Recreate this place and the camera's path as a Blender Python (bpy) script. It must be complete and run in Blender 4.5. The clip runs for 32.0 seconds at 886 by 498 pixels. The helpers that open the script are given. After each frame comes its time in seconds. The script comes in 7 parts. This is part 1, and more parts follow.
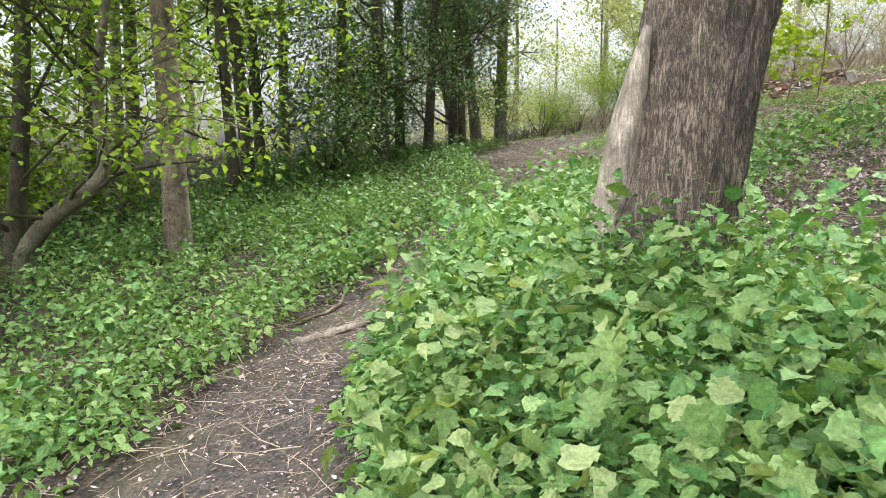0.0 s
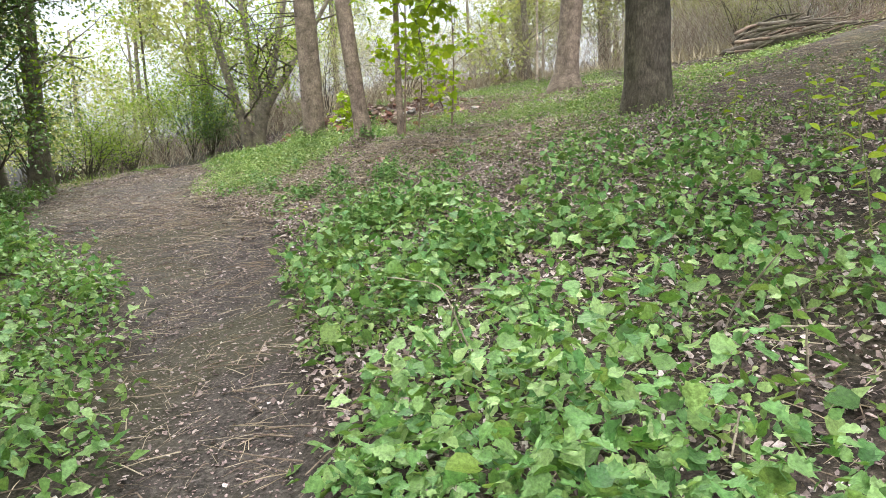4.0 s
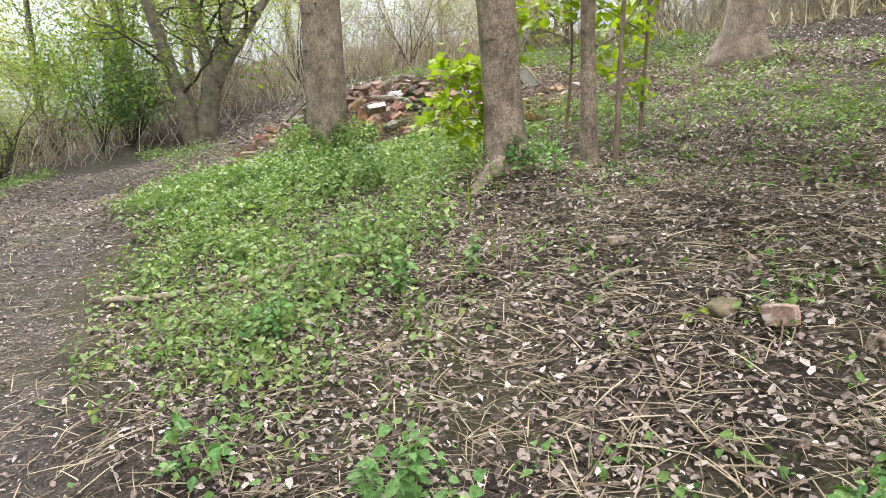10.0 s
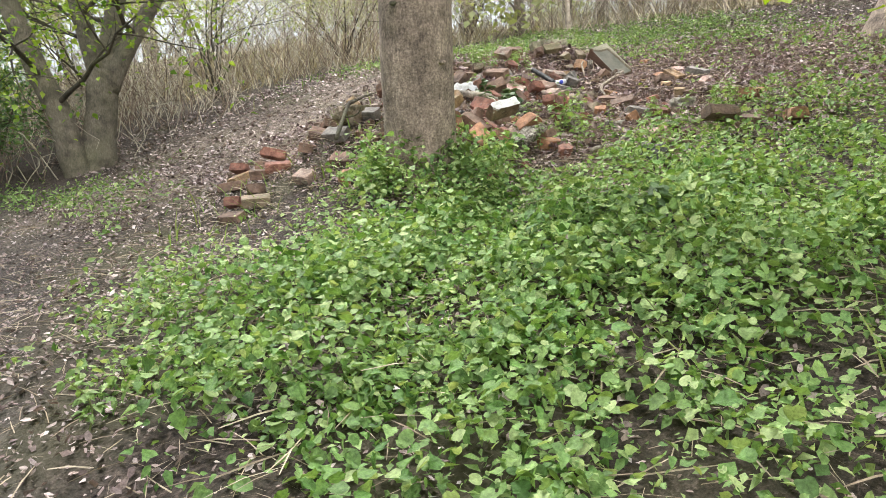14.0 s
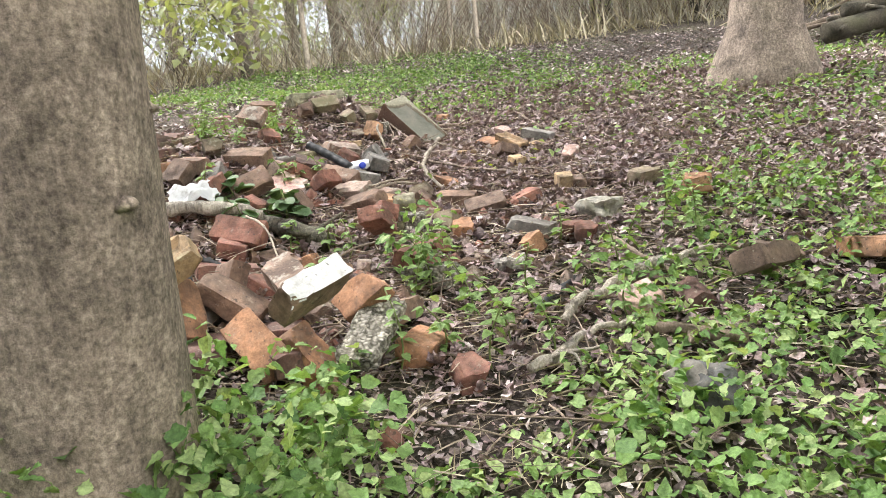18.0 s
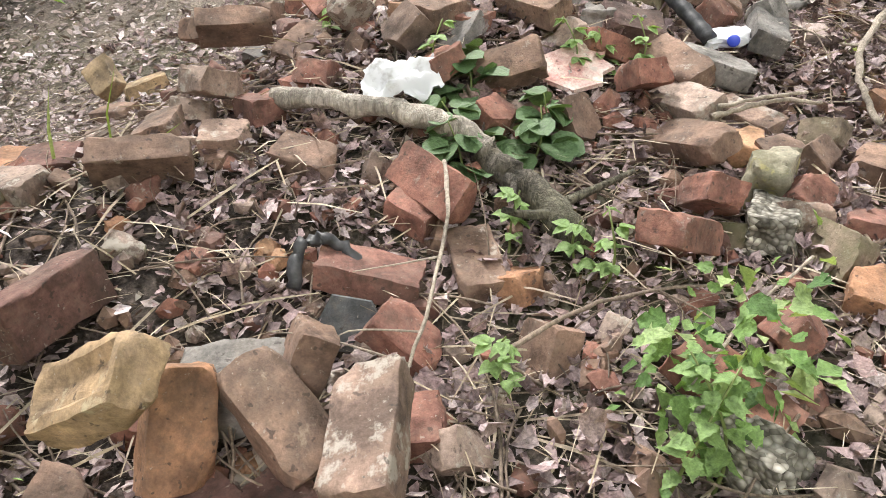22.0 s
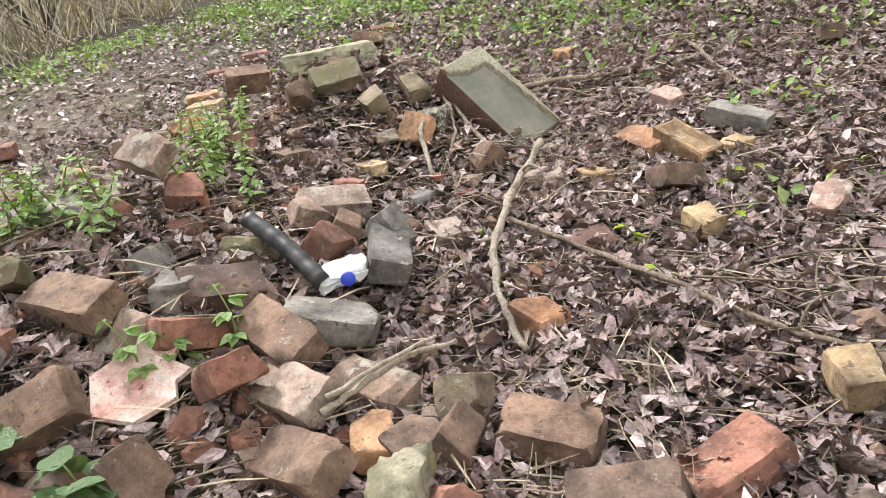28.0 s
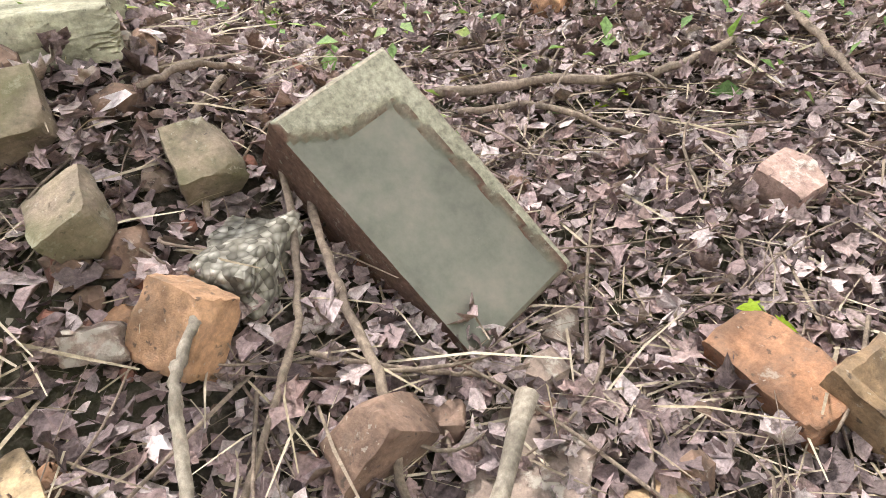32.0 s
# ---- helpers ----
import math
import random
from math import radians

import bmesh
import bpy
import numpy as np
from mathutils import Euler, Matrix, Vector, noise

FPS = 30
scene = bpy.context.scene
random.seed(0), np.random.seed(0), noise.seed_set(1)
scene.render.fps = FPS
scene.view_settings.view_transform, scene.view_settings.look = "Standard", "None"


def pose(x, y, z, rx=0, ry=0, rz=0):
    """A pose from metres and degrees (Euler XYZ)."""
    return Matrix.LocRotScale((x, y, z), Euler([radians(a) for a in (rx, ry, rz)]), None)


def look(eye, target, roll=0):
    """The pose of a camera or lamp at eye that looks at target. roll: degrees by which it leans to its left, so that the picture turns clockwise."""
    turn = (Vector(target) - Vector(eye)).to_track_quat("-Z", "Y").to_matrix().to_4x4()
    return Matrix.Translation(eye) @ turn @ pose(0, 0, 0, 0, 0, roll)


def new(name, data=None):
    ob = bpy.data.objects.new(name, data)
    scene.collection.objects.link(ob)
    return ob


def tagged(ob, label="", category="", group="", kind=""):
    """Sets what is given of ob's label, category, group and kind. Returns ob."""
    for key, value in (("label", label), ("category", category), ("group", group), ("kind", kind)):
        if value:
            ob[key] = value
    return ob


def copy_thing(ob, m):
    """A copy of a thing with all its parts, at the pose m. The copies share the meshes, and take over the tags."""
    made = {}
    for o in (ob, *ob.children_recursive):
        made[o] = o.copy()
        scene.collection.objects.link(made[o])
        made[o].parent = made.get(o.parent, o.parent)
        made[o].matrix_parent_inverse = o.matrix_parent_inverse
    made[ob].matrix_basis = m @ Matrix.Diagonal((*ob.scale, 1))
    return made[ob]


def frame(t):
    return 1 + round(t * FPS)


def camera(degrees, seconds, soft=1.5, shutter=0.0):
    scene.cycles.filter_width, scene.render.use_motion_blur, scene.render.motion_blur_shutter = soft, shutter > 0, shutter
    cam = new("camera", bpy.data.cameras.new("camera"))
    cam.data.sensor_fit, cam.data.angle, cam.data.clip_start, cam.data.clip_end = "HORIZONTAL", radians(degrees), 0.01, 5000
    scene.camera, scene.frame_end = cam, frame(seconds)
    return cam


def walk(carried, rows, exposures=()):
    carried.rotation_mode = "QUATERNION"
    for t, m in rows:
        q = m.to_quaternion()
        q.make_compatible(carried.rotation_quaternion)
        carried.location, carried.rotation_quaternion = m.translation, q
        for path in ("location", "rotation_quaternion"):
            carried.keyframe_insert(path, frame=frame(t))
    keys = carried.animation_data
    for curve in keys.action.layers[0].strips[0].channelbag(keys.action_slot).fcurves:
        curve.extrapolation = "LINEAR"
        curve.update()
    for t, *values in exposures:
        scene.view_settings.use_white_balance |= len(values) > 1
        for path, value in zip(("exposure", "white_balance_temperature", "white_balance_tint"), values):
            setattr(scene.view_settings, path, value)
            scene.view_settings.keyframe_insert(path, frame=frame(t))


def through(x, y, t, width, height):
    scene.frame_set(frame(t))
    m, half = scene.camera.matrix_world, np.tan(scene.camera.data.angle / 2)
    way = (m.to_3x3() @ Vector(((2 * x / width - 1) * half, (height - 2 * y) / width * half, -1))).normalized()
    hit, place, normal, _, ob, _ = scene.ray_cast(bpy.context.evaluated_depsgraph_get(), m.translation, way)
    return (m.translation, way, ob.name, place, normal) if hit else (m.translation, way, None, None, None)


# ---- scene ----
cam = camera(65.26, 32.0, soft=0.6)
PATH = [
    (0, 1.237, -7.196, -0.605, 81.56, 0.79, 15.88),
    (0.5, 0.875, -6.781, -0.596, 81.11, 2.12, 16.44),
    (1, 0.546, -6.365, -0.566, 81.02, 3.43, 15.88),
    (1.5, 0.258, -5.885, -0.530, 80.85, 4.53, 13.62),
    (2, 0.022, -5.385, -0.479, 80.61, 4.99, 8.24),
    (2.5, -0.111, -4.814, -0.442, 80.93, 4.81, 0.84),
    (3, -0.207, -4.256, -0.439, 81.27, 4.57, -7.09),
    (3.5, -0.226, -3.676, -0.403, 81.75, 3.96, -14.65),
    (4, -0.261, -3.091, -0.359, 82.58, 2.83, -21.90),
    (4.5, -0.241, -2.476, -0.348, 83.84, 2.51, -27.36),
    (6.5, 0.000, 0.000, 0.000, 82.56, 1.05, -31.57),
    (7, 0.089, 0.576, 0.054, 81.75, 0.23, -30.26),
    (7.5, 0.106, 1.131, 0.101, 80.84, 0.25, -29.86),
    (8, 0.172, 1.659, 0.125, 79.88, 1.21, -30.11),
    (8.5, 0.188, 2.170, 0.183, 79.41, 2.57, -30.17),
    (9, 0.213, 2.687, 0.226, 79.70, 2.87, -29.49),
    (9.5, 0.244, 3.242, 0.285, 79.71, 2.50, -28.50),
    (10, 0.228, 3.794, 0.349, 79.61, 2.22, -27.39),
    (10.5, 0.203, 4.340, 0.401, 79.89, 2.02, -26.50),
    (11, 0.147, 4.914, 0.441, 80.45, 2.02, -26.55),
    (11.5, 0.137, 5.479, 0.438, 80.85, 2.41, -27.83),
    (12, 0.074, 5.997, 0.450, 81.24, 2.44, -29.70),
    (12.5, 0.060, 6.585, 0.459, 81.45, 2.40, -31.58),
    (13, 0.011, 7.100, 0.468, 81.08, 2.87, -34.03),
    (13.5, -0.000, 7.596, 0.477, 80.21, 3.50, -37.04),
    (15.5, 0.329, 9.057, 0.588, 78.71, 6.48, -50.58),
    (16, 0.640, 9.347, 0.646, 79.21, 5.96, -54.25),
    (16.5, 0.994, 9.559, 0.729, 79.68, 5.24, -56.95),
    (17, 1.291, 9.773, 0.775, 80.32, 5.12, -59.49),
    (17.5, 1.572, 9.978, 0.838, 80.75, 5.78, -61.68),
    (18, 1.900, 10.142, 0.895, 80.04, 6.63, -62.67),
    (18.5, 2.166, 10.268, 0.941, 77.98, 6.50, -61.62),
    (19, 2.442, 10.416, 0.996, 74.90, 5.90, -57.75),
    (19.5, 2.622, 10.485, 1.030, 71.53, 5.53, -50.57),
    (20, 2.800, 10.502, 1.078, 68.55, 5.76, -40.36),
    (20.5, 2.952, 10.613, 1.075, 66.91, 4.83, -32.99),
    (21, 3.091, 10.769, 1.164, 65.25, 3.21, -30.17),
    (21.5, 3.194, 10.807, 1.176, 63.85, 2.02, -29.53),
    (22, 3.250, 10.855, 1.176, 62.40, 1.72, -29.49),
    (22.5, 3.241, 10.813, 1.165, 61.48, 2.23, -30.49),
    (23, 3.255, 10.775, 1.189, 62.03, 3.04, -33.18),
    (23.5, 3.289, 10.758, 1.202, 63.22, 3.61, -36.74),
    (24, 3.333, 10.740, 1.201, 64.51, 3.84, -40.22),
    (24.5, 3.360, 10.719, 1.215, 65.72, 3.91, -43.44),
    (26.5, 3.401, 10.724, 1.210, 69.36, 5.53, -49.90),
    (27, 3.559, 10.784, 1.242, 70.47, 7.89, -50.75),
    (27.5, 3.744, 10.864, 1.314, 71.33, 9.75, -51.37),
    (28, 4.013, 11.033, 1.317, 70.83, 9.96, -51.41),
    (28.5, 4.246, 11.158, 1.373, 68.36, 8.65, -50.29),
    (29, 4.529, 11.238, 1.398, 66.56, 7.89, -48.98),
    (29.5, 4.683, 11.370, 1.405, 65.42, 8.43, -49.46),
    (30, 4.814, 11.597, 1.392, 64.29, 8.91, -52.69),
    (30.5, 4.978, 11.713, 1.392, 62.96, 8.34, -56.00),
    (31, 5.223, 11.858, 1.449, 61.14, 6.86, -57.57),
    (31.5, 5.354, 11.955, 1.478, 59.41, 5.50, -57.69),
    (32, 5.485, 12.016, 1.440, 58.45, 4.55, -55.90),
]
walk(cam, [(t, pose(x, y, z, rx, ry, rz)) for t, x, y, z, rx, ry, rz in PATH],
     [(0, 2.05), (4, 2.06), (8, 2.18), (13, 2.14), (16, 2.17), (18, 2.28), (20, 2.2), (23, 2.2), (27, 2.1), (32, 2.12)])

# ---- light: bright overcast spring day ----
world = bpy.data.worlds.new("sky")
scene.world = world
world.use_nodes = True
wn = world.node_tree.nodes
sky = wn.new("ShaderNodeTexSky")
sky.sky_type = "NISHITA"
sky.sun_disc = False
sky.sun_elevation = radians(48)
sky.sun_rotation = radians(200)
sky.air_density, sky.dust_density, sky.ozone_density = 1.0, 4.0, 1.0
pale = wn.new("ShaderNodeHueSaturation")
pale.inputs["Saturation"].default_value = 0.35
world.node_tree.links.new(sky.outputs[0], pale.inputs["Color"])
world.node_tree.links.new(pale.outputs[0], wn["Background"].inputs[0])
wn["Background"].inputs[1].default_value = 0.085
sun_data = bpy.data.lights.new("sun", "SUN")
sun_data.energy = 1.5
sun_data.angle = radians(12)
sun_data.color = (1.0, 0.96, 0.9)
sun = new("sun", sun_data)
sun.matrix_world = look((0, 0, 0), (-0.15, -0.62, -0.77))
scene.view_settings.exposure = 2.12


# ---- terrain ----
def ground_z(x, y):
    """Height of the bare soil."""
    X, Y = 4 * np.tanh(x / 20), 3 * np.tanh((y - 4) / 24)
    z = -0.8141 + 0.5237 * X + 0.7327 * Y + 0.3755 * X * X - 0.1442 * X * Y - 0.1854 * Y * Y + 0.2621 * X * Y * Y - 0.3030 * X * X * Y
    z = z + 0.157 * np.exp(-((x - 4.6) ** 2 + (y - 12.6) ** 2) / 2.6)
    # the ridge of the rubble heap
    for cx, cy, up in ((3.0, 12.5, 0.3457), (3.7, 12.9, 0.0698), (4.4, 13.1, 0.3033), (5.1, 13.3, 0.1399), (5.9, 13.3, 0.2272)):
        z = z + up * np.exp(-((x - cx) ** 2 + (y - cy) ** 2) / 0.5)
    z = z + 0.2 * np.exp(-((x - 6.15) ** 2 + (y - 13.2) ** 2) / 0.15)
    # swells and hollows of the bank
    for cx, cy, r, up in ((3.7, 4.2, 1.7, 0.055), (3.0, 7.2, 1.0, 0.1), (0.35, 7.7, 1.1, -0.13), (8.3, 10.4, 0.8, 0.11), (6.2, 16.5, 1.4, 0.22), (1.7, 16.7, 1.6, -0.15), (2.0, 9.5, 1.0, 0.05),
                          (-0.35, 2.0, 1.2, -0.12), (4.9, 10.0, 0.8, 0.03), (0.8, 12.8, 1.1, -0.12), (-0.3, -4.3, 0.8, 0.06), (2.5, 0.9, 1.4, 0.03), (0.3, 5.4, 0.9, -0.08), (2.7, 7.7, 0.4, 0.09), (2.75, 11.5, 0.35, 0.08)):
        z = z + up * np.exp(-((x - cx) ** 2 + (y - cy) ** 2) / (2 * r * r))
    # the bank levels out under the brush pile
    z = z - 0.5 / (1 + np.exp(-np.clip((x - 10.6) * 1.9, -30, 30))) * np.exp(-((y - 8.5) / 4.5) ** 2)
    return z + 0.06 * np.log1p(np.exp(np.clip(x + y - 19, -30, 30)))


def gz(x, y):
    return float(ground_z(np.float64(x), np.float64(y)))


# ---- tools ----


def vnoise(x, y, scale, seed=0):
    """Smooth value noise in 0..1, for arrays."""
    x, y = np.asarray(x, float) / scale, np.asarray(y, float) / scale
    i, j = np.floor(x).astype(np.int64), np.floor(y).astype(np.int64)
    u, v = x - i, y - j
    u, v = u * u * (3 - 2 * u), v * v * (3 - 2 * v)

    def h(a, b):
        n = (a * 374761393 + b * 668265263 + seed * 1442695041) & 0x7FFFFFFF
        n = ((n ^ (n >> 13)) * 1274126177) & 0x7FFFFFFF
        return ((n ^ (n >> 16)) & 0xFFFF) / 65535.0

    return (h(i, j) * (1 - u) + h(i + 1, j) * u) * (1 - v) + (h(i, j + 1) * (1 - u) + h(i + 1, j + 1) * u) * v


def fractal(x, y, scale, seed=0):
    return 0.55 * vnoise(x, y, scale, seed) + 0.3 * vnoise(x, y, scale / 2.1, seed + 1) + 0.15 * vnoise(x, y, scale / 4.3, seed + 2)


def mesh_of(name, verts, faces, mat, smooth=True):
    me = bpy.data.meshes.new(name)
    me.from_pydata(np.asarray(verts, float).tolist(), [], faces)
    if smooth:
        me.shade_smooth()
    if mat:
        me.materials.append(mat)
    return me


def thing(name, m, label, category, group="", kind=""):
    ob = new(name)
    ob.empty_display_size = 0.1
    ob.matrix_world = m
    return tagged(ob, label, category, group, kind)


def part(name, data, parent, label="", m=None):
    """Links a mesh as one object under a thing or a part."""
    ob = new(name, data)
    ob.parent = parent
    if m is not None:
        ob.matrix_basis = m
    return tagged(ob, label)


def tube(points, radii, sides=10, rough=0.0, seed=0, caps=True, ridges=0, ridge=0.0):
    """Verts and faces of a round bar along points, with uneven skin."""
    P = np.asarray(points, float)
    Rr = np.broadcast_to(np.asarray(radii, float), (len(P),))
    T = np.gradient(P, axis=0)
    T /= np.linalg.norm(T, axis=1)[:, None] + 1e-9
    ref = np.array([1.0, 0.02, 0.03]) if abs(T[:, 0]).mean() < 0.7 else np.array([0.03, 1.0, 0.02])
    U = np.cross(T, ref)
    U /= np.linalg.norm(U, axis=1)[:, None]
    V = np.cross(T, U)
    a = np.linspace(0, 2 * np.pi, sides, endpoint=False)
    k = np.arange(len(P))
    r = Rr[:, None] * np.ones(sides)
    if rough:
        r = r * (1 + rough * (2 * fractal(a[None, :] * 3 + 0 * k[:, None], k[:, None] * 0.6 + 0 * a, 1.3, seed) - 1))
    if ridges:
        tw = a[None, :] * ridges / (2 * np.pi)
        wob = fractal(tw * 1.0, k[:, None] * 0.22 + 0 * tw, 1.0, seed + 9)
        r = r + ridge * (np.abs(((tw + 2.2 * wob) % 1.0) * 2 - 1) - 0.5)
    ring = P[:, None] + r[..., None] * (np.cos(a)[None, :, None] * U[:, None] + np.sin(a)[None, :, None] * V[:, None])
    verts = ring.reshape(-1, 3)
    n = sides
    faces = [(i * n + j, i * n + (j + 1) % n, (i + 1) * n + (j + 1) % n, (i + 1) * n + j) for i in range(len(P) - 1) for j in range(n)]
    if caps:
        faces += [tuple(range(n))[::-1], tuple((len(P) - 1) * n + j for j in range(n))]
    return verts, faces


def joined(chunks):
    """One list of verts and faces from several."""
    V, F, n = [], [], 0
    for v, f in chunks:
        V.append(v)
        F += [tuple(i + n for i in q) for q in f]
        n += len(v)
    return np.concatenate(V), F


def curve_points(a, b, bend, n=10, seed=0, wob=0.0):
    """Points from a to b, bowed by the vector bend, with wobble."""
    a, b, bend = (np.asarray(v, float) for v in (a, b, bend))
    s = np.linspace(0, 1, n)[:, None]
    P = a + (b - a) * s + bend * np.sin(np.pi * s)
    if wob:
        g = np.random.default_rng(seed)
        w = np.cumsum(g.normal(0, wob, (n, 3)), axis=0)
        P = P + w - w[0] - (w[-1] - w[0]) * s
    return P


# leaf outlines: x along the leaf, y across, z fold; with their faces
def leaf_shape(kind):
    if kind == "simple":
        return np.array([(0, 0, 0), (0.42, 0.3, 0.08), (1, 0, -0.12), (0.42, -0.3, 0.08)], float), np.array([(0, 2, 1), (0, 3, 2)])
    if kind == "chip":
        return np.array([(0, 0.05, 0), (0.3, 0.27, 0.06), (0.9, 0.2, -0.04), (1, -0.12, 0.03), (0.45, -0.3, 0.08)], float), np.array([(0, 2, 1), (0, 3, 2), (0, 4, 3)])
    if kind == "straw":
        return np.array([(0, -0.011, 0), (0, 0.011, 0), (0.5, 0.012, 0.05), (0.5, -0.012, 0.05), (1, 0.006, 0), (1, -0.006, 0)], float), np.array([(0, 3, 2), (0, 2, 1), (3, 5, 4), (3, 4, 2)])
    if kind == "oval":
        o = [(0, 0), (0.2, 0.3), (0.6, 0.27), (1, 0)]
    elif kind == "ovate":
        o = [(0, 0), (0.12, 0.22), (0.35, 0.34), (0.62, 0.27), (0.84, 0.12), (1, 0)]
    elif kind == "round":
        o = [(0, 0), (-0.08, 0.26), (0.14, 0.48), (0.5, 0.5), (0.82, 0.34), (0.95, 0)]
    elif kind == "nettle":
        o = [(0, 0), (0.02, 0.24), (0.16, 0.3), (0.22, 0.4), (0.36, 0.33), (0.44, 0.38), (0.58, 0.24), (0.66, 0.26), (0.8, 0.1), (1, 0)]
    elif kind == "maple":
        o = [(0, 0), (-0.1, 0.2), (0.12, 0.3), (0.1, 0.55), (0.3, 0.4), (0.55, 0.62), (0.58, 0.32), (0.72, 0.28), (1, 0)]
    elif kind == "curled":
        o = [(0, 0), (-0.12, 0.24), (0.08, 0.3), (0.14, 0.5), (0.3, 0.38), (0.52, 0.55), (0.6, 0.34), (0.78, 0.26), (0.95, 0)]
    elif kind == "blade":
        o = [(0, 0), (0.02, 0.022), (0.5, 0.02), (1, 0)]
    V = [(x, y, 0.25 * y + (-0.18 * x * x if kind != "blade" else -0.35 * x * x)) for x, y in o]
    n = len(V)
    left = [(x, -y, z) for x, y, z in V[1:-1]]
    mid = [(0.42, 0, -0.05)] if kind != "blade" else [(0.5, 0, -0.09)]
    V = V + left + mid
    m = len(V) - 1
    up = list(range(n))
    dn = [0] + [n + i for i in range(len(left))] + [n - 1]
    F = []
    for ring, flip in ((up, 0), (dn, 1)):
        for i in range(len(ring) - 1):
            F.append((m, ring[i + 1], ring[i]) if flip == 0 else (m, ring[i], ring[i + 1]))
    return np.array(V), np.array(F)


SHAPES = {k: leaf_shape(k) for k in ("simple", "chip", "straw", "oval", "ovate", "round", "nettle", "maple", "curled", "blade")}


def scatter(name, shape, pos, yaw, pitch, roll, size, mat, curl=None, crumple=0.0):
    """Many leaves as one mesh: pitch lifts the tip, roll turns about the midrib."""
    V, F = SHAPES[shape]
    n = len(pos)
    size = np.broadcast_to(size, (n,))
    v = np.broadcast_to(V, (n, *V.shape)).copy()
    if curl is not None:
        v[:, :, 2] += curl[:, None] * (np.abs(V[:, 1])[None] * 1.2 + (V[:, 0][None] - 0.4) ** 2)
    if crumple:
        v += np.random.default_rng(n).normal(0, crumple, v.shape)
    v *= size[:, None, None]
    c, s = np.cos(roll)[:, None], np.sin(roll)[:, None]
    y, z = v[..., 1] * c - v[..., 2] * s, v[..., 1] * s + v[..., 2] * c
    c, s = np.cos(pitch)[:, None], np.sin(pitch)[:, None]
    x, z = v[..., 0] * c - z * s, v[..., 0] * s + z * c
    c, s = np.cos(yaw)[:, None], np.sin(yaw)[:, None]
    x, y = x * c - y * s, x * s + y * c
    co = np.stack([x, y, z], -1) + np.asarray(pos)[:, None]
    idx = (F[None] + (np.arange(n) * len(V))[:, None, None]).reshape(-1, 3)
    me = bpy.data.meshes.new(name)
    me.vertices.add(n * len(V))
    me.vertices.foreach_set("co", co.reshape(-1).astype(np.float32))
    me.loops.add(idx.size)
    me.loops.foreach_set("vertex_index", idx.reshape(-1).astype(np.int32))
    me.polygons.add(len(idx))
    me.polygons.foreach_set("loop_start", (np.arange(len(idx)) * 3).astype(np.int32))
    me.update(calc_edges=True)
    me.shade_smooth()
    me.materials.append(mat)
    return me


# ---- materials ----
def material(name):
    m = bpy.data.materials.new(name)
    m.use_nodes = True
    return m, m.node_tree.nodes, m.node_tree.links, m.node_tree.nodes["Principled BSDF"]


def ramp(nodes, stops):
    r = nodes.new("ShaderNodeValToRGB")
    e = r.color_ramp.elements
    stops = stops if len(stops) > 1 else [(0.0, stops[0][1]), (1.0, stops[0][1])]
    while len(e) < len(stops):
        e.new(0.5)
    for k, (p, c) in zip(e, stops):
        k.position, k.color = p, (*c, 1)
    return r


def noise_node(nodes, links, scale, detail=4.0, vec=None, rough=0.6):
    n = nodes.new("ShaderNodeTexNoise")
    n.inputs["Scale"].default_value, n.inputs["Detail"].default_value, n.inputs["Roughness"].default_value = scale, detail, rough
    if vec is not None:
        links.new(vec, n.inputs["Vector"])
    return n


def position(nodes):
    return nodes.new("ShaderNodeNewGeometry").outputs["Position"]


def object_vec(nodes):
    return nodes.new("ShaderNodeTexCoord").outputs["Object"]


def bump(nodes, links, height, bsdf, strength=0.5, distance=0.01):
    b = nodes.new("ShaderNodeBump")
    b.inputs["Strength"].default_value, b.inputs["Distance"].default_value = strength, distance
    links.new(height, b.inputs["Height"])
    links.new(b.outputs[0], bsdf.inputs["Normal"])
    return b


def mixed(nodes, links, fac, a, b, mode="MIX"):
    n = nodes.new("ShaderNodeMix")
    n.data_type, n.blend_type = "RGBA", mode
    for sock, v in ((n.inputs["Factor"], fac), (n.inputs["A"], a), (n.inputs["B"], b)):
        if isinstance(v, (int, float)):
            sock.default_value = v
        elif isinstance(v, tuple):
            sock.default_value = (*v, 1)
        else:
            links.new(v, sock)
    return n.outputs["Result"]


def contrast(nodes, links, value, lo=0.3, hi=0.7):
    """Stretches a noise to the full range from dark to light."""
    m = nodes.new("ShaderNodeMapRange")
    m.inputs["From Min"].default_value, m.inputs["From Max"].default_value = lo, hi
    links.new(value, m.inputs["Value"])
    return m.outputs[0]


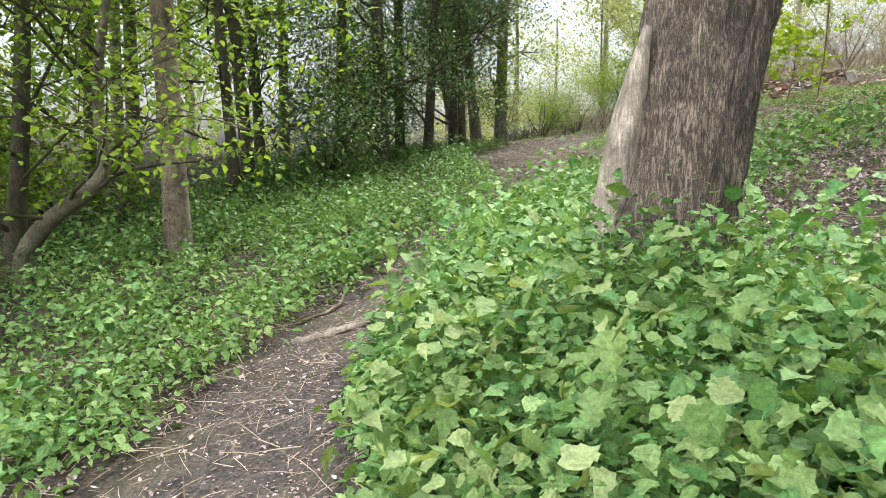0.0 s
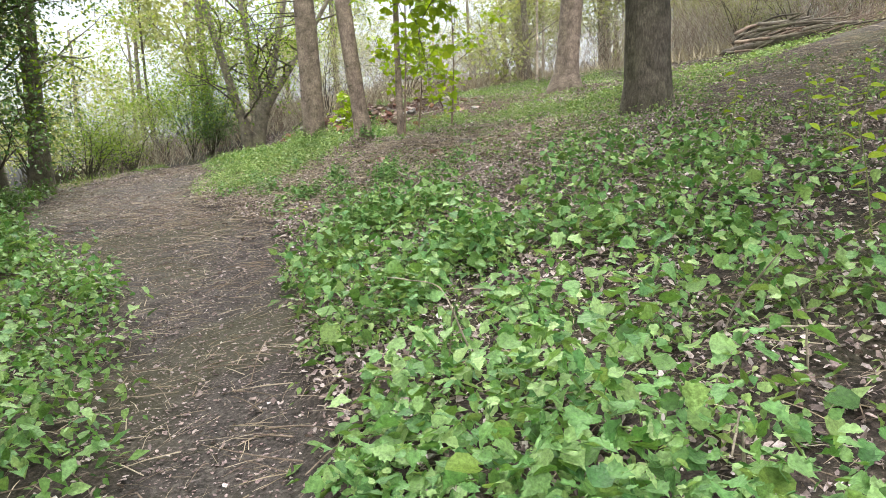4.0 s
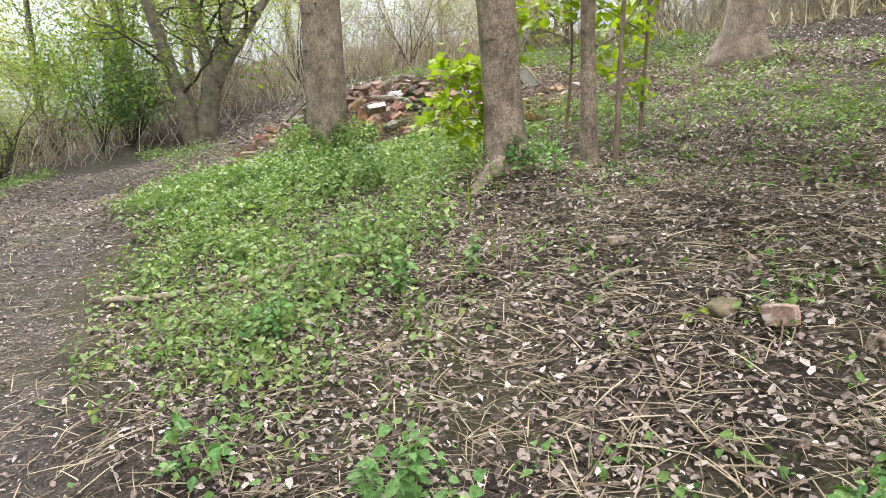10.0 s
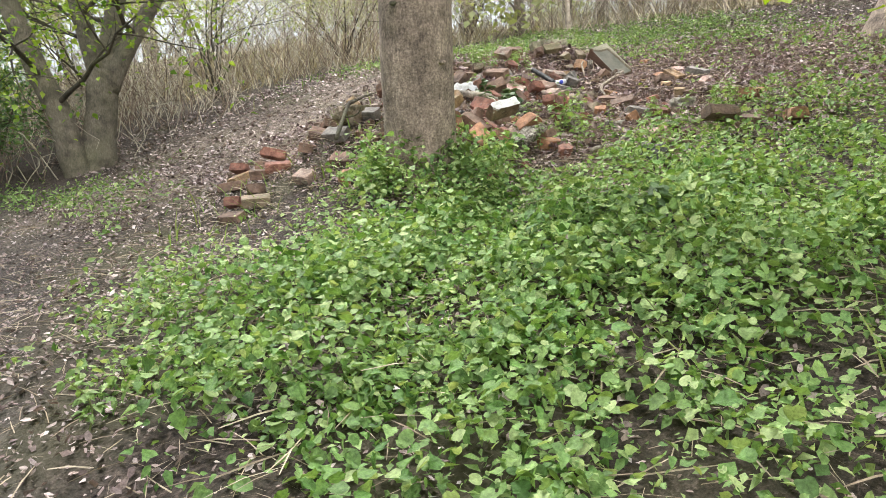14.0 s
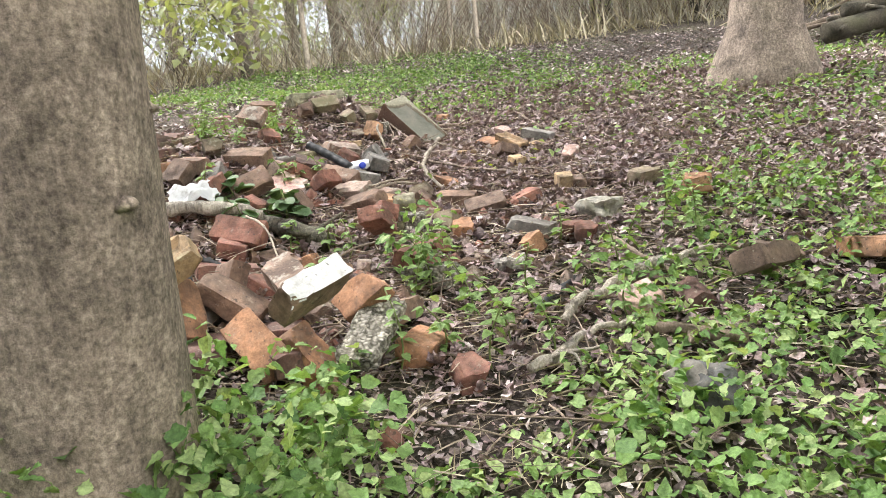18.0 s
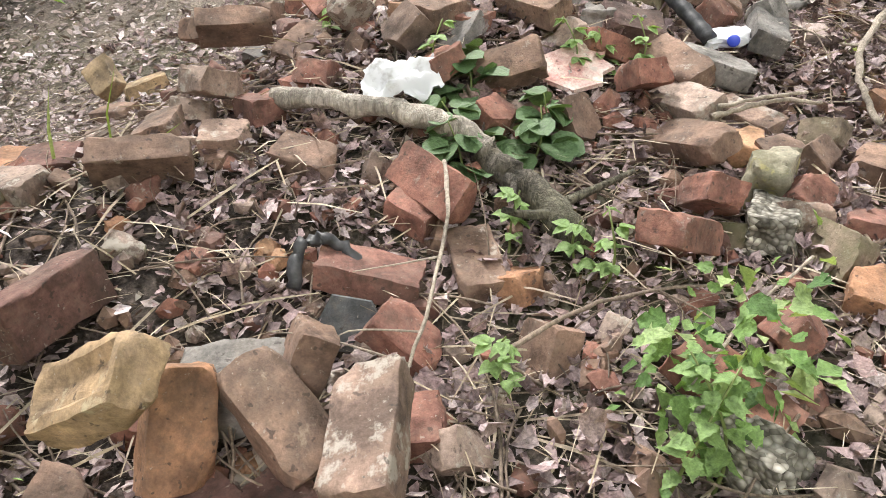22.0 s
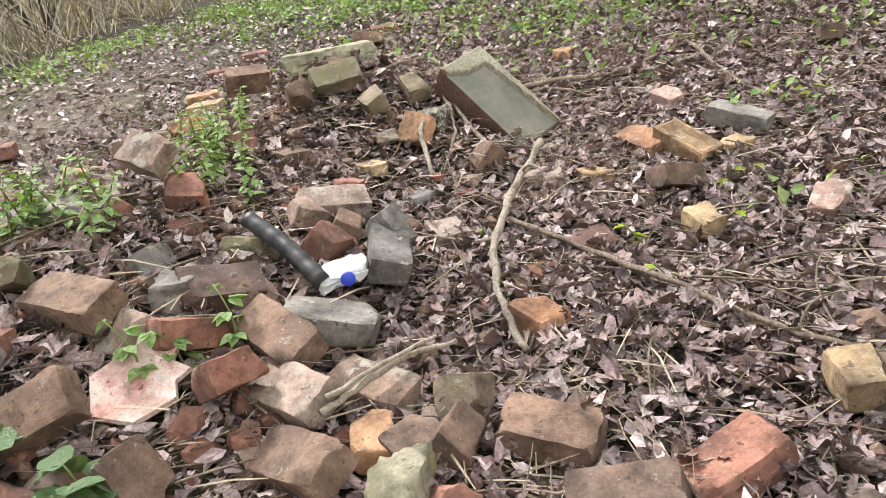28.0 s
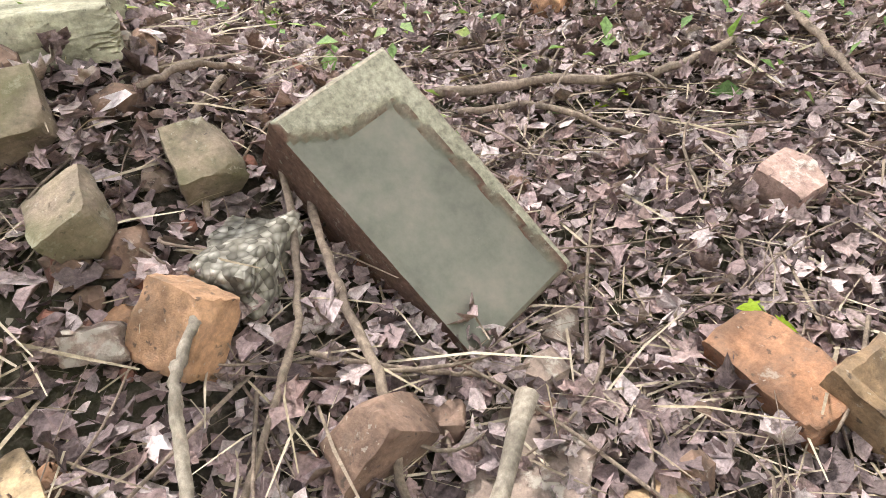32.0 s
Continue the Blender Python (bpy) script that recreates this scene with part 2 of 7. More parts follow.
def leaf_material(name, colours, rough=0.45, through=0.35, dull=0.25):
    """A leaf with its own tint island by island, blotches and light through it."""
    m, n, l, b = material(name)
    geo = n.new("ShaderNodeNewGeometry")
    k = len(colours)
    r = ramp(n, [(i / max(1, k - 1), c) for i, c in enumerate(colours)])
    l.new(geo.outputs["Random Per Island"], r.inputs[0])
    spots = noise_node(n, l, 90, 5, geo.outputs["Position"], 0.7)
    dark = mixed(n, l, dull, r.outputs[0], contrast(n, l, spots.outputs["Fac"]), "OVERLAY")
    l.new(dark, b.inputs["Base Color"])
    b.inputs["Roughness"].default_value = rough
    b.inputs["Specular IOR Level"].default_value = 0.35
    pucker = noise_node(n, l, 140, 3, geo.outputs["Position"])
    bump(n, l, pucker.outputs["Fac"], b, 0.8, 0.006)
    t = n.new("ShaderNodeBsdfTranslucent")
    warm = mixed(n, l, 1.0, dark, (1.0, 0.95, 0.45), "MULTIPLY")
    l.new(warm, t.inputs["Color"])
    mix = n.new("ShaderNodeMixShader")
    mix.inputs[0].default_value = through
    l.new(b.outputs[0], mix.inputs[1])
    l.new(t.outputs[0], mix.inputs[2])
    l.new(mix.outputs[0], n["Material Output"].inputs[0])
    return m


LEAF_NETTLE = leaf_material("nettle_leaf", [(0.065, 0.18, 0.055), (0.2, 0.38, 0.13), (0.1, 0.26, 0.08), (0.36, 0.53, 0.22), (0.15, 0.32, 0.095)], rough=0.42, dull=0.45, through=0.3)
LEAF_COVER = leaf_material("ground_cover_leaf", [(0.055, 0.14, 0.035), (0.18, 0.33, 0.09), (0.1, 0.22, 0.05), (0.3, 0.45, 0.16), (0.15, 0.29, 0.09)], rough=0.45, dull=0.45, through=0.3)
LEAF_FRESH = leaf_material("fresh_weed_leaf", [(0.09, 0.18, 0.06), (0.25, 0.39, 0.135), (0.15, 0.28, 0.085), (0.44, 0.55, 0.26), (0.21, 0.35, 0.12)], rough=0.5, dull=0.4, through=0.35)
LEAF_BRIGHT = leaf_material("young_maple_leaf", [(0.3, 0.45, 0.03), (0.38, 0.52, 0.04), (0.26, 0.42, 0.03)], through=0.5)
LEAF_CROWN = leaf_material("crown_leaf", [(0.13, 0.26, 0.04), (0.26, 0.42, 0.065), (0.38, 0.52, 0.1), (0.09, 0.2, 0.035)], through=0.58)
LEAF_HOLLY = leaf_material("holly_leaf", [(0.07, 0.154, 0.054), (0.126, 0.245, 0.081), (0.238, 0.378, 0.135), (0.084, 0.182, 0.061)], rough=0.3, through=0.2)
# distance haze painted into the leaf colour: a paler, greyer green
LEAF_HAZED = leaf_material("hazed_far_leaf", [(0.3, 0.36, 0.17), (0.42, 0.46, 0.26), (0.36, 0.42, 0.2)], through=0.5)
GRASS = leaf_material("grass_blade", [(0.14, 0.26, 0.05), (0.22, 0.34, 0.07), (0.32, 0.36, 0.14)], through=0.3)
DEAD = leaf_material("dead_leaf", [(0.119, 0.086, 0.088), (0.271, 0.193, 0.194), (0.39, 0.29, 0.294), (0.098, 0.07, 0.071), (0.453, 0.365, 0.37), (0.217, 0.155, 0.156), (0.303, 0.209, 0.198), (0.586, 0.495, 0.493), (0.162, 0.117, 0.118)], rough=0.65, through=0.05, dull=0.5)
DEAD_PALE = leaf_material("pale_litter", [(0.128, 0.097, 0.094), (0.406, 0.319, 0.295), (0.22, 0.171, 0.168), (0.603, 0.513, 0.497), (0.093, 0.068, 0.067), (0.325, 0.251, 0.242), (0.742, 0.661, 0.671), (0.174, 0.125, 0.128)], rough=0.8, through=0.04, dull=0.45)
STRAW = leaf_material("dead_stalk", [(0.42, 0.35, 0.25), (0.28, 0.22, 0.17), (0.55, 0.48, 0.37), (0.34, 0.28, 0.22)], rough=0.8, through=0.1)
REED = leaf_material("dry_reed", [(0.52, 0.46, 0.34), (0.4, 0.36, 0.26), (0.62, 0.55, 0.42)], rough=0.8, through=0.15)


def bark_material(name, light, dark, moss=(0.12, 0.14, 0.05), amount=0.3, scale=7, stretch=0.35, relief=0.012, cracks=0.35):
    m, n, l, b = material(name)
    pos = object_vec(n)
    mp = n.new("ShaderNodeMapping")
    mp.inputs["Scale"].default_value = (1, 1, stretch)
    l.new(pos, mp.inputs[0])
    fine = noise_node(n, l, scale * 9, 8, mp.outputs[0], 0.65)
    big = noise_node(n, l, 1.7, 4, pos)
    patch = noise_node(n, l, 6, 5, pos, 0.65)
    speck = noise_node(n, l, 120, 3, pos, 0.6)
    c = mixed(n, l, contrast(n, l, fine.outputs["Fac"], 0.32, 0.68), dark, light)
    c = mixed(n, l, 0.6, c, contrast(n, l, patch.outputs["Fac"], 0.3, 0.7), "OVERLAY")
    c = mixed(n, l, 0.22, c, contrast(n, l, speck.outputs["Fac"], 0.3, 0.7), "OVERLAY")
    r2 = ramp(n, [(0.45, (0, 0, 0)), (0.7, (1, 1, 1))])
    l.new(big.outputs["Fac"], r2.inputs[0])
    mm = n.new("ShaderNodeMath")
    mm.operation = "MULTIPLY"
    mm.inputs[1].default_value = amount
    l.new(r2.outputs[0], mm.inputs[0])
    c = mixed(n, l, mm.outputs[0], c, moss)
    height = fine.outputs["Fac"]
    if cracks:
        v = n.new("ShaderNodeTexVoronoi")
        v.feature = "DISTANCE_TO_EDGE"
        v.inputs["Scale"].default_value = scale * 5
        wob = noise_node(n, l, scale * 1.5, 6, mp.outputs[0], 0.7)
        off = mixed(n, l, 0.16, mp.outputs[0], wob.outputs["Color"], "LINEAR_LIGHT")
        l.new(off, v.inputs["Vector"])
        crack = ramp(n, [(0.0, (0, 0, 0)), (0.22, (1, 1, 1))])
        l.new(v.outputs["Distance"], crack.inputs[0])
        c = mixed(n, l, cracks, c, crack.outputs[0], "MULTIPLY")
        add = n.new("ShaderNodeMath")
        l.new(crack.outputs[0], add.inputs[0])
        l.new(fine.outputs["Fac"], add.inputs[1])
        height = add.outputs[0]
    else:
        w = n.new("ShaderNodeTexWave")
        w.bands_direction = "Z"
        w.inputs["Scale"].default_value, w.inputs["Distortion"].default_value, w.inputs["Detail"].default_value = 2.2, 9.0, 4.0
        l.new(pos, w.inputs["Vector"])
        ring = ramp(n, [(0.0, (0.55, 0.55, 0.55)), (0.12, (1, 1, 1))])
        l.new(w.outputs["Fac"], ring.inputs[0])
        c = mixed(n, l, 0.3, c, ring.outputs[0], "MULTIPLY")
        rough_skin = noise_node(n, l, 70, 7, pos, 0.75)
        c = mixed(n, l, 0.55, c, contrast(n, l, rough_skin.outputs["Fac"], 0.35, 0.65), "OVERLAY")
        height = rough_skin.outputs["Fac"]
    l.new(c, b.inputs["Base Color"])
    b.inputs["Roughness"].default_value = 0.9
    bump(n, l, height, b, 0.6, relief)
    return m


BARK_OAK = bark_material("oak_bark", (0.27, 0.225, 0.185), (0.15, 0.12, 0.1), amount=0.1, scale=6, stretch=0.13, relief=0.03, cracks=0.75)
BARK_SMOOTH = bark_material("sycamore_bark", (0.35, 0.28, 0.235), (0.175, 0.136, 0.113), amount=0.18, scale=6, stretch=0.3, relief=0.012, cracks=0.0)
BARK_GREY = bark_material("grey_bark", (0.27, 0.24, 0.19), (0.13, 0.115, 0.09), amount=0.35, scale=8, stretch=0.35, relief=0.006, cracks=0.2)
BARK_OLD = bark_material("old_maple_bark", (0.19, 0.165, 0.13), (0.075, 0.065, 0.05), amount=0.3, scale=6, stretch=0.2, relief=0.02, cracks=0.5)
BARK_DARK = bark_material("dark_bark", (0.13, 0.11, 0.08), (0.05, 0.045, 0.035), amount=0.5, scale=8, stretch=0.4, relief=0.006, cracks=0.2)
TWIG = bark_material("twig_bark", (0.36, 0.28, 0.22), (0.17, 0.125, 0.1), amount=0.1, scale=12, stretch=0.3, relief=0.002, cracks=0.15)
TWIG_PALE = bark_material("pale_twig", (0.52, 0.45, 0.37), (0.3, 0.25, 0.2), amount=0.05, scale=12, stretch=0.3, relief=0.002, cracks=0.15)
SCRUB = bark_material("scrub_stem", (0.6, 0.55, 0.45), (0.42, 0.38, 0.31), amount=0.15, scale=8, stretch=0.4, relief=0.002, cracks=0.1)
DEADWOOD = bark_material("bare_dead_wood", (0.5, 0.45, 0.39), (0.28, 0.24, 0.2), amount=0.1, scale=6, stretch=0.1, relief=0.006, cracks=0.3)

# ---- ground ----
PATH_Y = [-20, -8, -5, -4, -3.3, -2.2, -0.9, 0.5, 2.2, 3.2, 4.8, 6, 8, 9.5, 10.6, 11.9, 12.5, 13.4, 15, 20, 40]
PATH_R = [1.6, 1.9, 0.25, -0.2, -0.22, -0.16, 0.1, 0.34, 0.6, 0.6, 0.3, -0.1, 0.1, 0.13, 0.22, 0.44, 0.9, 1.3, 1.2, 1.0, 1]
PATH_L = [0.6, 0.3, -0.9, -0.92, -0.85, -0.75, -0.58, -0.47, -0.62, -1.0, -1.7, -2.0, -1.9, -1.7, -1.5, -1.0, -0.8, -0.5, -0.2, 0.0, 0]


def path_mask(x, y):
    """1 on the trodden path, 0 off it, with a ragged edge."""
    r, l = np.interp(y, PATH_Y, PATH_R), np.interp(y, PATH_Y, PATH_L)
    wob = 0.28 * (fractal(x, y, 0.5, 3) - 0.5)
    d = np.minimum(x - l, r - x) + wob
    return np.clip(d / 0.14 + 0.5, 0, 1)


def blob(x, y, cx, cy, rx, ry, turn=0.0):
    c, s = math.cos(radians(turn)), math.sin(radians(turn))
    u, v = (x - cx) * c + (y - cy) * s, -(x - cx) * s + (y - cy) * c
    return np.exp(-((u / rx) ** 2 + (v / ry) ** 2) ** 2)


def leafy(x, y):
    """How thickly a place is covered by dead leaves, 0..1."""
    d = 0.35 + 0.3 * blob(x, y, 1.8, 4.6, 1.4, 2.0) + 0.75 * blob(x, y, 7.2, 12.2, 2.3, 2.8) + 0.3 * blob(x, y, 3, 1.0, 1.5, 1.5)
    return np.clip(d, 0, 1) * (1 - 0.75 * path_mask(x, y))


def steps(lo, hi, fine, far, growth=1.18):
    mid = np.arange(lo, hi + fine / 2, fine)
    out, s = [hi], fine
    while out[-1] < far:
        s *= growth
        out.append(out[-1] + s)
    out2, s = [lo], fine
    while out2[-1] > -far:
        s *= growth
        out2.append(out2[-1] - s)
    return np.concatenate([out2[:0:-1], mid, out[1:]])


gx, gy = steps(-3.0, 8.5, 0.066, 600), steps(-8.0, 16.0, 0.066, 600)
GX, GY = np.meshgrid(gx, gy, indexing="ij")
near = np.clip(1 - np.maximum(np.maximum(-3 - GX, GX - 8.5), np.maximum(-8 - GY, GY - 16)) / 6, 0, 1)


def relief(x, y):
    pm = path_mask(x, y)
    return (0.075 * (fractal(x, y, 0.9, 11) - 0.5) + 0.03 * (vnoise(x, y, 0.17, 5) - 0.5)) * (1 - 0.6 * pm) - 0.045 * pm


def soil_z(x, y):
    x, y = np.asarray(x, float), np.asarray(y, float)
    return ground_z(x, y) + relief(x, y)


GZ = ground_z(GX, GY) + relief(GX, GY) * near
nx, ny = GX.shape
ids = np.arange(nx * ny).reshape(nx, ny)
quads = np.stack([ids[:-1, :-1], ids[1:, :-1], ids[1:, 1:], ids[:-1, 1:]], -1).reshape(-1, 4)
ground_mesh = bpy.data.meshes.new("ground")
ground_mesh.vertices.add(nx * ny)
ground_mesh.vertices.foreach_set("co", np.stack([GX, GY, GZ], -1).reshape(-1).astype(np.float32))
ground_mesh.loops.add(quads.size)
ground_mesh.loops.foreach_set("vertex_index", quads.reshape(-1).astype(np.int32))
ground_mesh.polygons.add(len(quads))
ground_mesh.polygons.foreach_set("loop_start", (np.arange(len(quads)) * 4).astype(np.int32))
ground_mesh.update(calc_edges=True)
ground_mesh.shade_smooth()
at = ground_mesh.attributes.new("dusty", "FLOAT", "POINT")
dusty = np.clip(blob(GX, GY, 3.7, 15.3, 3.2, 1.9, 12) * (0.55 + 0.9 * (fractal(GX, GY, 0.7, 66) - 0.2)) + 0.85 * blob(GX, GY, 7.6, 10.4, 2.3, 1.5), 0, 1)
at.data.foreach_set("value", dusty.reshape(-1).astype(np.float32))
at = ground_mesh.attributes.new("trodden", "FLOAT", "POINT")
at.data.foreach_set("value", path_mask(GX, GY).reshape(-1).astype(np.float32))

m, n, l, b = material("woodland_soil")
pos = position(n)
fine = noise_node(n, l, 55, 6, pos, 0.7)
mid = noise_node(n, l, 9, 5, pos)
big = noise_node(n, l, 0.9, 3, pos)
soil = ramp(n, [(0.36, (0.022, 0.016, 0.014)), (0.5, (0.06, 0.045, 0.038)), (0.62, (0.12, 0.092, 0.078)), (0.75, (0.3, 0.24, 0.2))])
l.new(fine.outputs["Fac"], soil.inputs[0])
trod = ramp(n, [(0.36, (0.042, 0.036, 0.034)), (0.5, (0.088, 0.075, 0.07)), (0.62, (0.15, 0.13, 0.12)), (0.74, (0.3, 0.265, 0.24))])
l.new(fine.outputs["Fac"], trod.inputs[0])
a = n.new("ShaderNodeAttribute")
a.attribute_name = "trodden"
c = mixed(n, l, a.outputs["Fac"], soil.outputs[0], trod.outputs[0])
dust = ramp(n, [(0.36, (0.12, 0.095, 0.078)), (0.5, (0.25, 0.2, 0.165)), (0.62, (0.38, 0.32, 0.265)), (0.74, (0.55, 0.49, 0.42))])
l.new(fine.outputs["Fac"], dust.inputs[0])
a2 = n.new("ShaderNodeAttribute")
a2.attribute_name = "dusty"
c = mixed(n, l, a2.outputs["Fac"], c, dust.outputs[0])
c = mixed(n, l, 0.5, c, contrast(n, l, mid.outputs["Fac"], 0.3, 0.7), "OVERLAY")
far_green = ramp(n, [(0.46, (0, 0, 0)), (0.62, (0.5, 0.5, 0.5))])
l.new(big.outputs["Fac"], far_green.inputs[0])
c = mixed(n, l, far_green.outputs[0], c, (0.11, 0.11, 0.055))
l.new(c, b.inputs["Base Color"])
b.inputs["Roughness"].default_value = 0.95
add = n.new("ShaderNodeMath")
l.new(fine.outputs["Fac"], add.inputs[0])
l.new(mid.outputs["Fac"], add.inputs[1])
bump(n, l, add.outputs[0], b, 1.0, 0.03)
SOIL = m
ground_mesh.materials.append(SOIL)
ground = tagged(new("ground", ground_mesh), "dark brown woodland soil rising to a bank, with a trodden path", "ground", kind="structure")


# ---- trees ----
def trunk_points(height, lean, bow, n, seed):
    s = np.linspace(0, 1, n)
    g = np.random.default_rng(seed)
    ph = g.uniform(0, 6, 2)
    x = lean[0] * height * s + bow[0] * np.sin(np.pi * s) + 0.012 * height * np.sin(5 * s + ph[0]) * s
    y = lean[1] * height * s + bow[1] * np.sin(np.pi * s) + 0.012 * height * np.sin(4 * s + ph[1]) * s
    return np.stack([x, y, height * s], -1)


def trunk_mesh(pts, r0, r1, bark, sides=20, flare=0.45, flare_h=0.35, rough=0.06, seed=0, ridges=0, ridge=0.0, sink=0.25):
    z = pts[:, 2]
    r = r0 + (r1 - r0) * z / z[-1] + r0 * flare * np.exp(-z / flare_h)
    P = np.vstack([pts[0] - (0, 0, sink), pts])
    r = np.r_[r[0] * 1.1, r]
    v, f = tube(P, r, sides, rough, seed, True, ridges, ridge)
    return mesh_of("trunk", v, f, bark)


def limb_chunks(start, direction, length, r, g, levels=2, up=0.25, kids=4, sides=6):
    """A limb with its twigs: tubes, and the places where leaves sit."""
    d = np.asarray(direction, float)
    d /= np.linalg.norm(d)
    n = 7
    P = [np.asarray(start, float)]
    dirs = [d]
    for i in range(n - 1):
        d = d + g.normal(0, 0.13, 3) + (0, 0, up / n)
        d /= np.linalg.norm(d)
        P.append(P[-1] + d * length / (n - 1))
        dirs.append(d)
    P = np.array(P)
    out = [tube(P, np.linspace(r, max(r * 0.25, 0.003), n), sides if r > 0.015 else 4, caps=False)]
    spots = [P[3:]]
    if levels > 0:
        for _ in range(kids):
            k = int(g.integers(2, n))
            side = np.cross(dirs[k], g.normal(0, 1, 3))
            side /= np.linalg.norm(side) + 1e-9
            o, s = limb_chunks(P[k], dirs[k] * 0.6 + side * 0.8, length * g.uniform(0.35, 0.6), r * 0.45 * (1 - k / n * 0.4), g, levels - 1, up, max(2, kids - 1), sides)
            out += o
            spots.append(s)
    return out, np.concatenate(spots)


def clear_of_path(P):
    """False for places low over the path, where a walker's head goes."""
    edge_l, edge_r = np.interp(P[:, 1], PATH_Y, PATH_L) - 0.12 + 0.55 * (P[:, 1] > 4.5), np.interp(P[:, 1], PATH_Y, PATH_R) + 0.5
    return (P[:, 0] < edge_l) | (P[:, 0] > edge_r) | (P[:, 2] > 2.6)


def crown_mesh(spots, count, size, shape, mat, g, spread=0.18, droop=0.3, foot=None):
    pick = spots[g.integers(0, len(spots), count)] + g.normal(0, spread, (count, 3)) * (1, 1, 0.7)
    if foot is not None:
        pick = pick[clear_of_path(pick + (foot[0], foot[1], 0))]
        count = len(pick)
    return scatter("crown", shape, pick, g.uniform(0, 6.28, count), g.normal(-droop, 0.4, count), g.normal(0, 0.5, count), g.uniform(0.6, 1.15, count) * size, mat)


def tree(name, label, x, y, height, r0, r1, lean=(0, 0), bow=(0, 0), bark=None, sides=20, seed=0, limbs=8, low=0.4, reach=2.0, leaves=3000, leaf=0.09,
         shape="maple", leafmat=None, spread=0.2, levels=2, kids=4, flare=0.4, ridges=0, ridge=0.0, rings=26, rough=0.06, up=0.25, group="woodland trees", aim=None, flare_h=0.35, rmin=0.2):
    g = np.random.default_rng(seed)
    root = thing(name, pose(x, y, gz(x, y)), label, "tree", group)
    pts = trunk_points(height, lean, bow, rings, seed)
    part("trunk", trunk_mesh(pts, r0, r1, bark, sides, flare, flare_h, rough, seed, ridges, ridge), root)
    spots = []
    for i in range(limbs):
        s = low + (0.98 - low) * (i + g.uniform(0, 0.8)) / limbs
        k = min(rings - 2, int(s * (rings - 1)))
        a = g.uniform(0, 6.28) if aim is None else g.normal(aim, 0.9)
        d = (math.cos(a), math.sin(a), g.uniform(0.1, 0.8))
        rr = max(0.008, (r0 + (r1 - r0) * s) * g.uniform(0.22, 0.42))
        o, sp = limb_chunks(pts[k], d, reach * g.uniform(0.6, 1.15) * (1.15 - 0.5 * s), rr, g, levels, up, kids)
        o = [q for q in o if clear_of_path(q[0] + (x, y, 0)).all()]
        if not o:
            continue
        sp = sp[clear_of_path(sp + (x, y, 0))] if clear_of_path(sp + (x, y, 0)).any() else sp[:0]
        v, f = joined(o)
        part("limb", mesh_of("limb", v, f, bark), root)
        spots.append(sp)
    if leaves and sum(map(len, spots)):
        part("crown", crown_mesh(np.concatenate(spots), leaves, leaf, shape, leafmat, g, spread, 0.3, (x, y)), root, "fresh green leaves")
    return root


# the leaning oak beside the path
oak = thing("oak_tree", pose(1.28, -3.8, gz(1.28, -3.8)), "thick leaning oak with ridged bark and bare dead wood", "tree", "woodland trees")
pts = trunk_points(8.0, (0.2, 0.1), (-0.1, 0.0), 120, 3)
part("trunk", trunk_mesh(pts, 0.3, 0.2, BARK_OAK, 110, 0.3, 0.3, 0.07, 3, 26, 0.022), oak)
P = curve_points((-0.22, -0.14, -0.05), (-0.03, -0.1, 1.3), (-0.02, 0, 0), 24, 1, 0.004)
v, f = tube(P, np.interp(np.linspace(0, 1, 24), [0, 0.25, 0.7, 1], [0.12, 0.095, 0.07, 0.015]), 20, 0.15, 5, True, 7, 0.012)
part("dead_wood", mesh_of("dead_wood", v, f, DEADWOOD), oak, "bare grey dead wood strip")
for k, (px, py, pz, s) in enumerate(((-0.12, -0.26, 2.15, 0.11), (0.2, -0.24, 2.2, 0.1), (0.3, -0.28, 1.95, 0.07))):
    bm = bmesh.new()
    bmesh.ops.create_icosphere(bm, subdivisions=3, radius=s)
    for q in bm.verts:
        q.co *= 1 + 0.35 * (noise.noise(q.co * 14 + Vector((k, 0, 0))))
    me = bpy.data.meshes.new("burl")
    bm.to_mesh(me)
    bm.free()
    me.shade_smooth()
    me.materials.append(BARK_OAK)
    part("burl", me, oak, "", pose(px + 0.2, py + 0.16, pz))
g = np.random.default_rng(5)
spots = []
for i in range(9):
    k = 60 + i * 6
    a = g.uniform(0, 6.28)
    o, sp = limb_chunks(pts[k], (math.cos(a), math.sin(a), 0.25), 2.6, 0.07, g, 2, 0.1, 4)
    v, f = joined(o)
    part("limb", mesh_of("limb", v, f, BARK_OAK), oak)
    spots.append(sp)
part("crown", crown_mesh(np.concatenate(spots), 7000, 0.085, "ovate", LEAF_CROWN, g, 0.2), oak, "fresh green leaves")

# trees standing round the walk
tree("slender_tree", "slender straight tree with smooth grey-brown bark", -3.1, -1.46, 9, 0.12, 0.07, (-0.035, 0.02), (0.05, 0), BARK_SMOOTH, 24, 11, 9, 0.45, 2.2, 5000, 0.1, "simple", LEAF_CROWN, flare=0.25)
tree("sycamore", "smooth grey sycamore trunk beside the rubble", 2.745, 11.52, 10, 0.228, 0.15, (-0.045, -0.085), (0.05, 0.02), BARK_SMOOTH, 48, 12, 8, 0.5, 2.6, 4000, 0.1, "simple", LEAF_CROWN, rings=60, flare=0.04, rough=0.05, flare_h=0.2)
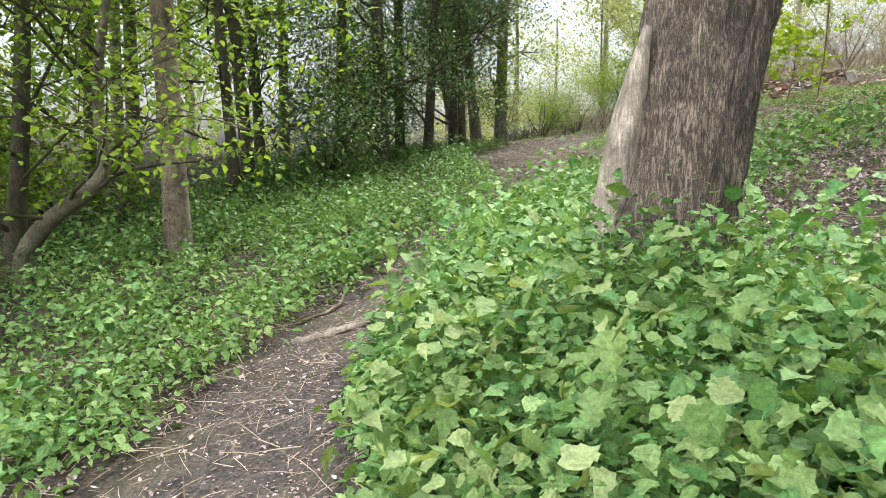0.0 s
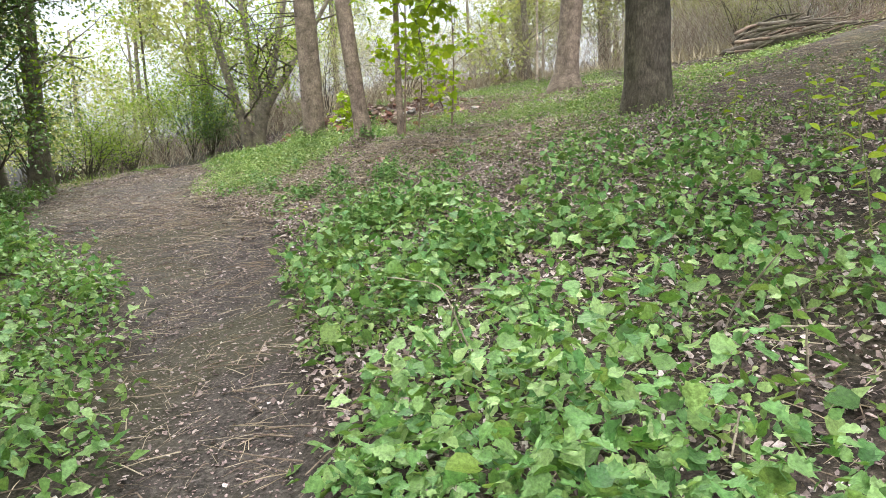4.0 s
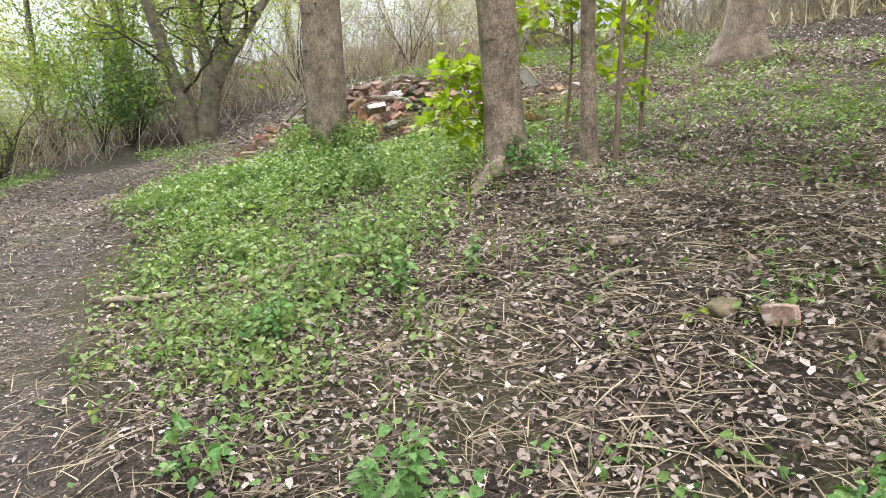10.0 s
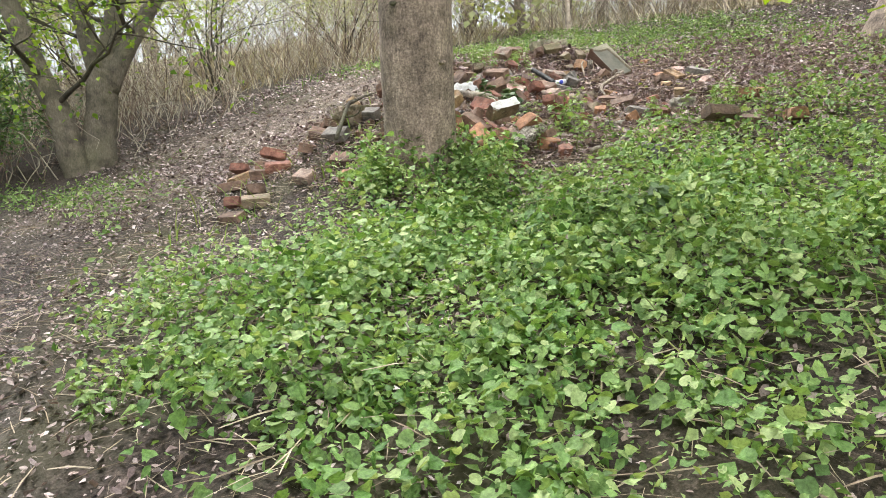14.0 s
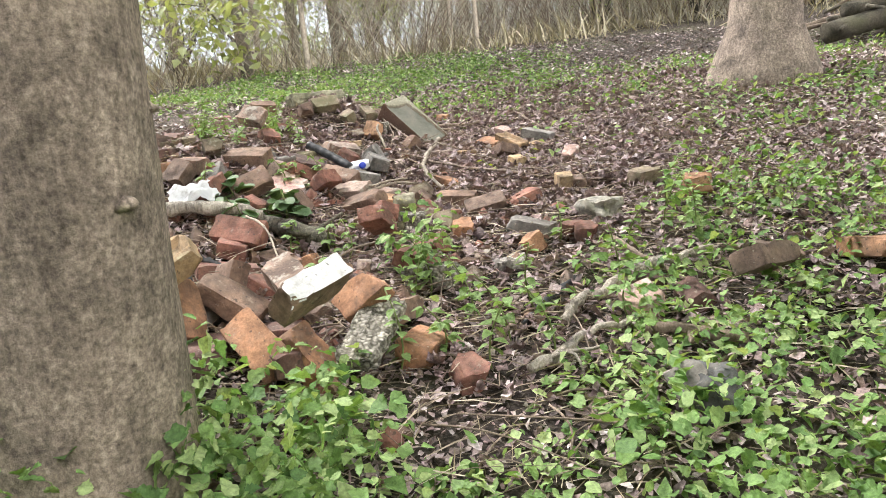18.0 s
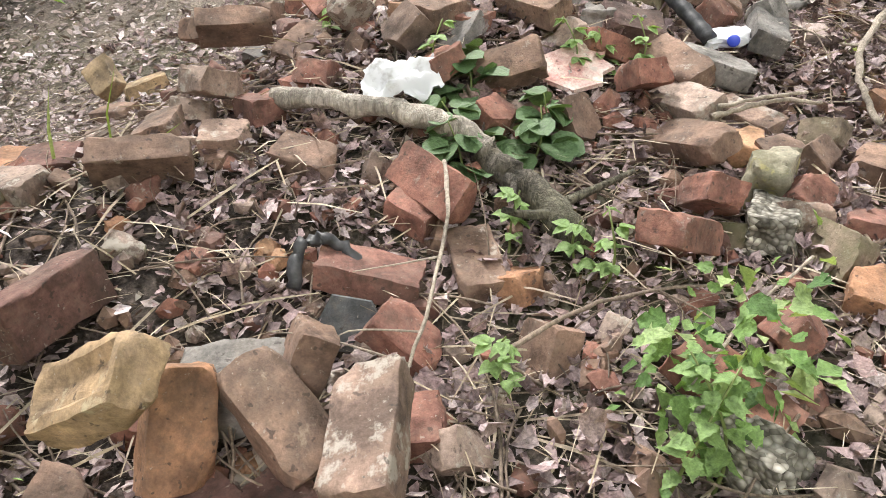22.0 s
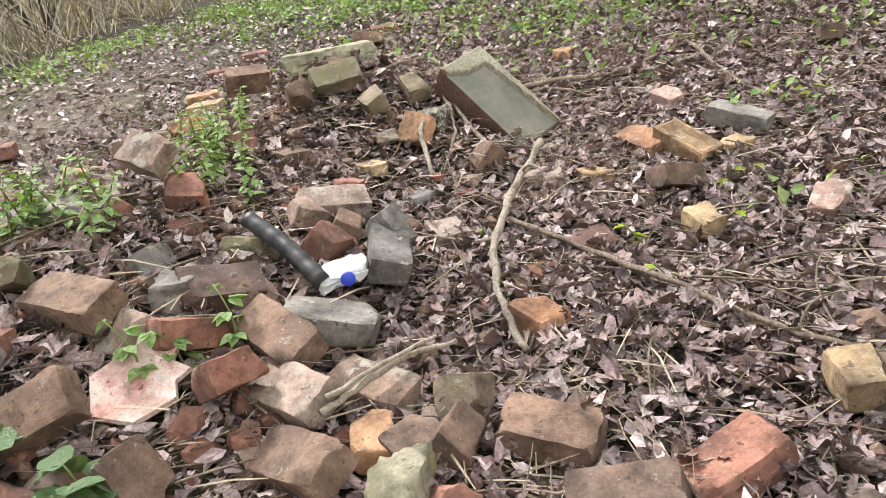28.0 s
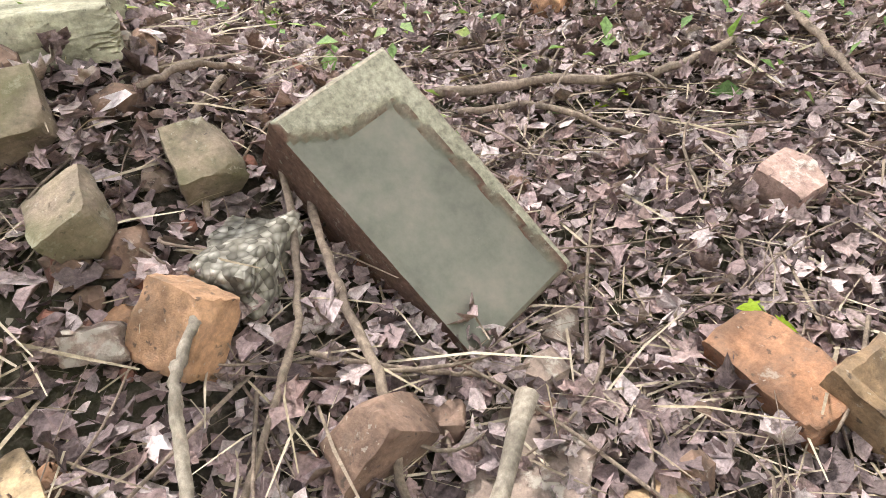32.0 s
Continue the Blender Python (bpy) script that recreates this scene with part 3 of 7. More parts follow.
tree("leaning_sycamore", "leaning grey sycamore trunk with ivy at its foot", 2.777, 7.79, 9, 0.125, 0.09, (-0.15, -0.14), (0.02, 0), BARK_SMOOTH, 32, 13, 8, 0.42, 2.2, 3500, 0.1, "simple", LEAF_CROWN, rings=70, flare=0.6, flare_h=0.16, rough=0.06)
tree("slim_sycamore", "slim upright grey sapling trunk", 3.34, 7.62, 7, 0.05, 0.035, (0.01, 0.03), (0.03, 0), BARK_SMOOTH, 18, 14, 8, 0.35, 1.5, 2500, 0.09, "maple", LEAF_CROWN, flare=0.3)
tree("old_maple", "stout dark trunk with rough bark and bright young shoots", 5.08, 3.7, 9, 0.25, 0.2, (0.12, 0.11), (0, 0), BARK_OLD, 48, 15, 22, 0.17, 2.9, 9500, 0.12, "maple", LEAF_BRIGHT, rings=50, flare=0.25, ridges=16, ridge=0.02, aim=2.6, up=-0.25)
tree("grey_tree", "grey-brown tree trunk standing up the slope", 8.2, 10.46, 10, 0.25, 0.19, (0.08, -0.07), (0, 0), BARK_SMOOTH, 36, 16, 8, 0.45, 2.4, 3000, 0.11, "maple", LEAF_HAZED, flare=0.75, flare_h=0.22)

# the forked tree: two stems from one foot, the thicker one dividing again
fork = thing("forked_tree", pose(2.2, 17.6, 0.38), "old forked tree with thick leaning stems", "tree", "woodland trees")
g = np.random.default_rng(21)
spots = []
FORK = (([(-0.05, 0, -0.3), (-0.14, 0, 0.03), (-0.2, 0, 0.57), (-0.34, 0, 0.96), (-0.5, 0.05, 1.72), (-0.66, 0.1, 2.4), (-1.3, 0.2, 5.2)], 0.165, 0.09),
        ([(0.1, 0, -0.3), (0.16, 0, 0.03), (0.27, 0, 0.51), (0.37, 0, 1.05)], 0.19, 0.175),
        ([(0.34, 0.0, 0.8), (0.3, 0.05, 1.2), (0.25, 0.12, 1.75), (0.17, 0.2, 2.45), (-0.1, 0.5, 5.0)], 0.14, 0.07),
        ([(0.37, 0.0, 0.85), (0.45, 0.05, 1.15), (0.62, 0.1, 1.68), (0.86, 0.15, 2.47), (1.5, 0.3, 5.2)], 0.16, 0.07),
        ([(0.38, -0.03, 0.8), (0.6, -0.1, 1.2), (1.03, -0.15, 1.82), (1.53, -0.2, 2.52), (2.9, -0.3, 4.8)], 0.13, 0.05))
for nodes_, ra, rb in FORK:
    K = np.array(nodes_, float)
    t = np.linspace(0, len(K) - 1, 34)
    pts = np.stack([np.interp(t, np.arange(len(K)), K[:, i]) for i in range(3)], -1)
    for _ in range(4):
        pts[1:-1] = (pts[:-2] + 2 * pts[1:-1] + pts[2:]) / 4
    v, f = tube(pts, np.linspace(ra, rb, 34) * (1 + 0.2 * np.exp(-np.maximum(pts[:, 2], 0) / 0.2) * (K[0, 2] < 0)), 24, 0.07, int(ra * 100))
    part("stem", mesh_of("stem", v, f, BARK_GREY), fork)
    if K[-1, 2] < 2:
        continue
    for i in range(5):
        k = 12 + i * 4
        a = g.uniform(0, 6.28)
        o, sp = limb_chunks(pts[k], (math.cos(a), math.sin(a), 0.3), 2.2, 0.035, g, 2, 0.1, 4)
        v, f = joined(o)
        part("limb", mesh_of("limb", v, f, BARK_DARK), fork)
        spots.append(sp)
part("crown", crown_mesh(np.concatenate(spots), 6000, 0.09, "simple", LEAF_CROWN, g, 0.22), fork, "fresh green leaves")

# the crooked tree under the slender one
crook = thing("crooked_tree", pose(-3.92, -2.49, -1.76), "small crooked tree with a stem bent into an elbow", "tree", "woodland trees")
K = np.array([(0, 0, -0.2), (0.0, 0, 0.05), (0.04, 0, 0.32), (0.35, 0, 0.6), (0.84, 0, 0.86), (0.96, 0, 1.02), (0.93, 0, 1.4), (0.95, 0, 1.8), (1.08, 0, 2.22), (1.2, 0.1, 3.4), (1.1, 0.3, 5.0)])
t = np.linspace(0, len(K) - 1, 48)
pts = np.stack([np.interp(t, np.arange(len(K)), K[:, i]) for i in range(3)], -1)
for _ in range(4):
    pts[1:-1] = (pts[:-2] + 2 * pts[1:-1] + pts[2:]) / 4
v, f = tube(pts, np.interp(np.linspace(0, 1, 48), [0, 0.2, 0.4, 1], [0.12, 0.085, 0.06, 0.02]), 16, 0.08, 3)
part("trunk", mesh_of("trunk", v, f, BARK_GREY), crook)
g = np.random.default_rng(23)
spots = []
for i in range(14):
    k = 14 + int(i * 2.3)
    a = g.uniform(0, 6.28)
    o, sp = limb_chunks(pts[k], (math.cos(a), math.sin(a) * 0.7, 0.35), 1.5, 0.018, g, 1, 0.2, 5)
    v, f = joined(o)
    part("limb", mesh_of("limb", v, f, BARK_DARK), crook)
    spots.append(sp)
part("crown", crown_mesh(np.concatenate(spots), 2600, 0.07, "oval", LEAF_CROWN, g, 0.22, 0.3, (-3.92, -2.49)), crook, "broad fresh green leaves")

# thin young trees with bright leaves near the leaning sycamore
for sd, x, y, h, ln in ((31, 3.3, 7.31, 3.2, (0.03, 0.0)), (32, 4.58, 8.46, 3.0, (0.05, 0.02)), (34, 4.1, 8.9, 1.6, (0.1, 0.05))):
    tree("maple_sapling", "thin maple sapling with bright yellow-green leaves", x, y, h, 0.018, 0.007, ln, (0.04, 0.0), TWIG, 8, sd, 8, 0.3, 0.9, 420, 0.1, "maple", LEAF_BRIGHT, 0.09, 1, 3, flare=0.1, rings=12, group="young maples")

tree("maple_sapling", "low maple shoot with bright drooping leaves beside a trunk", 2.84, 8.02, 0.8, 0.012, 0.005, (-0.16, 0.22), (0.0, 0.03), TWIG, 8, 36, 9, 0.35, 0.36, 260, 0.085, "maple", LEAF_BRIGHT, 0.07, 1, 3, flare=0.1, rings=12, group="young maples", up=-0.2)
# thin drooping twigs on the sycamore
syc = bpy.data.objects["sycamore"]
g = np.random.default_rng(37)
for a, z0, ln in ((2.9, 2.3, 1.5), (3.3, 2.7, 1.7), (2.5, 2.5, 1.5), (3.7, 2.4, 1.2)):
    o, sp = limb_chunks((-0.045 * z0, -0.085 * z0, z0), (math.cos(a), math.sin(a), 0.1), ln, 0.014, g, 2, -0.45, 4)
    v, f = joined(o)
    part("limb", mesh_of("limb", v, f, BARK_DARK), syc, "thin dark drooping twigs")

# knots and branch scars on the smooth trunks
g = np.random.default_rng(38)
for who, r, count in (("sycamore", 0.235, 12), ("leaning_sycamore", 0.125, 7), ("slender_tree", 0.12, 7), ("grey_tree", 0.245, 5)):
    root = bpy.data.objects[who]
    lean = {"sycamore": (-0.045, -0.085), "leaning_sycamore": (-0.15, -0.14), "slender_tree": (-0.035, 0.02), "grey_tree": (0.08, -0.07)}[who]
    for i in range(count):
        z, a = g.uniform(0.35, 2.4), g.uniform(3.3, 5.9)
        bm = bmesh.new()
        bmesh.ops.create_icosphere(bm, subdivisions=2, radius=g.uniform(0.012, 0.028))
        for q in bm.verts:
            q.co *= 1 + 0.5 * noise.noise(q.co * 50 + Vector((i, z, 0)))
            q.co.z *= 0.7
        me = bpy.data.meshes.new("knot")
        bm.to_mesh(me)
        bm.free()
        me.shade_smooth()
        me.materials.append(BARK_DARK if i % 2 else BARK_SMOOTH)
        rr = r * (1 - 0.04 * z)
        part("knot", me, root, "small dark branch scar", pose(lean[0] * z + rr * math.cos(a), lean[1] * z + rr * math.sin(a), z))

# dark holly and ivy-clad trees on the low side of the path
for sd, x, y, h, r, ln in ((41, -4.3, 5.1, 8, 0.11, (0.02, 0)), (42, -3.25, 4.6, 8.5, 0.13, (-0.03, 0)), (43, -2.9, 6.2, 8, 0.1, (0.05, 0.02)), (44, -4.9, 3.2, 7, 0.09, (-0.05, 0)), (45, -3.9, 7.4, 8, 0.11, (0, 0)), (46, -2.75, 7.6, 7, 0.09, (0.0, 0)), (47, -2.4, 7.1, 6.5, 0.08, (-0.03, 0))):
    tree("holly_tree", "tall dark holly with glossy leaves down to the ground", x, y, h, r, r * 0.4, ln, (0.06, 0), BARK_DARK, 16, sd, 18, 0.05, 1.8, 9500, 0.075, "simple", LEAF_HOLLY, 0.2, 2, 4, flare=0.2, group="holly trees", up=0.35)
# leaning trees along the far side of the path
for sd, x, y, h, r, ln in ((51, -2.95, 8.9, 9, 0.17, (-0.16, 0.0)), (52, -2.6, 9.3, 9, 0.13, (-0.08, 0.05)), (53, -2.05, 9.5, 8, 0.15, (0.02, 0.02))):
    tree("wayside_tree", "mossy leaning tree with spreading bare limbs", x, y, h, r, r * 0.45, ln, (-0.05, 0), BARK_GREY, 20, sd, 18, 0.1, 2.4, 11000, 0.085, "simple", LEAF_HOLLY if sd < 53 else LEAF_CROWN, 0.25, 2, 4, flare=0.35)
# light woodland below the path
for sd, x, y, h, r, ln, lf in ((61, -4.1, -2.45, 5.5, 0.085, (0.05, 0.05), 5200), (62, -4.0, 1.0, 8, 0.08, (-0.12, 0.05), 2200), (63, -4.4, 2.0, 8.5, 0.1, (-0.1, 0.0), 2200), (64, -5.6, 0.2, 8, 0.09, (-0.05, 0.05), 3200),
                          (65, -6.5, 2.8, 9, 0.12, (0.0, 0.0), 3000), (66, -7.5, -1.5, 8, 0.1, (0.06, 0.0), 4000), (67, -8.5, 4.5, 10, 0.14, (0.0, 0.0), 3000), (68, -6.2, -4.2, 7, 0.08, (0.1, 0.05), 4200),
                          (69, -6.8, 7.5, 10, 0.12, (0, 0), 2500), (70, -9.5, 1.0, 10, 0.13, (0.05, 0), 4000), (71, -5.2, 11, 9, 0.1, (0, 0), 2500), (72, -11, 7, 11, 0.15, (0, 0), 4000)):
    tree("woodland_tree", "thin woodland tree with many bare branches and young leaves", x, y, h, r, r * 0.35, ln, (0.15, 0.05), BARK_DARK, 12, sd, 15, 0.08, 2.4, int(lf * 2.8), 0.085 if x > -5 else 0.1, "simple", LEAF_CROWN, 0.25, 2, 4, flare=0.25, up=0.45)
tree("thin_pole_tree", "very thin straight pole-like tree", -0.5, 24.0, 9, 0.05, 0.03, (0, 0), (0, 0), BARK_DARK, 8, 73, 6, 0.5, 0.8, 700, 0.09, "maple", LEAF_HAZED, flare=0.1)
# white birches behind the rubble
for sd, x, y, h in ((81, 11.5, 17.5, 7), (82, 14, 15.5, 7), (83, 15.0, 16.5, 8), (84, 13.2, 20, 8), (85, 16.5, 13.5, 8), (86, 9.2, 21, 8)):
    tree("birch_tree", "thin pale birch at the edge of the scrub", x, y, h, 0.05, 0.02, (0.02, 0.01), (0.1, 0), TWIG_PALE, 8, sd, 9, 0.2, 1.3, 600, 0.07, "ovate", LEAF_HAZED, flare=0.1, group="birches")

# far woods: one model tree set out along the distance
far = tree("far_tree", "far tree in young leaf, its pale green tinted for haze", -14, 14, 11, 0.18, 0.06, (0, 0), (0.1, 0), BARK_GREY, 6, 91, 10, 0.12, 3.4, 2800, 0.22, "simple", LEAF_HAZED, 0.45, 1, 4, flare=0.2, group="far woods", rings=10)
far2 = tree("far_tree", "far tree in young leaf, its pale green tinted for haze", -10, 24, 9, 0.15, 0.06, (0.03, 0), (0.1, 0), BARK_GREY, 6, 92, 9, 0.08, 3.2, 2800, 0.22, "simple", LEAF_HAZED, 0.45, 1, 4, flare=0.2, group="far woods", rings=10)
g = np.random.default_rng(99)
for i in range(34):
    a = radians(g.uniform(-70, 215))
    d = g.uniform(24, 60)
    x, y = 1 + d * math.cos(a), 4 + d * math.sin(a)
    s = g.uniform(0.8, 1.3)
    copy_thing((far, far2)[i % 2], pose(x, y, gz(x, y) - 0.1, 0, 0, g.uniform(0, 360)))
for i in range(26):
    x, y = (g.uniform(-11, 4), g.uniform(22, 38)) if i < 6 else (g.uniform(8, 26), g.uniform(18, 32)) if i < 18 else (g.uniform(16, 26), g.uniform(2, 12))
    copy_thing((far, far2)[i % 2], pose(x, y, gz(x, y) - 0.6, 0, 0, g.uniform(0, 360)))


# ---- low plants, litter and scrub ----
def stuff(name, me, label, category):
    return tagged(new(name, me), label, category, kind="stuff")


def sample(count, x0, x1, y0, y1, density, seed):
    """About count places in a rectangle, thinned by density(x, y)."""
    g = np.random.default_rng(seed)
    x, y = g.uniform(x0, x1, count), g.uniform(y0, y1, count)
    keep = g.uniform(0, 1, count) < density(x, y)
    return x[keep], y[keep], g


def plant_leaves(name, x, y, g, height, leaves, size, shape, mat, label, spread=0.06, lift=0.25, bare=0.12):
    """Upright plants with leaves in tiers, drooping outwards."""
    n = len(x)
    h = np.broadcast_to(height, (n,)) * g.uniform(0.5, 1.15, n) * (0.45 + 1.1 * fractal(x, y, 0.55, 44))
    k = np.repeat(np.arange(n), leaves)
    s = np.tile(np.linspace(bare, 1.0, leaves), n) + g.normal(0, 0.05, n * leaves)
    lean = g.normal(0, 0.16, (n, 2))
    a = g.uniform(0, 6.28, n)[k] + np.tile(np.arange(leaves) * 2.4, n) + g.normal(0, 0.4, n * leaves)
    r = spread * g.uniform(0.2, 1.0, n * leaves) * (1.15 - 0.6 * s)
    px = x[k] + lean[k, 0] * h[k] * s + np.cos(a) * r
    py = y[k] + lean[k, 1] * h[k] * s + np.sin(a) * r
    pz = soil_z(px, py) + h[k] * s + 0.01
    sz = size * (0.45 + 0.85 * g.uniform(0, 1, n * leaves) ** 1.5) * (1.1 - 0.35 * s)
    pitch, roll = g.normal(lift - 0.45, 0.5, n * leaves), g.normal(0, 0.5, n * leaves)
    low = s < 0.5
    for kind, pick in (("simple", low), (shape, ~low)):
        if pick.any():
            me = scatter(name, kind, np.stack([px, py, pz], -1)[pick], a[pick], pitch[pick], roll[pick], sz[pick], mat, None, 0.03)
            ob = stuff(name, me, label, "undergrowth")
    return ob


def off_path(x, y):
    return np.clip(1 - 1.35 * path_mask(x, y), 0, 1)


def patchy(x, y, lo=0.35, hi=0.6, scale=0.8, seed=40):
    return np.clip((fractal(x, y, scale, seed) - lo) / (hi - lo), 0, 1)


def right_side(x, y):
    r = np.interp(y, PATH_Y, PATH_R)
    return off_path(x, y) * (x > r - 0.1)


def beside_walk(x, y):
    """0 where the walker treads past the stack, 1 beside it."""
    return np.clip((np.abs(y - np.interp(x, [1.0, 1.9, 2.45, 2.8, 3.25, 3.6, 4.0, 4.5, 4.8, 5.5], [9.5, 10.14, 10.42, 10.5, 10.8, 10.8, 11.03, 11.24, 11.6, 12.0])) - 0.2) / 0.1, 0, 1)


def tall_zone(x, y):
    r = np.interp(y, PATH_Y, PATH_R)
    d = right_side(x, y) * np.clip((1.9 - 0.5 * np.maximum(y + 4.0, 0) - (x - r)) / 0.6 + 0.5, 0, 1)
    d = d * np.clip((-0.8 - y) / 1.2, 0, 1) * (1 - 0.7 * blob(x, y, 1.5, -1.5, 0.45, 0.5))
    return d * (1 - blob(x, y, 1.28, -3.8, 0.42, 0.42))


x, y, g = sample(5600, 0.0, 3.6, -7.4, -0.4, tall_zone, 1)
near_edge = np.clip((x - np.interp(y, PATH_Y, PATH_R)) / 0.5, 0.3, 1)
plant_leaves("nettle_bed", x, y, g, 0.58 * near_edge, 16, 0.068, "nettle", LEAF_NETTLE, "thick bed of light green nettles beside the path", 0.1)
x, y, g = sample(2400, 0.0, 3.2, -7.4, -0.8, tall_zone, 2)
plant_leaves("bramble_leaves", x, y, g, 0.5 * np.clip((x - np.interp(y, PATH_Y, PATH_R)) / 0.5, 0.15, 1), 8, 0.062, "round", LEAF_COVER, "broad bramble leaves among the nettles", 0.12)


x, y, g = sample(420, 0.3, 3.2, -7.4, -4.6, tall_zone, 40)
plant_leaves("broad_nettles", x, y, g, 0.6, 9, 0.1, "nettle", LEAF_FRESH, "large pale green leaves above the nettle bed", 0.12, bare=0.5)


def low_left(x, y):
    l = np.interp(y, PATH_Y, PATH_L)
    return off_path(x, y) * (x < l + 0.1) * (0.45 + 0.55 * patchy(x, y)) * np.clip((x + 6.5) / 2, 0, 1)


x, y, g = sample(13500, -4.8, 0.4, -7.0, 9, low_left, 3)
plant_leaves("ground_ivy", x, y, g, 0.22, 8, 0.066, "oval", LEAF_COVER, "low green ground cover along the path", 0.09)
x, y, g = sample(2600, -5, 0, -6.5, 5, lambda a, b: low_left(a, b) * patchy(a, b, 0.4, 0.58, 1.1, 77), 4)
plant_leaves("young_nettles", x, y, g, 0.42, 11, 0.078, "nettle", LEAF_NETTLE, "young nettles standing above the ground cover", 0.09)


def bank_green(x, y):
    """Green patches on the open bank."""
    d = 0.95 * blob(x, y, 1.1, 0.2, 0.9, 1.7) + 0.75 * blob(x, y, 2.3, 0.0, 1.3, 1.7) + 0.9 * blob(x, y, 1.35, 2.0, 0.75, 0.8)
    d = d + 0.3 * blob(x, y, 3.6, 3.2, 1.4, 1.6) + 0.5 * blob(x, y, 4.5, 0.5, 1.6, 1.8) + 0.4 * blob(x, y, 6.0, 5.5, 1.6, 2.0)
    d = d + 0.9 * blob(x, y, 1.0, 7.4, 0.85, 1.5) + 0.9 * blob(x, y, 1.9, 8.9, 1.3, 1.3) + 0.98 * blob(x, y, 2.3, 10.2, 1.5, 1.4) + 0.8 * blob(x, y, 3.2, 9.8, 0.9, 0.9) + 0.6 * blob(x, y, 4.7, 9.6, 0.8, 0.5)
    d = d + 0.8 * blob(x, y, 1.1, 10.9, 0.7, 1.1) + 0.25 * blob(x, y, 3.6, 10.45, 0.9, 0.55) + 0.55 * blob(x, y, 5.3, 10.1, 0.45, 0.35)
    d = d - 1.2 * blob(x, y, 3.45, 11.2, 0.4, 0.5) - 0.9 * blob(x, y, 0.8, 9.25, 0.35, 0.35) - 0.5 * blob(x, y, 2.4, 6.1, 0.7, 0.8)
    d = np.clip(d, 0, 1)
    d = d * (1 - 0.8 * blob(x, y, 1.6, -0.6, 0.5, 0.8, 20)) * (1 - 0.85 * blob(x, y, 3.05, -0.3, 0.75, 0.9)) * (1 - 0.6 * blob(x, y, 2.7, 1.6, 0.9, 0.8)) * (1 - 0.6 * blob(x, y, 2.3, 2.9, 0.6, 0.7))
    thin = 1 - 0.55 * np.clip((x - 3.2) / 0.6, 0, 1) * np.clip((y - 9.2) / 0.6, 0, 1)
    return right_side(x, y) * d * thin * (0.12 + 0.88 * patchy(x, y, 0.38, 0.6, 0.4, 50))


x, y, g = sample(26000, 0, 7.5, -2, 12.2, bank_green, 5)
plant_leaves("bank_ground_cover", x, y, g, 0.12 * (0.35 + 0.65 * beside_walk(x, y)), 8, 0.042, "oval", LEAF_FRESH, "low light green plants over leaf litter", 0.09)
x, y, g = sample(6500, 0.4, 6, 6.2, 11.6, bank_green, 6)
plant_leaves("bank_clover", x, y, g, 0.2 * (0.35 + 0.65 * beside_walk(x, y)), 9, 0.044, "nettle", LEAF_FRESH, "bright green small-leaved plants round the trees", 0.08)
x, y, g = sample(1500, 0.3, 3.6, -1.6, 3.2, bank_green, 7)
plant_leaves("bank_nettles", x, y, g, 0.3, 10, 0.075, "nettle", LEAF_NETTLE, "young nettles on the bank", 0.08)
x, y, g = sample(3400, 0.5, 3.6, 8.2, 11.2, lambda a, b: right_side(a, b) * np.clip(blob(a, b, 1.9, 9.9, 1.2, 1.1) + 0.7 * blob(a, b, 2.8, 10.0, 0.8, 0.7), 0, 1) * (0.3 + 0.7 * patchy(a, b, 0.35, 0.55, 0.35, 54)), 36)
plant_leaves("clover_bed", x, y, g, 0.15 * (0.35 + 0.65 * beside_walk(x, y)), 7, 0.044, "round", LEAF_FRESH, "bed of round-leaved fresh green plants before the tree", 0.09)
x, y, g = sample(1500, 0.5, 3.4, 8.4, 11.2, lambda a, b: right_side(a, b) * np.clip(blob(a, b, 1.7, 10.0, 1.2, 1.1), 0, 1) * patchy(a, b, 0.35, 0.55, 0.5, 57), 38)
plant_leaves("broad_weeds", x, y, g, 0.21 * (0.35 + 0.65 * beside_walk(x, y)), 7, 0.062, "nettle", LEAF_COVER, "broader pale green weeds among the low plants", 0.09)
x, y, g = sample(1000, 0.3, 3.4, -1.8, 2.3, bank_green, 34)
plant_leaves("bank_bramble", x, y, g, 0.2, 6, 0.085, "round", LEAF_COVER, "broad-leaved low plants spreading over litter", 0.12)
x, y, g = sample(15000, 0.4, 7.5, 1.6, 10.5, lambda a, b: right_side(a, b) * 0.3 * patchy(a, b, 0.5, 0.62, 0.35, 61), 8)
plant_leaves("scattered_seedlings", x, y, g, 0.07, 6, 0.045, "oval", LEAF_COVER, "small seedlings scattered through dead leaves", 0.06)


x, y, g = sample(2300, 2.0, 4.4, 10.1, 11.9, lambda a, b: beside_walk(a, b) * np.clip(blob(a, b, 3.12, 11.12, 0.36, 0.4) + 1.2 * blob(a, b, 3.8, 11.1, 0.2, 0.16) + 0.8 * blob(a, b, 2.4, 11.45, 0.35, 0.3) + 0.35 * blob(a, b, 4.12, 10.95, 0.2, 0.15) + 0.5 * blob(a, b, 2.6, 11.0, 0.4, 0.3) + 0.6 * blob(a, b, 4.08, 11.42, 0.12, 0.1) - 1.2 * blob(a, b, 3.38, 11.5, 0.3, 0.22) - 1.6 * blob(a, b, 3.46, 11.18, 0.17, 0.2) + 0.7 * blob(a, b, 3.0, 10.95, 0.25, 0.2), 0, 1) * (0.2 + 0.8 * patchy(a, b, 0.38, 0.58, 0.25, 53)), 33)
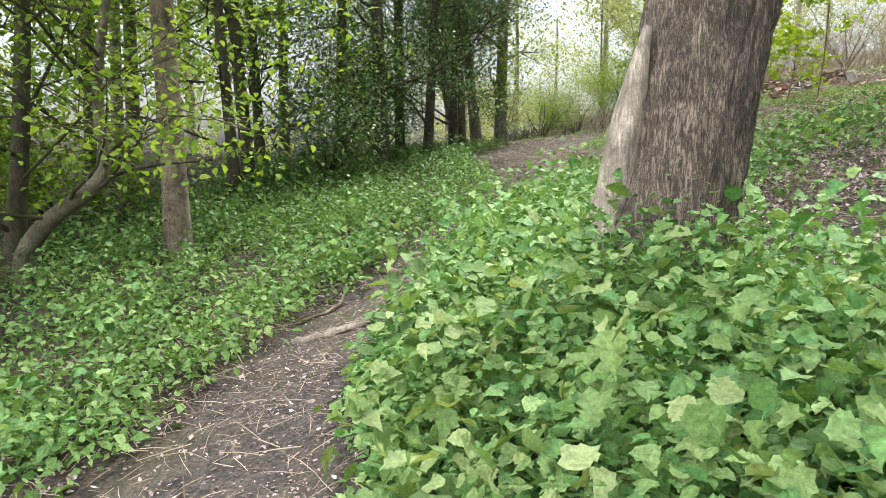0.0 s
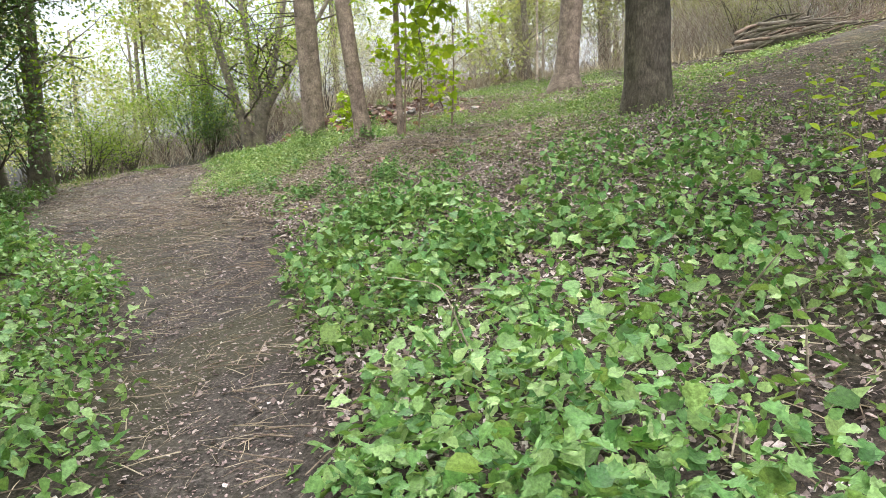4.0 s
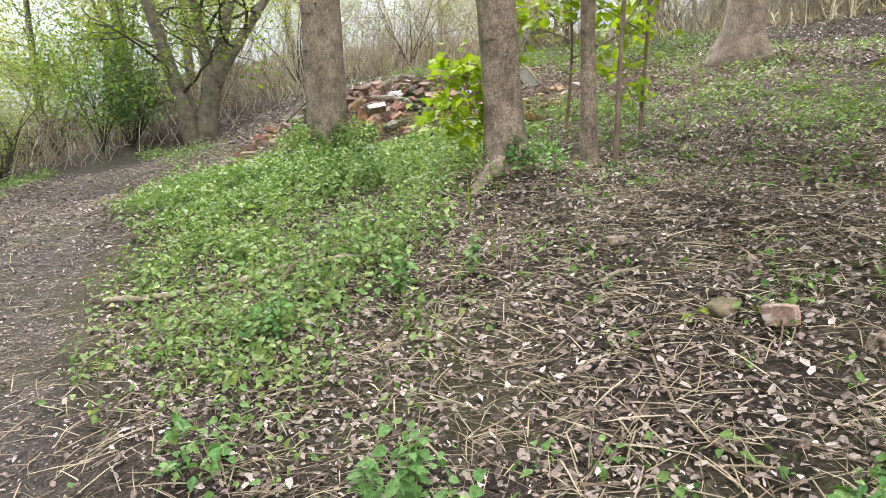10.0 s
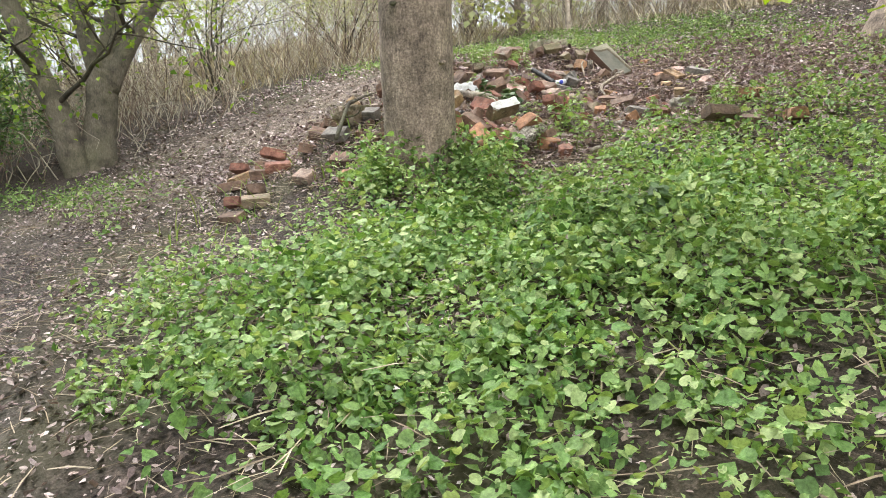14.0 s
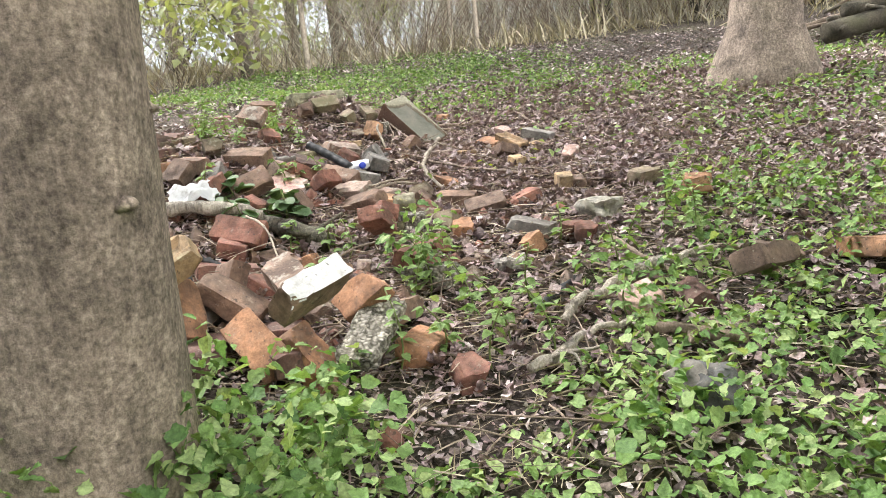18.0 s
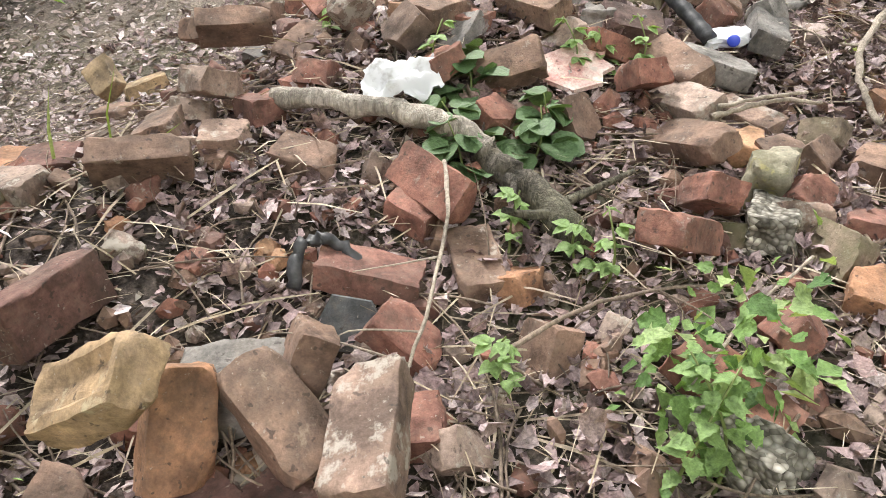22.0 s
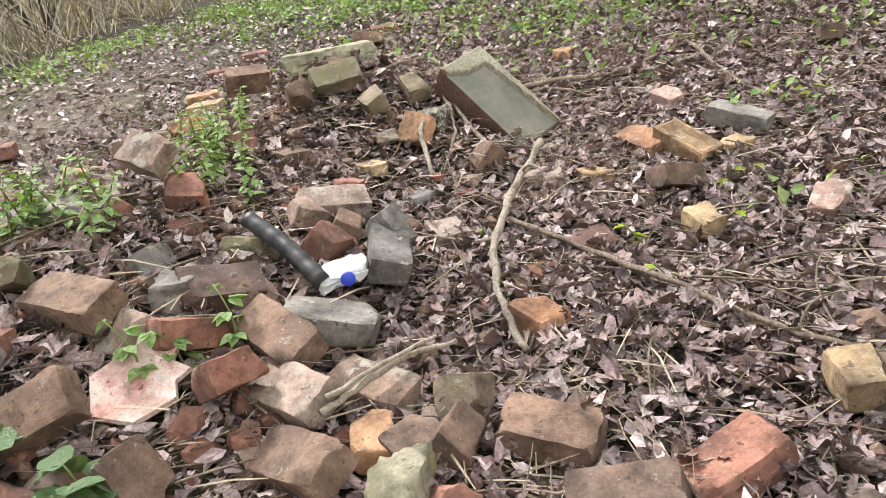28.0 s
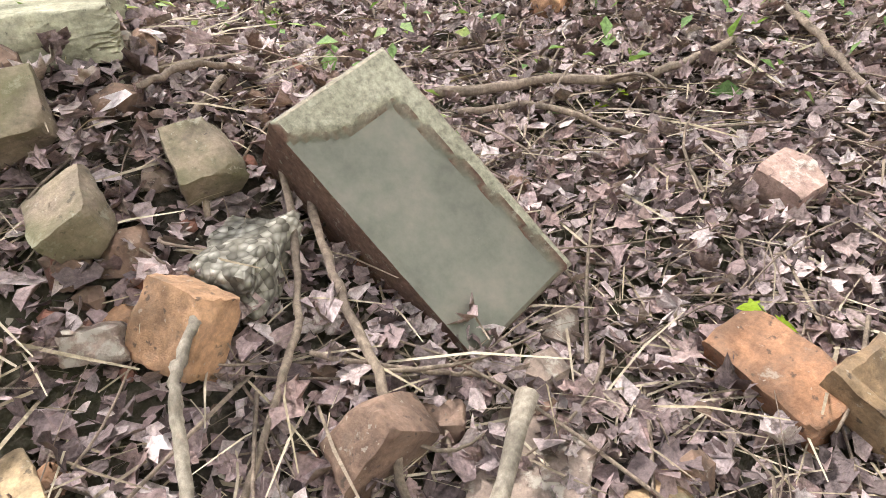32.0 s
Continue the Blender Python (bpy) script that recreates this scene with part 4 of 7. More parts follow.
plant_leaves("stack_nettles", x, y, g, 0.29, 12, 0.058, "nettle", LEAF_FRESH, "fresh green nettles in front of the stacked bricks", 0.08)
x, y, g = sample(1500, 2.9, 6.2, 9.6, 11.4, lambda a, b: beside_walk(a, b) * np.clip(0.35 * blob(a, b, 3.85, 10.5, 0.45, 0.4) - 1.0 * blob(a, b, 3.4, 11.25, 0.35, 0.4) + 0.3 * blob(a, b, 4.9, 10.4, 0.6, 0.4) + 0.25 * blob(a, b, 4.2, 10.1, 1.4, 0.5), 0, 1) * patchy(a, b, 0.35, 0.55, 0.35, 52), 27)
plant_leaves("rubble_nettles", x, y, g, 0.18, 12, 0.046, "nettle", LEAF_FRESH, "young nettles growing at the edge of the rubble", 0.07)


# bushy nettle clumps on the open bank
CLUMPS = [(0.82, 5.19), (1.47, 4.41), (1.78, 3.74), (1.78, 3.53), (1.05, 4.07), (1.37, 3.86), (0.47, 5.94), (0.97, 4.33), (1.09, 4.1), (1.53, 4.5), (1.84, 3.56), (1.44, 6.68), (0.88, 6.82), (2.0, 4.0), (2.2, 3.2), (1.5, 2.9), (2.6, 3.6), (2.75, 7.55), (2.9, 7.5)]
g = np.random.default_rng(30)
k = np.repeat(np.arange(len(CLUMPS)), 10)
cx, cy = np.array(CLUMPS)[k].T
plant_leaves("nettle_clumps", cx + g.normal(0, 0.06, len(k)), cy + g.normal(0, 0.06, len(k)), g, 0.2, 10, 0.052, "nettle", LEAF_NETTLE, "bushy young nettles in clumps on the bank", 0.05)


def far_green(x, y):
    d = 0.8 * blob(x, y, 8.8, 17.8, 3.0, 1.2) + 0.7 * blob(x, y, 9.5, 14.3, 3.0, 1.6) + 0.4 * blob(x, y, 8.6, 12.5, 1.2, 2.0) + 0.6 * blob(x, y, 0.5, 15.5, 1.6, 2.5) + 0.7 * blob(x, y, 8.5, 8.0, 3.5, 3.5) + 0.7 * blob(x, y, 10.5, 16, 3, 1.5)
    return np.clip(d, 0, 1) * off_path(x, y) * (0.2 + 0.8 * patchy(x, y, 0.35, 0.6, 0.9, 90))


x, y, g = sample(21000, -1, 14, 4.5, 18.5, far_green, 9)
plant_leaves("far_weeds", x, y, g, 0.13, 7, 0.065, "simple", LEAF_FRESH, "weeds and grass on the bank behind the rubble", 0.1)


def grass_zone(x, y):
    d = 0.7 * blob(x, y, -1.6, 12.5, 0.7, 3.0) + 0.9 * blob(x, y, 2.6, 8.7, 0.7, 0.9) + 0.8 * blob(x, y, 2.2, 12.6, 0.9, 0.6) + 0.6 * blob(x, y, -1.9, 6.5, 0.9, 2.5) + 0.5 * blob(x, y, 1.6, 7.5, 0.7, 1.2) + 0.7 * blob(x, y, 8.5, 18.0, 3, 1.2)
    return np.clip(d, 0, 1) * off_path(x, y)


x, y, g = sample(16000, -3.5, 10, 4, 18, grass_zone, 10)
n = len(x)
me = scatter("grass", "blade", np.stack([x, y, soil_z(x, y) - 0.01], -1), g.uniform(0, 6.28, n), g.normal(1.05, 0.3, n), g.normal(0, 0.4, n), g.uniform(0.1, 0.26, n), GRASS)
stuff("grass", me, "fine green grass tufts round the trees", "grass")

# dead leaves and stalks
def strew(name, shape, x, y, g, lo, hi, mat, label, category, lift=0.02, tilt=0.3, curl=True, crumple=0.05):
    n = len(x)
    size = lo + (hi - lo) * g.uniform(0, 1, n) ** 1.6
    me = scatter(name, shape, np.stack([x, y, soil_z(x, y) + g.uniform(0.003, lift, n)], -1), g.uniform(0, 6.28, n), g.normal(0.05, tilt, n), g.normal(0, tilt * 1.4, n), size, mat, g.uniform(-0.6, 1.0, n) if curl else None, crumple)
    return stuff(name, me, label, category)


def bare_bank(x, y):
    """The open, littered part of the bank, thin under green plants."""
    d = 0.45 + 0.55 * blob(x, y, 2.2, 4.9, 2.6, 2.6) + 0.3 * blob(x, y, 4.5, 7.5, 3, 2.5)
    return np.clip(d, 0, 1) * (1 - 0.55 * path_mask(x, y)) * (0.5 + 0.5 * patchy(x, y, 0.25, 0.5, 0.35, 71))


def maple_ground(x, y):
    d = 0.98 * blob(x, y, 7.0, 12.0, 2.2, 2.8) + 0.5 * blob(x, y, 5.2, 13.0, 1.2, 1.0) + 0.3 * blob(x, y, 4.2, 12, 1.5, 1.2) + 0.5 * blob(x, y, 5.9, 12.5, 0.8, 0.8) + 0.15
    return np.clip(d, 0, 1) * (1 - 0.75 * blob(x, y, 7.6, 10.3, 2.0, 1.1))


x, y, g = sample(95000, -2.2, 7.0, -6.5, 10.6, lambda a, b: bare_bank(a, b) * 0.9, 12)
strew("leaf_crumbs", "chip", x, y, g, 0.012, 0.042, DEAD_PALE, "small pale brown leaf crumbs and wood chips", "dead leaves", 0.02, 0.35)
x, y, g = sample(34000, -1.5, 3.4, 9.6, 16.0, lambda a, b: (1 - 0.5 * path_mask(a, b)) * (0.4 + 0.6 * patchy(a, b, 0.3, 0.5, 0.4, 76)), 29)
strew("leaf_crumbs", "chip", x, y, g, 0.012, 0.042, DEAD_PALE, "small pale brown leaf crumbs and wood chips", "dead leaves", 0.025, 0.4)
x, y, g = sample(42000, 0.2, 5.0, 2.2, 8.0, lambda a, b: off_path(a, b) * (0.45 + 0.55 * patchy(a, b, 0.3, 0.5, 0.3, 75)), 26)
strew("leaf_crumbs", "chip", x, y, g, 0.012, 0.04, DEAD_PALE, "small pale brown leaf crumbs and wood chips", "dead leaves", 0.025, 0.4)
x, y, g = sample(36000, 0.2, 5.0, -2.6, 3.2, lambda a, b: off_path(a, b) * (0.35 + 0.65 * patchy(a, b, 0.3, 0.5, 0.4, 79)), 35)
strew("leaf_litter", "chip", x, y, g, 0.014, 0.045, DEAD_PALE, "pale brown dead leaves between low plants", "dead leaves", 0.03, 0.45, True, 0.1)
x, y, g = sample(24000, -2.2, 7.5, -6.5, 11, lambda a, b: bare_bank(a, b) * 0.75, 22)
strew("leaf_litter", "chip", x, y, g, 0.016, 0.042, DEAD_PALE, "curled pale brown dead leaves on the soil", "dead leaves", 0.035, 0.5, True, 0.1)
x, y, g = sample(30000, 3.4, 9.4, 9.8, 15.4, lambda a, b: maple_ground(a, b) * (0.6 + 0.4 * patchy(a, b, 0.3, 0.5, 0.3, 72)), 13)
strew("maple_litter", "curled", x, y, g, 0.022, 0.055, DEAD, "thick layer of curled brown maple leaves", "dead leaves", 0.05, 0.5, True, 0.09)
x, y, g = sample(80000, 3.4, 9.4, 9.8, 15.4, maple_ground, 28)
strew("maple_litter", "chip", x, y, g, 0.018, 0.055, DEAD, "torn and folded brown maple leaves", "dead leaves", 0.03, 0.35, True, 0.1)
x, y, g = sample(56000, 2.3, 8.6, 9.8, 14.6, lambda a, b: 0.55 + 0.45 * patchy(a, b, 0.3, 0.5, 0.5, 73), 23)
strew("leaf_crumbs", "chip", x, y, g, 0.012, 0.042, DEAD, "crumbled brown leaves and bark between the bricks", "dead leaves", 0.02, 0.4)
x, y, g = sample(16000, 5.6, 10.0, 8.6, 12.2, lambda a, b: blob(a, b, 7.6, 10.4, 2.3, 1.5) * (0.4 + 0.6 * patchy(a, b, 0.3, 0.5, 0.4, 78)), 39)
strew("far_litter", "chip", x, y, g, 0.02, 0.055, DEAD_PALE, "dry pale litter on the dusty bank", "dead leaves", 0.025, 0.3)
x, y, g = sample(60000, 2.0, 15.0, 8.5, 19.0, lambda a, b: ((a > 7) | (b > 13)) * np.clip(1.6 - 0.1 * (a - 4), 0.3, 1), 24)
strew("far_litter", "chip", x, y, g, 0.02, 0.07, DEAD_PALE, "dry litter on the bank behind the rubble", "dead leaves", 0.03, 0.3)
x, y, g = sample(230000, -2.5, 8.5, -6.5, 15.0, lambda a, b: 0.22 + 0.7 * blob(a, b, 2.2, 4.9, 2.4, 2.6) + 0.6 * blob(a, b, 5.2, 12, 2.8, 1.8), 14)
n = len(x)
me = scatter("dead_stalks", "straw", np.stack([x, y, soil_z(x, y) + g.uniform(0.006, 0.028, n)], -1), g.uniform(0, 6.28, n), g.normal(0.04, 0.12, n), g.uniform(-1, 1, n), g.uniform(0.05, 0.26, n) * g.uniform(0.5, 1, n), STRAW)
stuff("dead_stalks", me, "dry pale stalks lying on the soil", "dead stalks")
# wood chips on the trodden path
x, y, g = sample(130000, -2.2, 2.2, -6.5, 14, lambda a, b: path_mask(a, b) * (0.25 + 0.75 * patchy(a, b, 0.3, 0.55, 0.4, 74)), 15)
strew("path_chips", "chip", x, y, g, 0.006, 0.026, DEAD, "leaf crumbs and wood chips trodden into the path", "litter", 0.008, 0.15, False)
# small stones and crumbs of soil
g = np.random.default_rng(25)
TETRA = np.array([(1, 0, -0.5), (-0.5, 0.87, -0.5), (-0.5, -0.87, -0.5), (0.1, 0.0, 0.8)])
chunks = []
for i in range(9000):
    x, y = (g.uniform(2.6, 7), g.uniform(10.6, 14)) if i % 2 else (g.uniform(-0.5, 4.5), g.uniform(-4, 8.5))
    s = g.uniform(0.003, 0.011)
    chunks.append((TETRA[g.permutation(4)] * g.uniform(0.6, 1.3, (4, 3)) * s + (x, y, float(soil_z(x, y)) + s * 0.4), [(0, 2, 1), (0, 1, 3), (1, 2, 3), (2, 0, 3)]))
v, f = joined(chunks)
m, n, l, b = material("grit")
rr = ramp(n, [(0, (0.1, 0.08, 0.07)), (0.6, (0.3, 0.25, 0.21)), (1, (0.6, 0.56, 0.5))])
l.new(n.new("ShaderNodeNewGeometry").outputs["Random Per Island"], rr.inputs[0])
l.new(rr.outputs[0], b.inputs["Base Color"])
b.inputs["Roughness"].default_value = 0.9
stuff("grit", mesh_of("grit", v, f, m, False), "small stones and crumbs of mortar on the soil", "grit")


def lying_stick(name, pts, r0, r1, mat, label, category="stick", group="fallen sticks", sides=8, twigs=0, seed=0):
    """A bent stick through the given places, with knots and side twigs."""
    P = np.asarray(pts, float)
    t = np.linspace(0, len(P) - 1, max(14, 5 * len(P)))
    Q = np.stack([np.interp(t, np.arange(len(P)), P[:, i]) for i in range(3)], -1)
    for _ in range(3):
        Q[1:-1] = (Q[:-2] + 2 * Q[1:-1] + Q[2:]) / 4
    g = np.random.default_rng(seed + int(abs(P[0, 0]) * 1000))
    Q[1:-1] += g.normal(0, r0 * 0.25, Q[1:-1].shape)
    o = Q.mean(0)
    root = thing(name, pose(*o), label, category, group)
    v, f = tube(Q - o, np.linspace(r0, r1, len(Q)) * g.uniform(0.85, 1.2, len(Q)), sides, 0.15, seed)
    part("stem", mesh_of("stem", v, f, mat), root)
    for i in range(twigs):
        k = int(g.integers(3, len(Q) - 2))
        d = np.cross(Q[k + 1] - Q[k - 1], (0, 0, 1.0))
        d = d / (np.linalg.norm(d) + 1e-9) * g.choice([-1, 1]) + (Q[k + 1] - Q[k - 1]) * 4 + (0, 0, g.uniform(-0.1, 0.4))
        d /= np.linalg.norm(d)
        ln = g.uniform(0.08, 0.25)
        B = curve_points(Q[k] - o, Q[k] - o + d * ln, g.normal(0, 0.02, 3), 6)
        v, f = tube(B, np.linspace(r0 * 0.5, r0 * 0.2, 6), 5, 0.1, i)
        part("twig", mesh_of("twig", v, f, mat), root)
    return root


# small twigs strewn over the bank and the rubble
g = np.random.default_rng(16)
chunks = []
for i in range(2400):
    u = g.uniform()
    x, y = (g.uniform(-1.2, 4.0), g.uniform(-5.5, 8)) if u < 0.4 else (g.uniform(2.8, 8), g.uniform(10.4, 14))
    a, ln = g.uniform(0, 6.28), g.uniform(0.1, 0.45)
    x2, y2 = x + math.cos(a) * ln, y + math.sin(a) * ln
    z1, z2 = float(soil_z(x, y)) + g.uniform(0.005, 0.05), float(soil_z(x2, y2)) + g.uniform(0.005, 0.06)
    P = curve_points((x, y, z1), (x2, y2, z2), (g.normal(0, 0.03), g.normal(0, 0.03), g.uniform(0, 0.02)), 6)
    r = g.uniform(0.001, 0.0042)
    chunks.append(tube(P, np.linspace(r, r * 0.5, 6), 4, caps=False))
v, f = joined(chunks)
stuff("small_twigs", mesh_of("small_twigs", v, f, TWIG), "thin dry twigs strewn over soil and rubble", "twigs")

# scrub of dry canes and thin stems on the bank behind
g = np.random.default_rng(17)
chunks, canes = [], []
for i in range(3000):
    if i % 3 == 0:
        x, y = g.uniform(-3.5, 4.5), g.uniform(17.5, 25)
    else:
        x = g.uniform(3.2, 20)
        y = 19.0 - 0.75 * max(0, x - 10) + abs(g.normal(0, 3.0))
    h = g.uniform(0.3, 1.0) if i % 3 == 0 else g.uniform(0.7, 2.6) if i % 3 == 1 else g.uniform(1.4, 3.4)
    a = g.uniform(0, 6.28)
    P = curve_points((x, y, gz(x, y) - 0.05), (x + math.cos(a) * h * g.uniform(0.2, 1.3), y + math.sin(a) * h * 0.8, gz(x, y) + h * g.uniform(0.55, 1.0)), (g.normal(0, 0.15), 0, g.uniform(0, 0.6)), 7, i, 0.06)
    r = g.uniform(0.004, 0.009)
    (chunks if i % 2 else canes).append(tube(P, np.linspace(r, r * 0.35, 7), 4, caps=False))
    if i % 2 == 0:
        for k in (3, 4, 5):
            d = g.normal(0, 1, 3) * (1, 0.6, 0.5) + (0, 0, 0.5)
            Q = curve_points(P[k], P[k] + d / np.linalg.norm(d) * h * g.uniform(0.15, 0.4), g.normal(0, 0.04, 3), 4)
            chunks.append(tube(Q, np.linspace(r * 0.5, r * 0.2, 4), 3, caps=False))
for i in range(2600):
    u = g.uniform()
    x, y = 15.2 + 3.0 * math.sin(3 * u) * 0.4 + abs(g.normal(0, 1.8)), 3.0 + 15.0 * u
    h = g.uniform(0.8, 3.6)
    a = g.uniform(0, 6.28)
    P = curve_points((x, y, gz(x, y) - 0.05), (x + math.cos(a) * h * g.uniform(0.1, 0.8), y + math.sin(a) * h * 0.6, gz(x, y) + h * g.uniform(0.75, 1.0)), (0, g.normal(0, 0.15), g.uniform(0, 0.5)), 6, i, 0.06)
    r = g.uniform(0.004, 0.011)
    (chunks if i % 3 else canes).append(tube(P, np.linspace(r, r * 0.35, 6), 4, caps=False))
v, f = joined(chunks)
stuff("scrub_stems", mesh_of("scrub_stems", v, f, SCRUB), "thicket of pale dry stems on the bank", "scrub")
v, f = joined(canes)
stuff("bramble_canes", mesh_of("bramble_canes", v, f, TWIG), "arching brown bramble canes", "scrub")
x, y, g = sample(62000, -6, 22, 2.5, 32, lambda a, b: 0.9 * patchy(a, b, 0.3, 0.55, 1.6, 33) * np.where(a < 4.5, 0.22, 0.8) * ((b > 19.5) | (a + 0.35 * np.abs(b - 11) > 15.2) & (b < 20)), 18)
n = len(x)
me = scatter("dry_grass", "blade", np.stack([x, y, ground_z(x, y) - 0.02], -1), g.uniform(0, 6.28, n), g.normal(1.05, 0.4, n), g.normal(0, 0.5, n), g.uniform(0.2, 0.75, n), REED)
stuff("dry_grass", me, "tall dry grass and reeds among the scrub", "grass")


# a low dark strip of brushwood beyond the end of the path
g = np.random.default_rng(31)
chunks = []
for i in range(900):
    s = g.uniform()
    x, y = -3.4 + 3.6 * s + g.normal(0, 0.12), 16.0 + 8.0 * s + g.normal(0, 0.2)
    h = g.uniform(0.35, 0.75)
    P = curve_points((x, y, gz(x, y) - 0.05), (x + g.normal(0, 0.12), y + g.normal(0, 0.12), gz(x, y) + h), (0, 0, 0), 4, i, 0.02)
    r = g.uniform(0.006, 0.014)
    chunks.append(tube(P, np.linspace(r, r * 0.5, 4), 4, caps=False))
v, f = joined(chunks)
stuff("brushwood", mesh_of("brushwood", v, f, BARK_DARK), "low dark strip of upright brushwood", "scrub")


def bush(x, y, w, h, count, leaf, mat, label, seed):
    """A loose bush: stems from one foot, leaves in clumps round their ends."""
    g = np.random.default_rng(seed)
    root = thing("bush", pose(x, y, gz(x, y)), label, "bush", "bushes")
    spots = []
    for i in range(9):
        a = g.uniform(0, 6.28)
        o, sp = limb_chunks((0, 0, 0), (math.cos(a) * w / h, math.sin(a) * w / h, 1.0), h * g.uniform(0.7, 1.1), 0.02, g, 1, 0.1, 5, 5)
        v, f = joined(o)
        part("stem", mesh_of("stem", v, f, BARK_DARK), root)
        spots.append(sp)
    part("crown", crown_mesh(np.concatenate(spots), count, leaf, "simple", mat, g, 0.2), root)
    return root


bush(0.6, 19.0, 0.9, 2.2, 5200, 0.07, LEAF_CROWN, "rounded bright green bush behind the forked tree", 201)
bush(-0.2, 20.5, 1.0, 2.6, 4200, 0.08, LEAF_CROWN, "rounded green bush in the scrub", 202)
bush(1.1, 18.6, 0.8, 1.5, 5200, 0.07, LEAF_HOLLY, "dark green bush behind the forked tree", 207)
bush(-1.0, 17.6, 1.0, 1.6, 3600, 0.07, LEAF_HAZED, "loose pale green bush at the end of the path", 208)
bush(-1.9, 15.6, 0.8, 1.5, 3600, 0.07, LEAF_CROWN, "loose green bush beside the path", 209)
bush(-2.6, 12.5, 0.8, 1.8, 2600, 0.07, LEAF_HAZED, "loose green bush beside the path", 203)
bush(-5.2, -0.8, 1.0, 1.4, 4500, 0.09, LEAF_CROWN, "low leafy bush under the trees", 204)
bush(-3.4, 2.6, 0.9, 1.5, 3200, 0.075, LEAF_HOLLY, "dark low holly bush", 205)
bush(-3.9, 6.0, 0.9, 1.7, 3600, 0.075, LEAF_HOLLY, "dark low holly bush", 206)
# background bushes, in the same leaf green paled to stand for haze
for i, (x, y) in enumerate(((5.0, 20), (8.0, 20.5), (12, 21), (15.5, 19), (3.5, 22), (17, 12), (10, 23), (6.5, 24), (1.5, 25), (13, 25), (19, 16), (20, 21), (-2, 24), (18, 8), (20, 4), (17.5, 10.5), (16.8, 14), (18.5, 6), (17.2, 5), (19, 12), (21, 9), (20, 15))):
    bush(x, y, 1.5, 2.8, 4200, 0.06, LEAF_HAZED, "thin bush in the dry scrub, leaves paled for haze", 210 + i)

# the pile of cut poles up the slope
g = np.random.default_rng(19)
pile = thing("brush_pile", pose(12.4, 9.5, gz(12.4, 9.5), 0, 0, -60), "long heap of cut dead branches, logs and poles", "brush pile")
for i in range(70):
    cx, cy = g.uniform(-0.1, 2.6), g.normal(0, 0.35)
    top = 0.55 + 0.35 * math.sin(1.2 + 0.8 * cx)
    ln, a, tilt = g.uniform(0.9, 2.1), g.normal(0, 0.5), g.normal(0.12, 0.12)
    dx, dy, dz = math.cos(a) * ln / 2, math.sin(a) * ln / 2, tilt * ln / 2
    cz = g.uniform(0.05, max(0.1, top))
    P = curve_points((cx - dx, cy - dy, max(0.03, cz - dz)), (cx + dx, cy + dy, cz + abs(dz)), (g.normal(0, 0.08), 0, g.normal(0.05, 0.08)), 9, i, 0.012)
    r = g.uniform(0.012, 0.05)
    v, f = tube(P, np.linspace(r, r * 0.5, 9), 7, 0.08, i)
    part("pole", mesh_of("pole", v, f, (BARK_DARK, BARK_GREY, TWIG)[i % 3]), pile)
for i, (x0, z0, x1, z1, r) in enumerate(((-0.7, 0.12, 1.3, 0.3, 0.13), (-0.4, 0.36, 1.7, 0.47, 0.1), (0.2, 0.16, 2.4, 0.3, 0.1))):
    v, f = tube(curve_points((x0, -0.35 + 0.1 * i, z0), (x1, -0.3, z1), (0, 0, 0.06), 12, i, 0.01), np.linspace(r, r * 0.8, 12), 16, 0.08, i)
    part("log", mesh_of("log", v, f, BARK_DARK), pile, "thick dark log")
for i in range(26):
    a, e = g.normal(0.2, 0.5), g.uniform(0.1, 0.7)
    o, sp = limb_chunks((g.uniform(0.6, 2.6), g.normal(0, 0.3), g.uniform(0.2, 0.7)), (math.cos(a), math.sin(a) * 0.6, e), g.uniform(1.0, 2.0), 0.016, g, 1, 0.0, 5)
    v, f = joined(o)
    part("branch", mesh_of("branch", v, f, TWIG), pile, "thin bare branches")


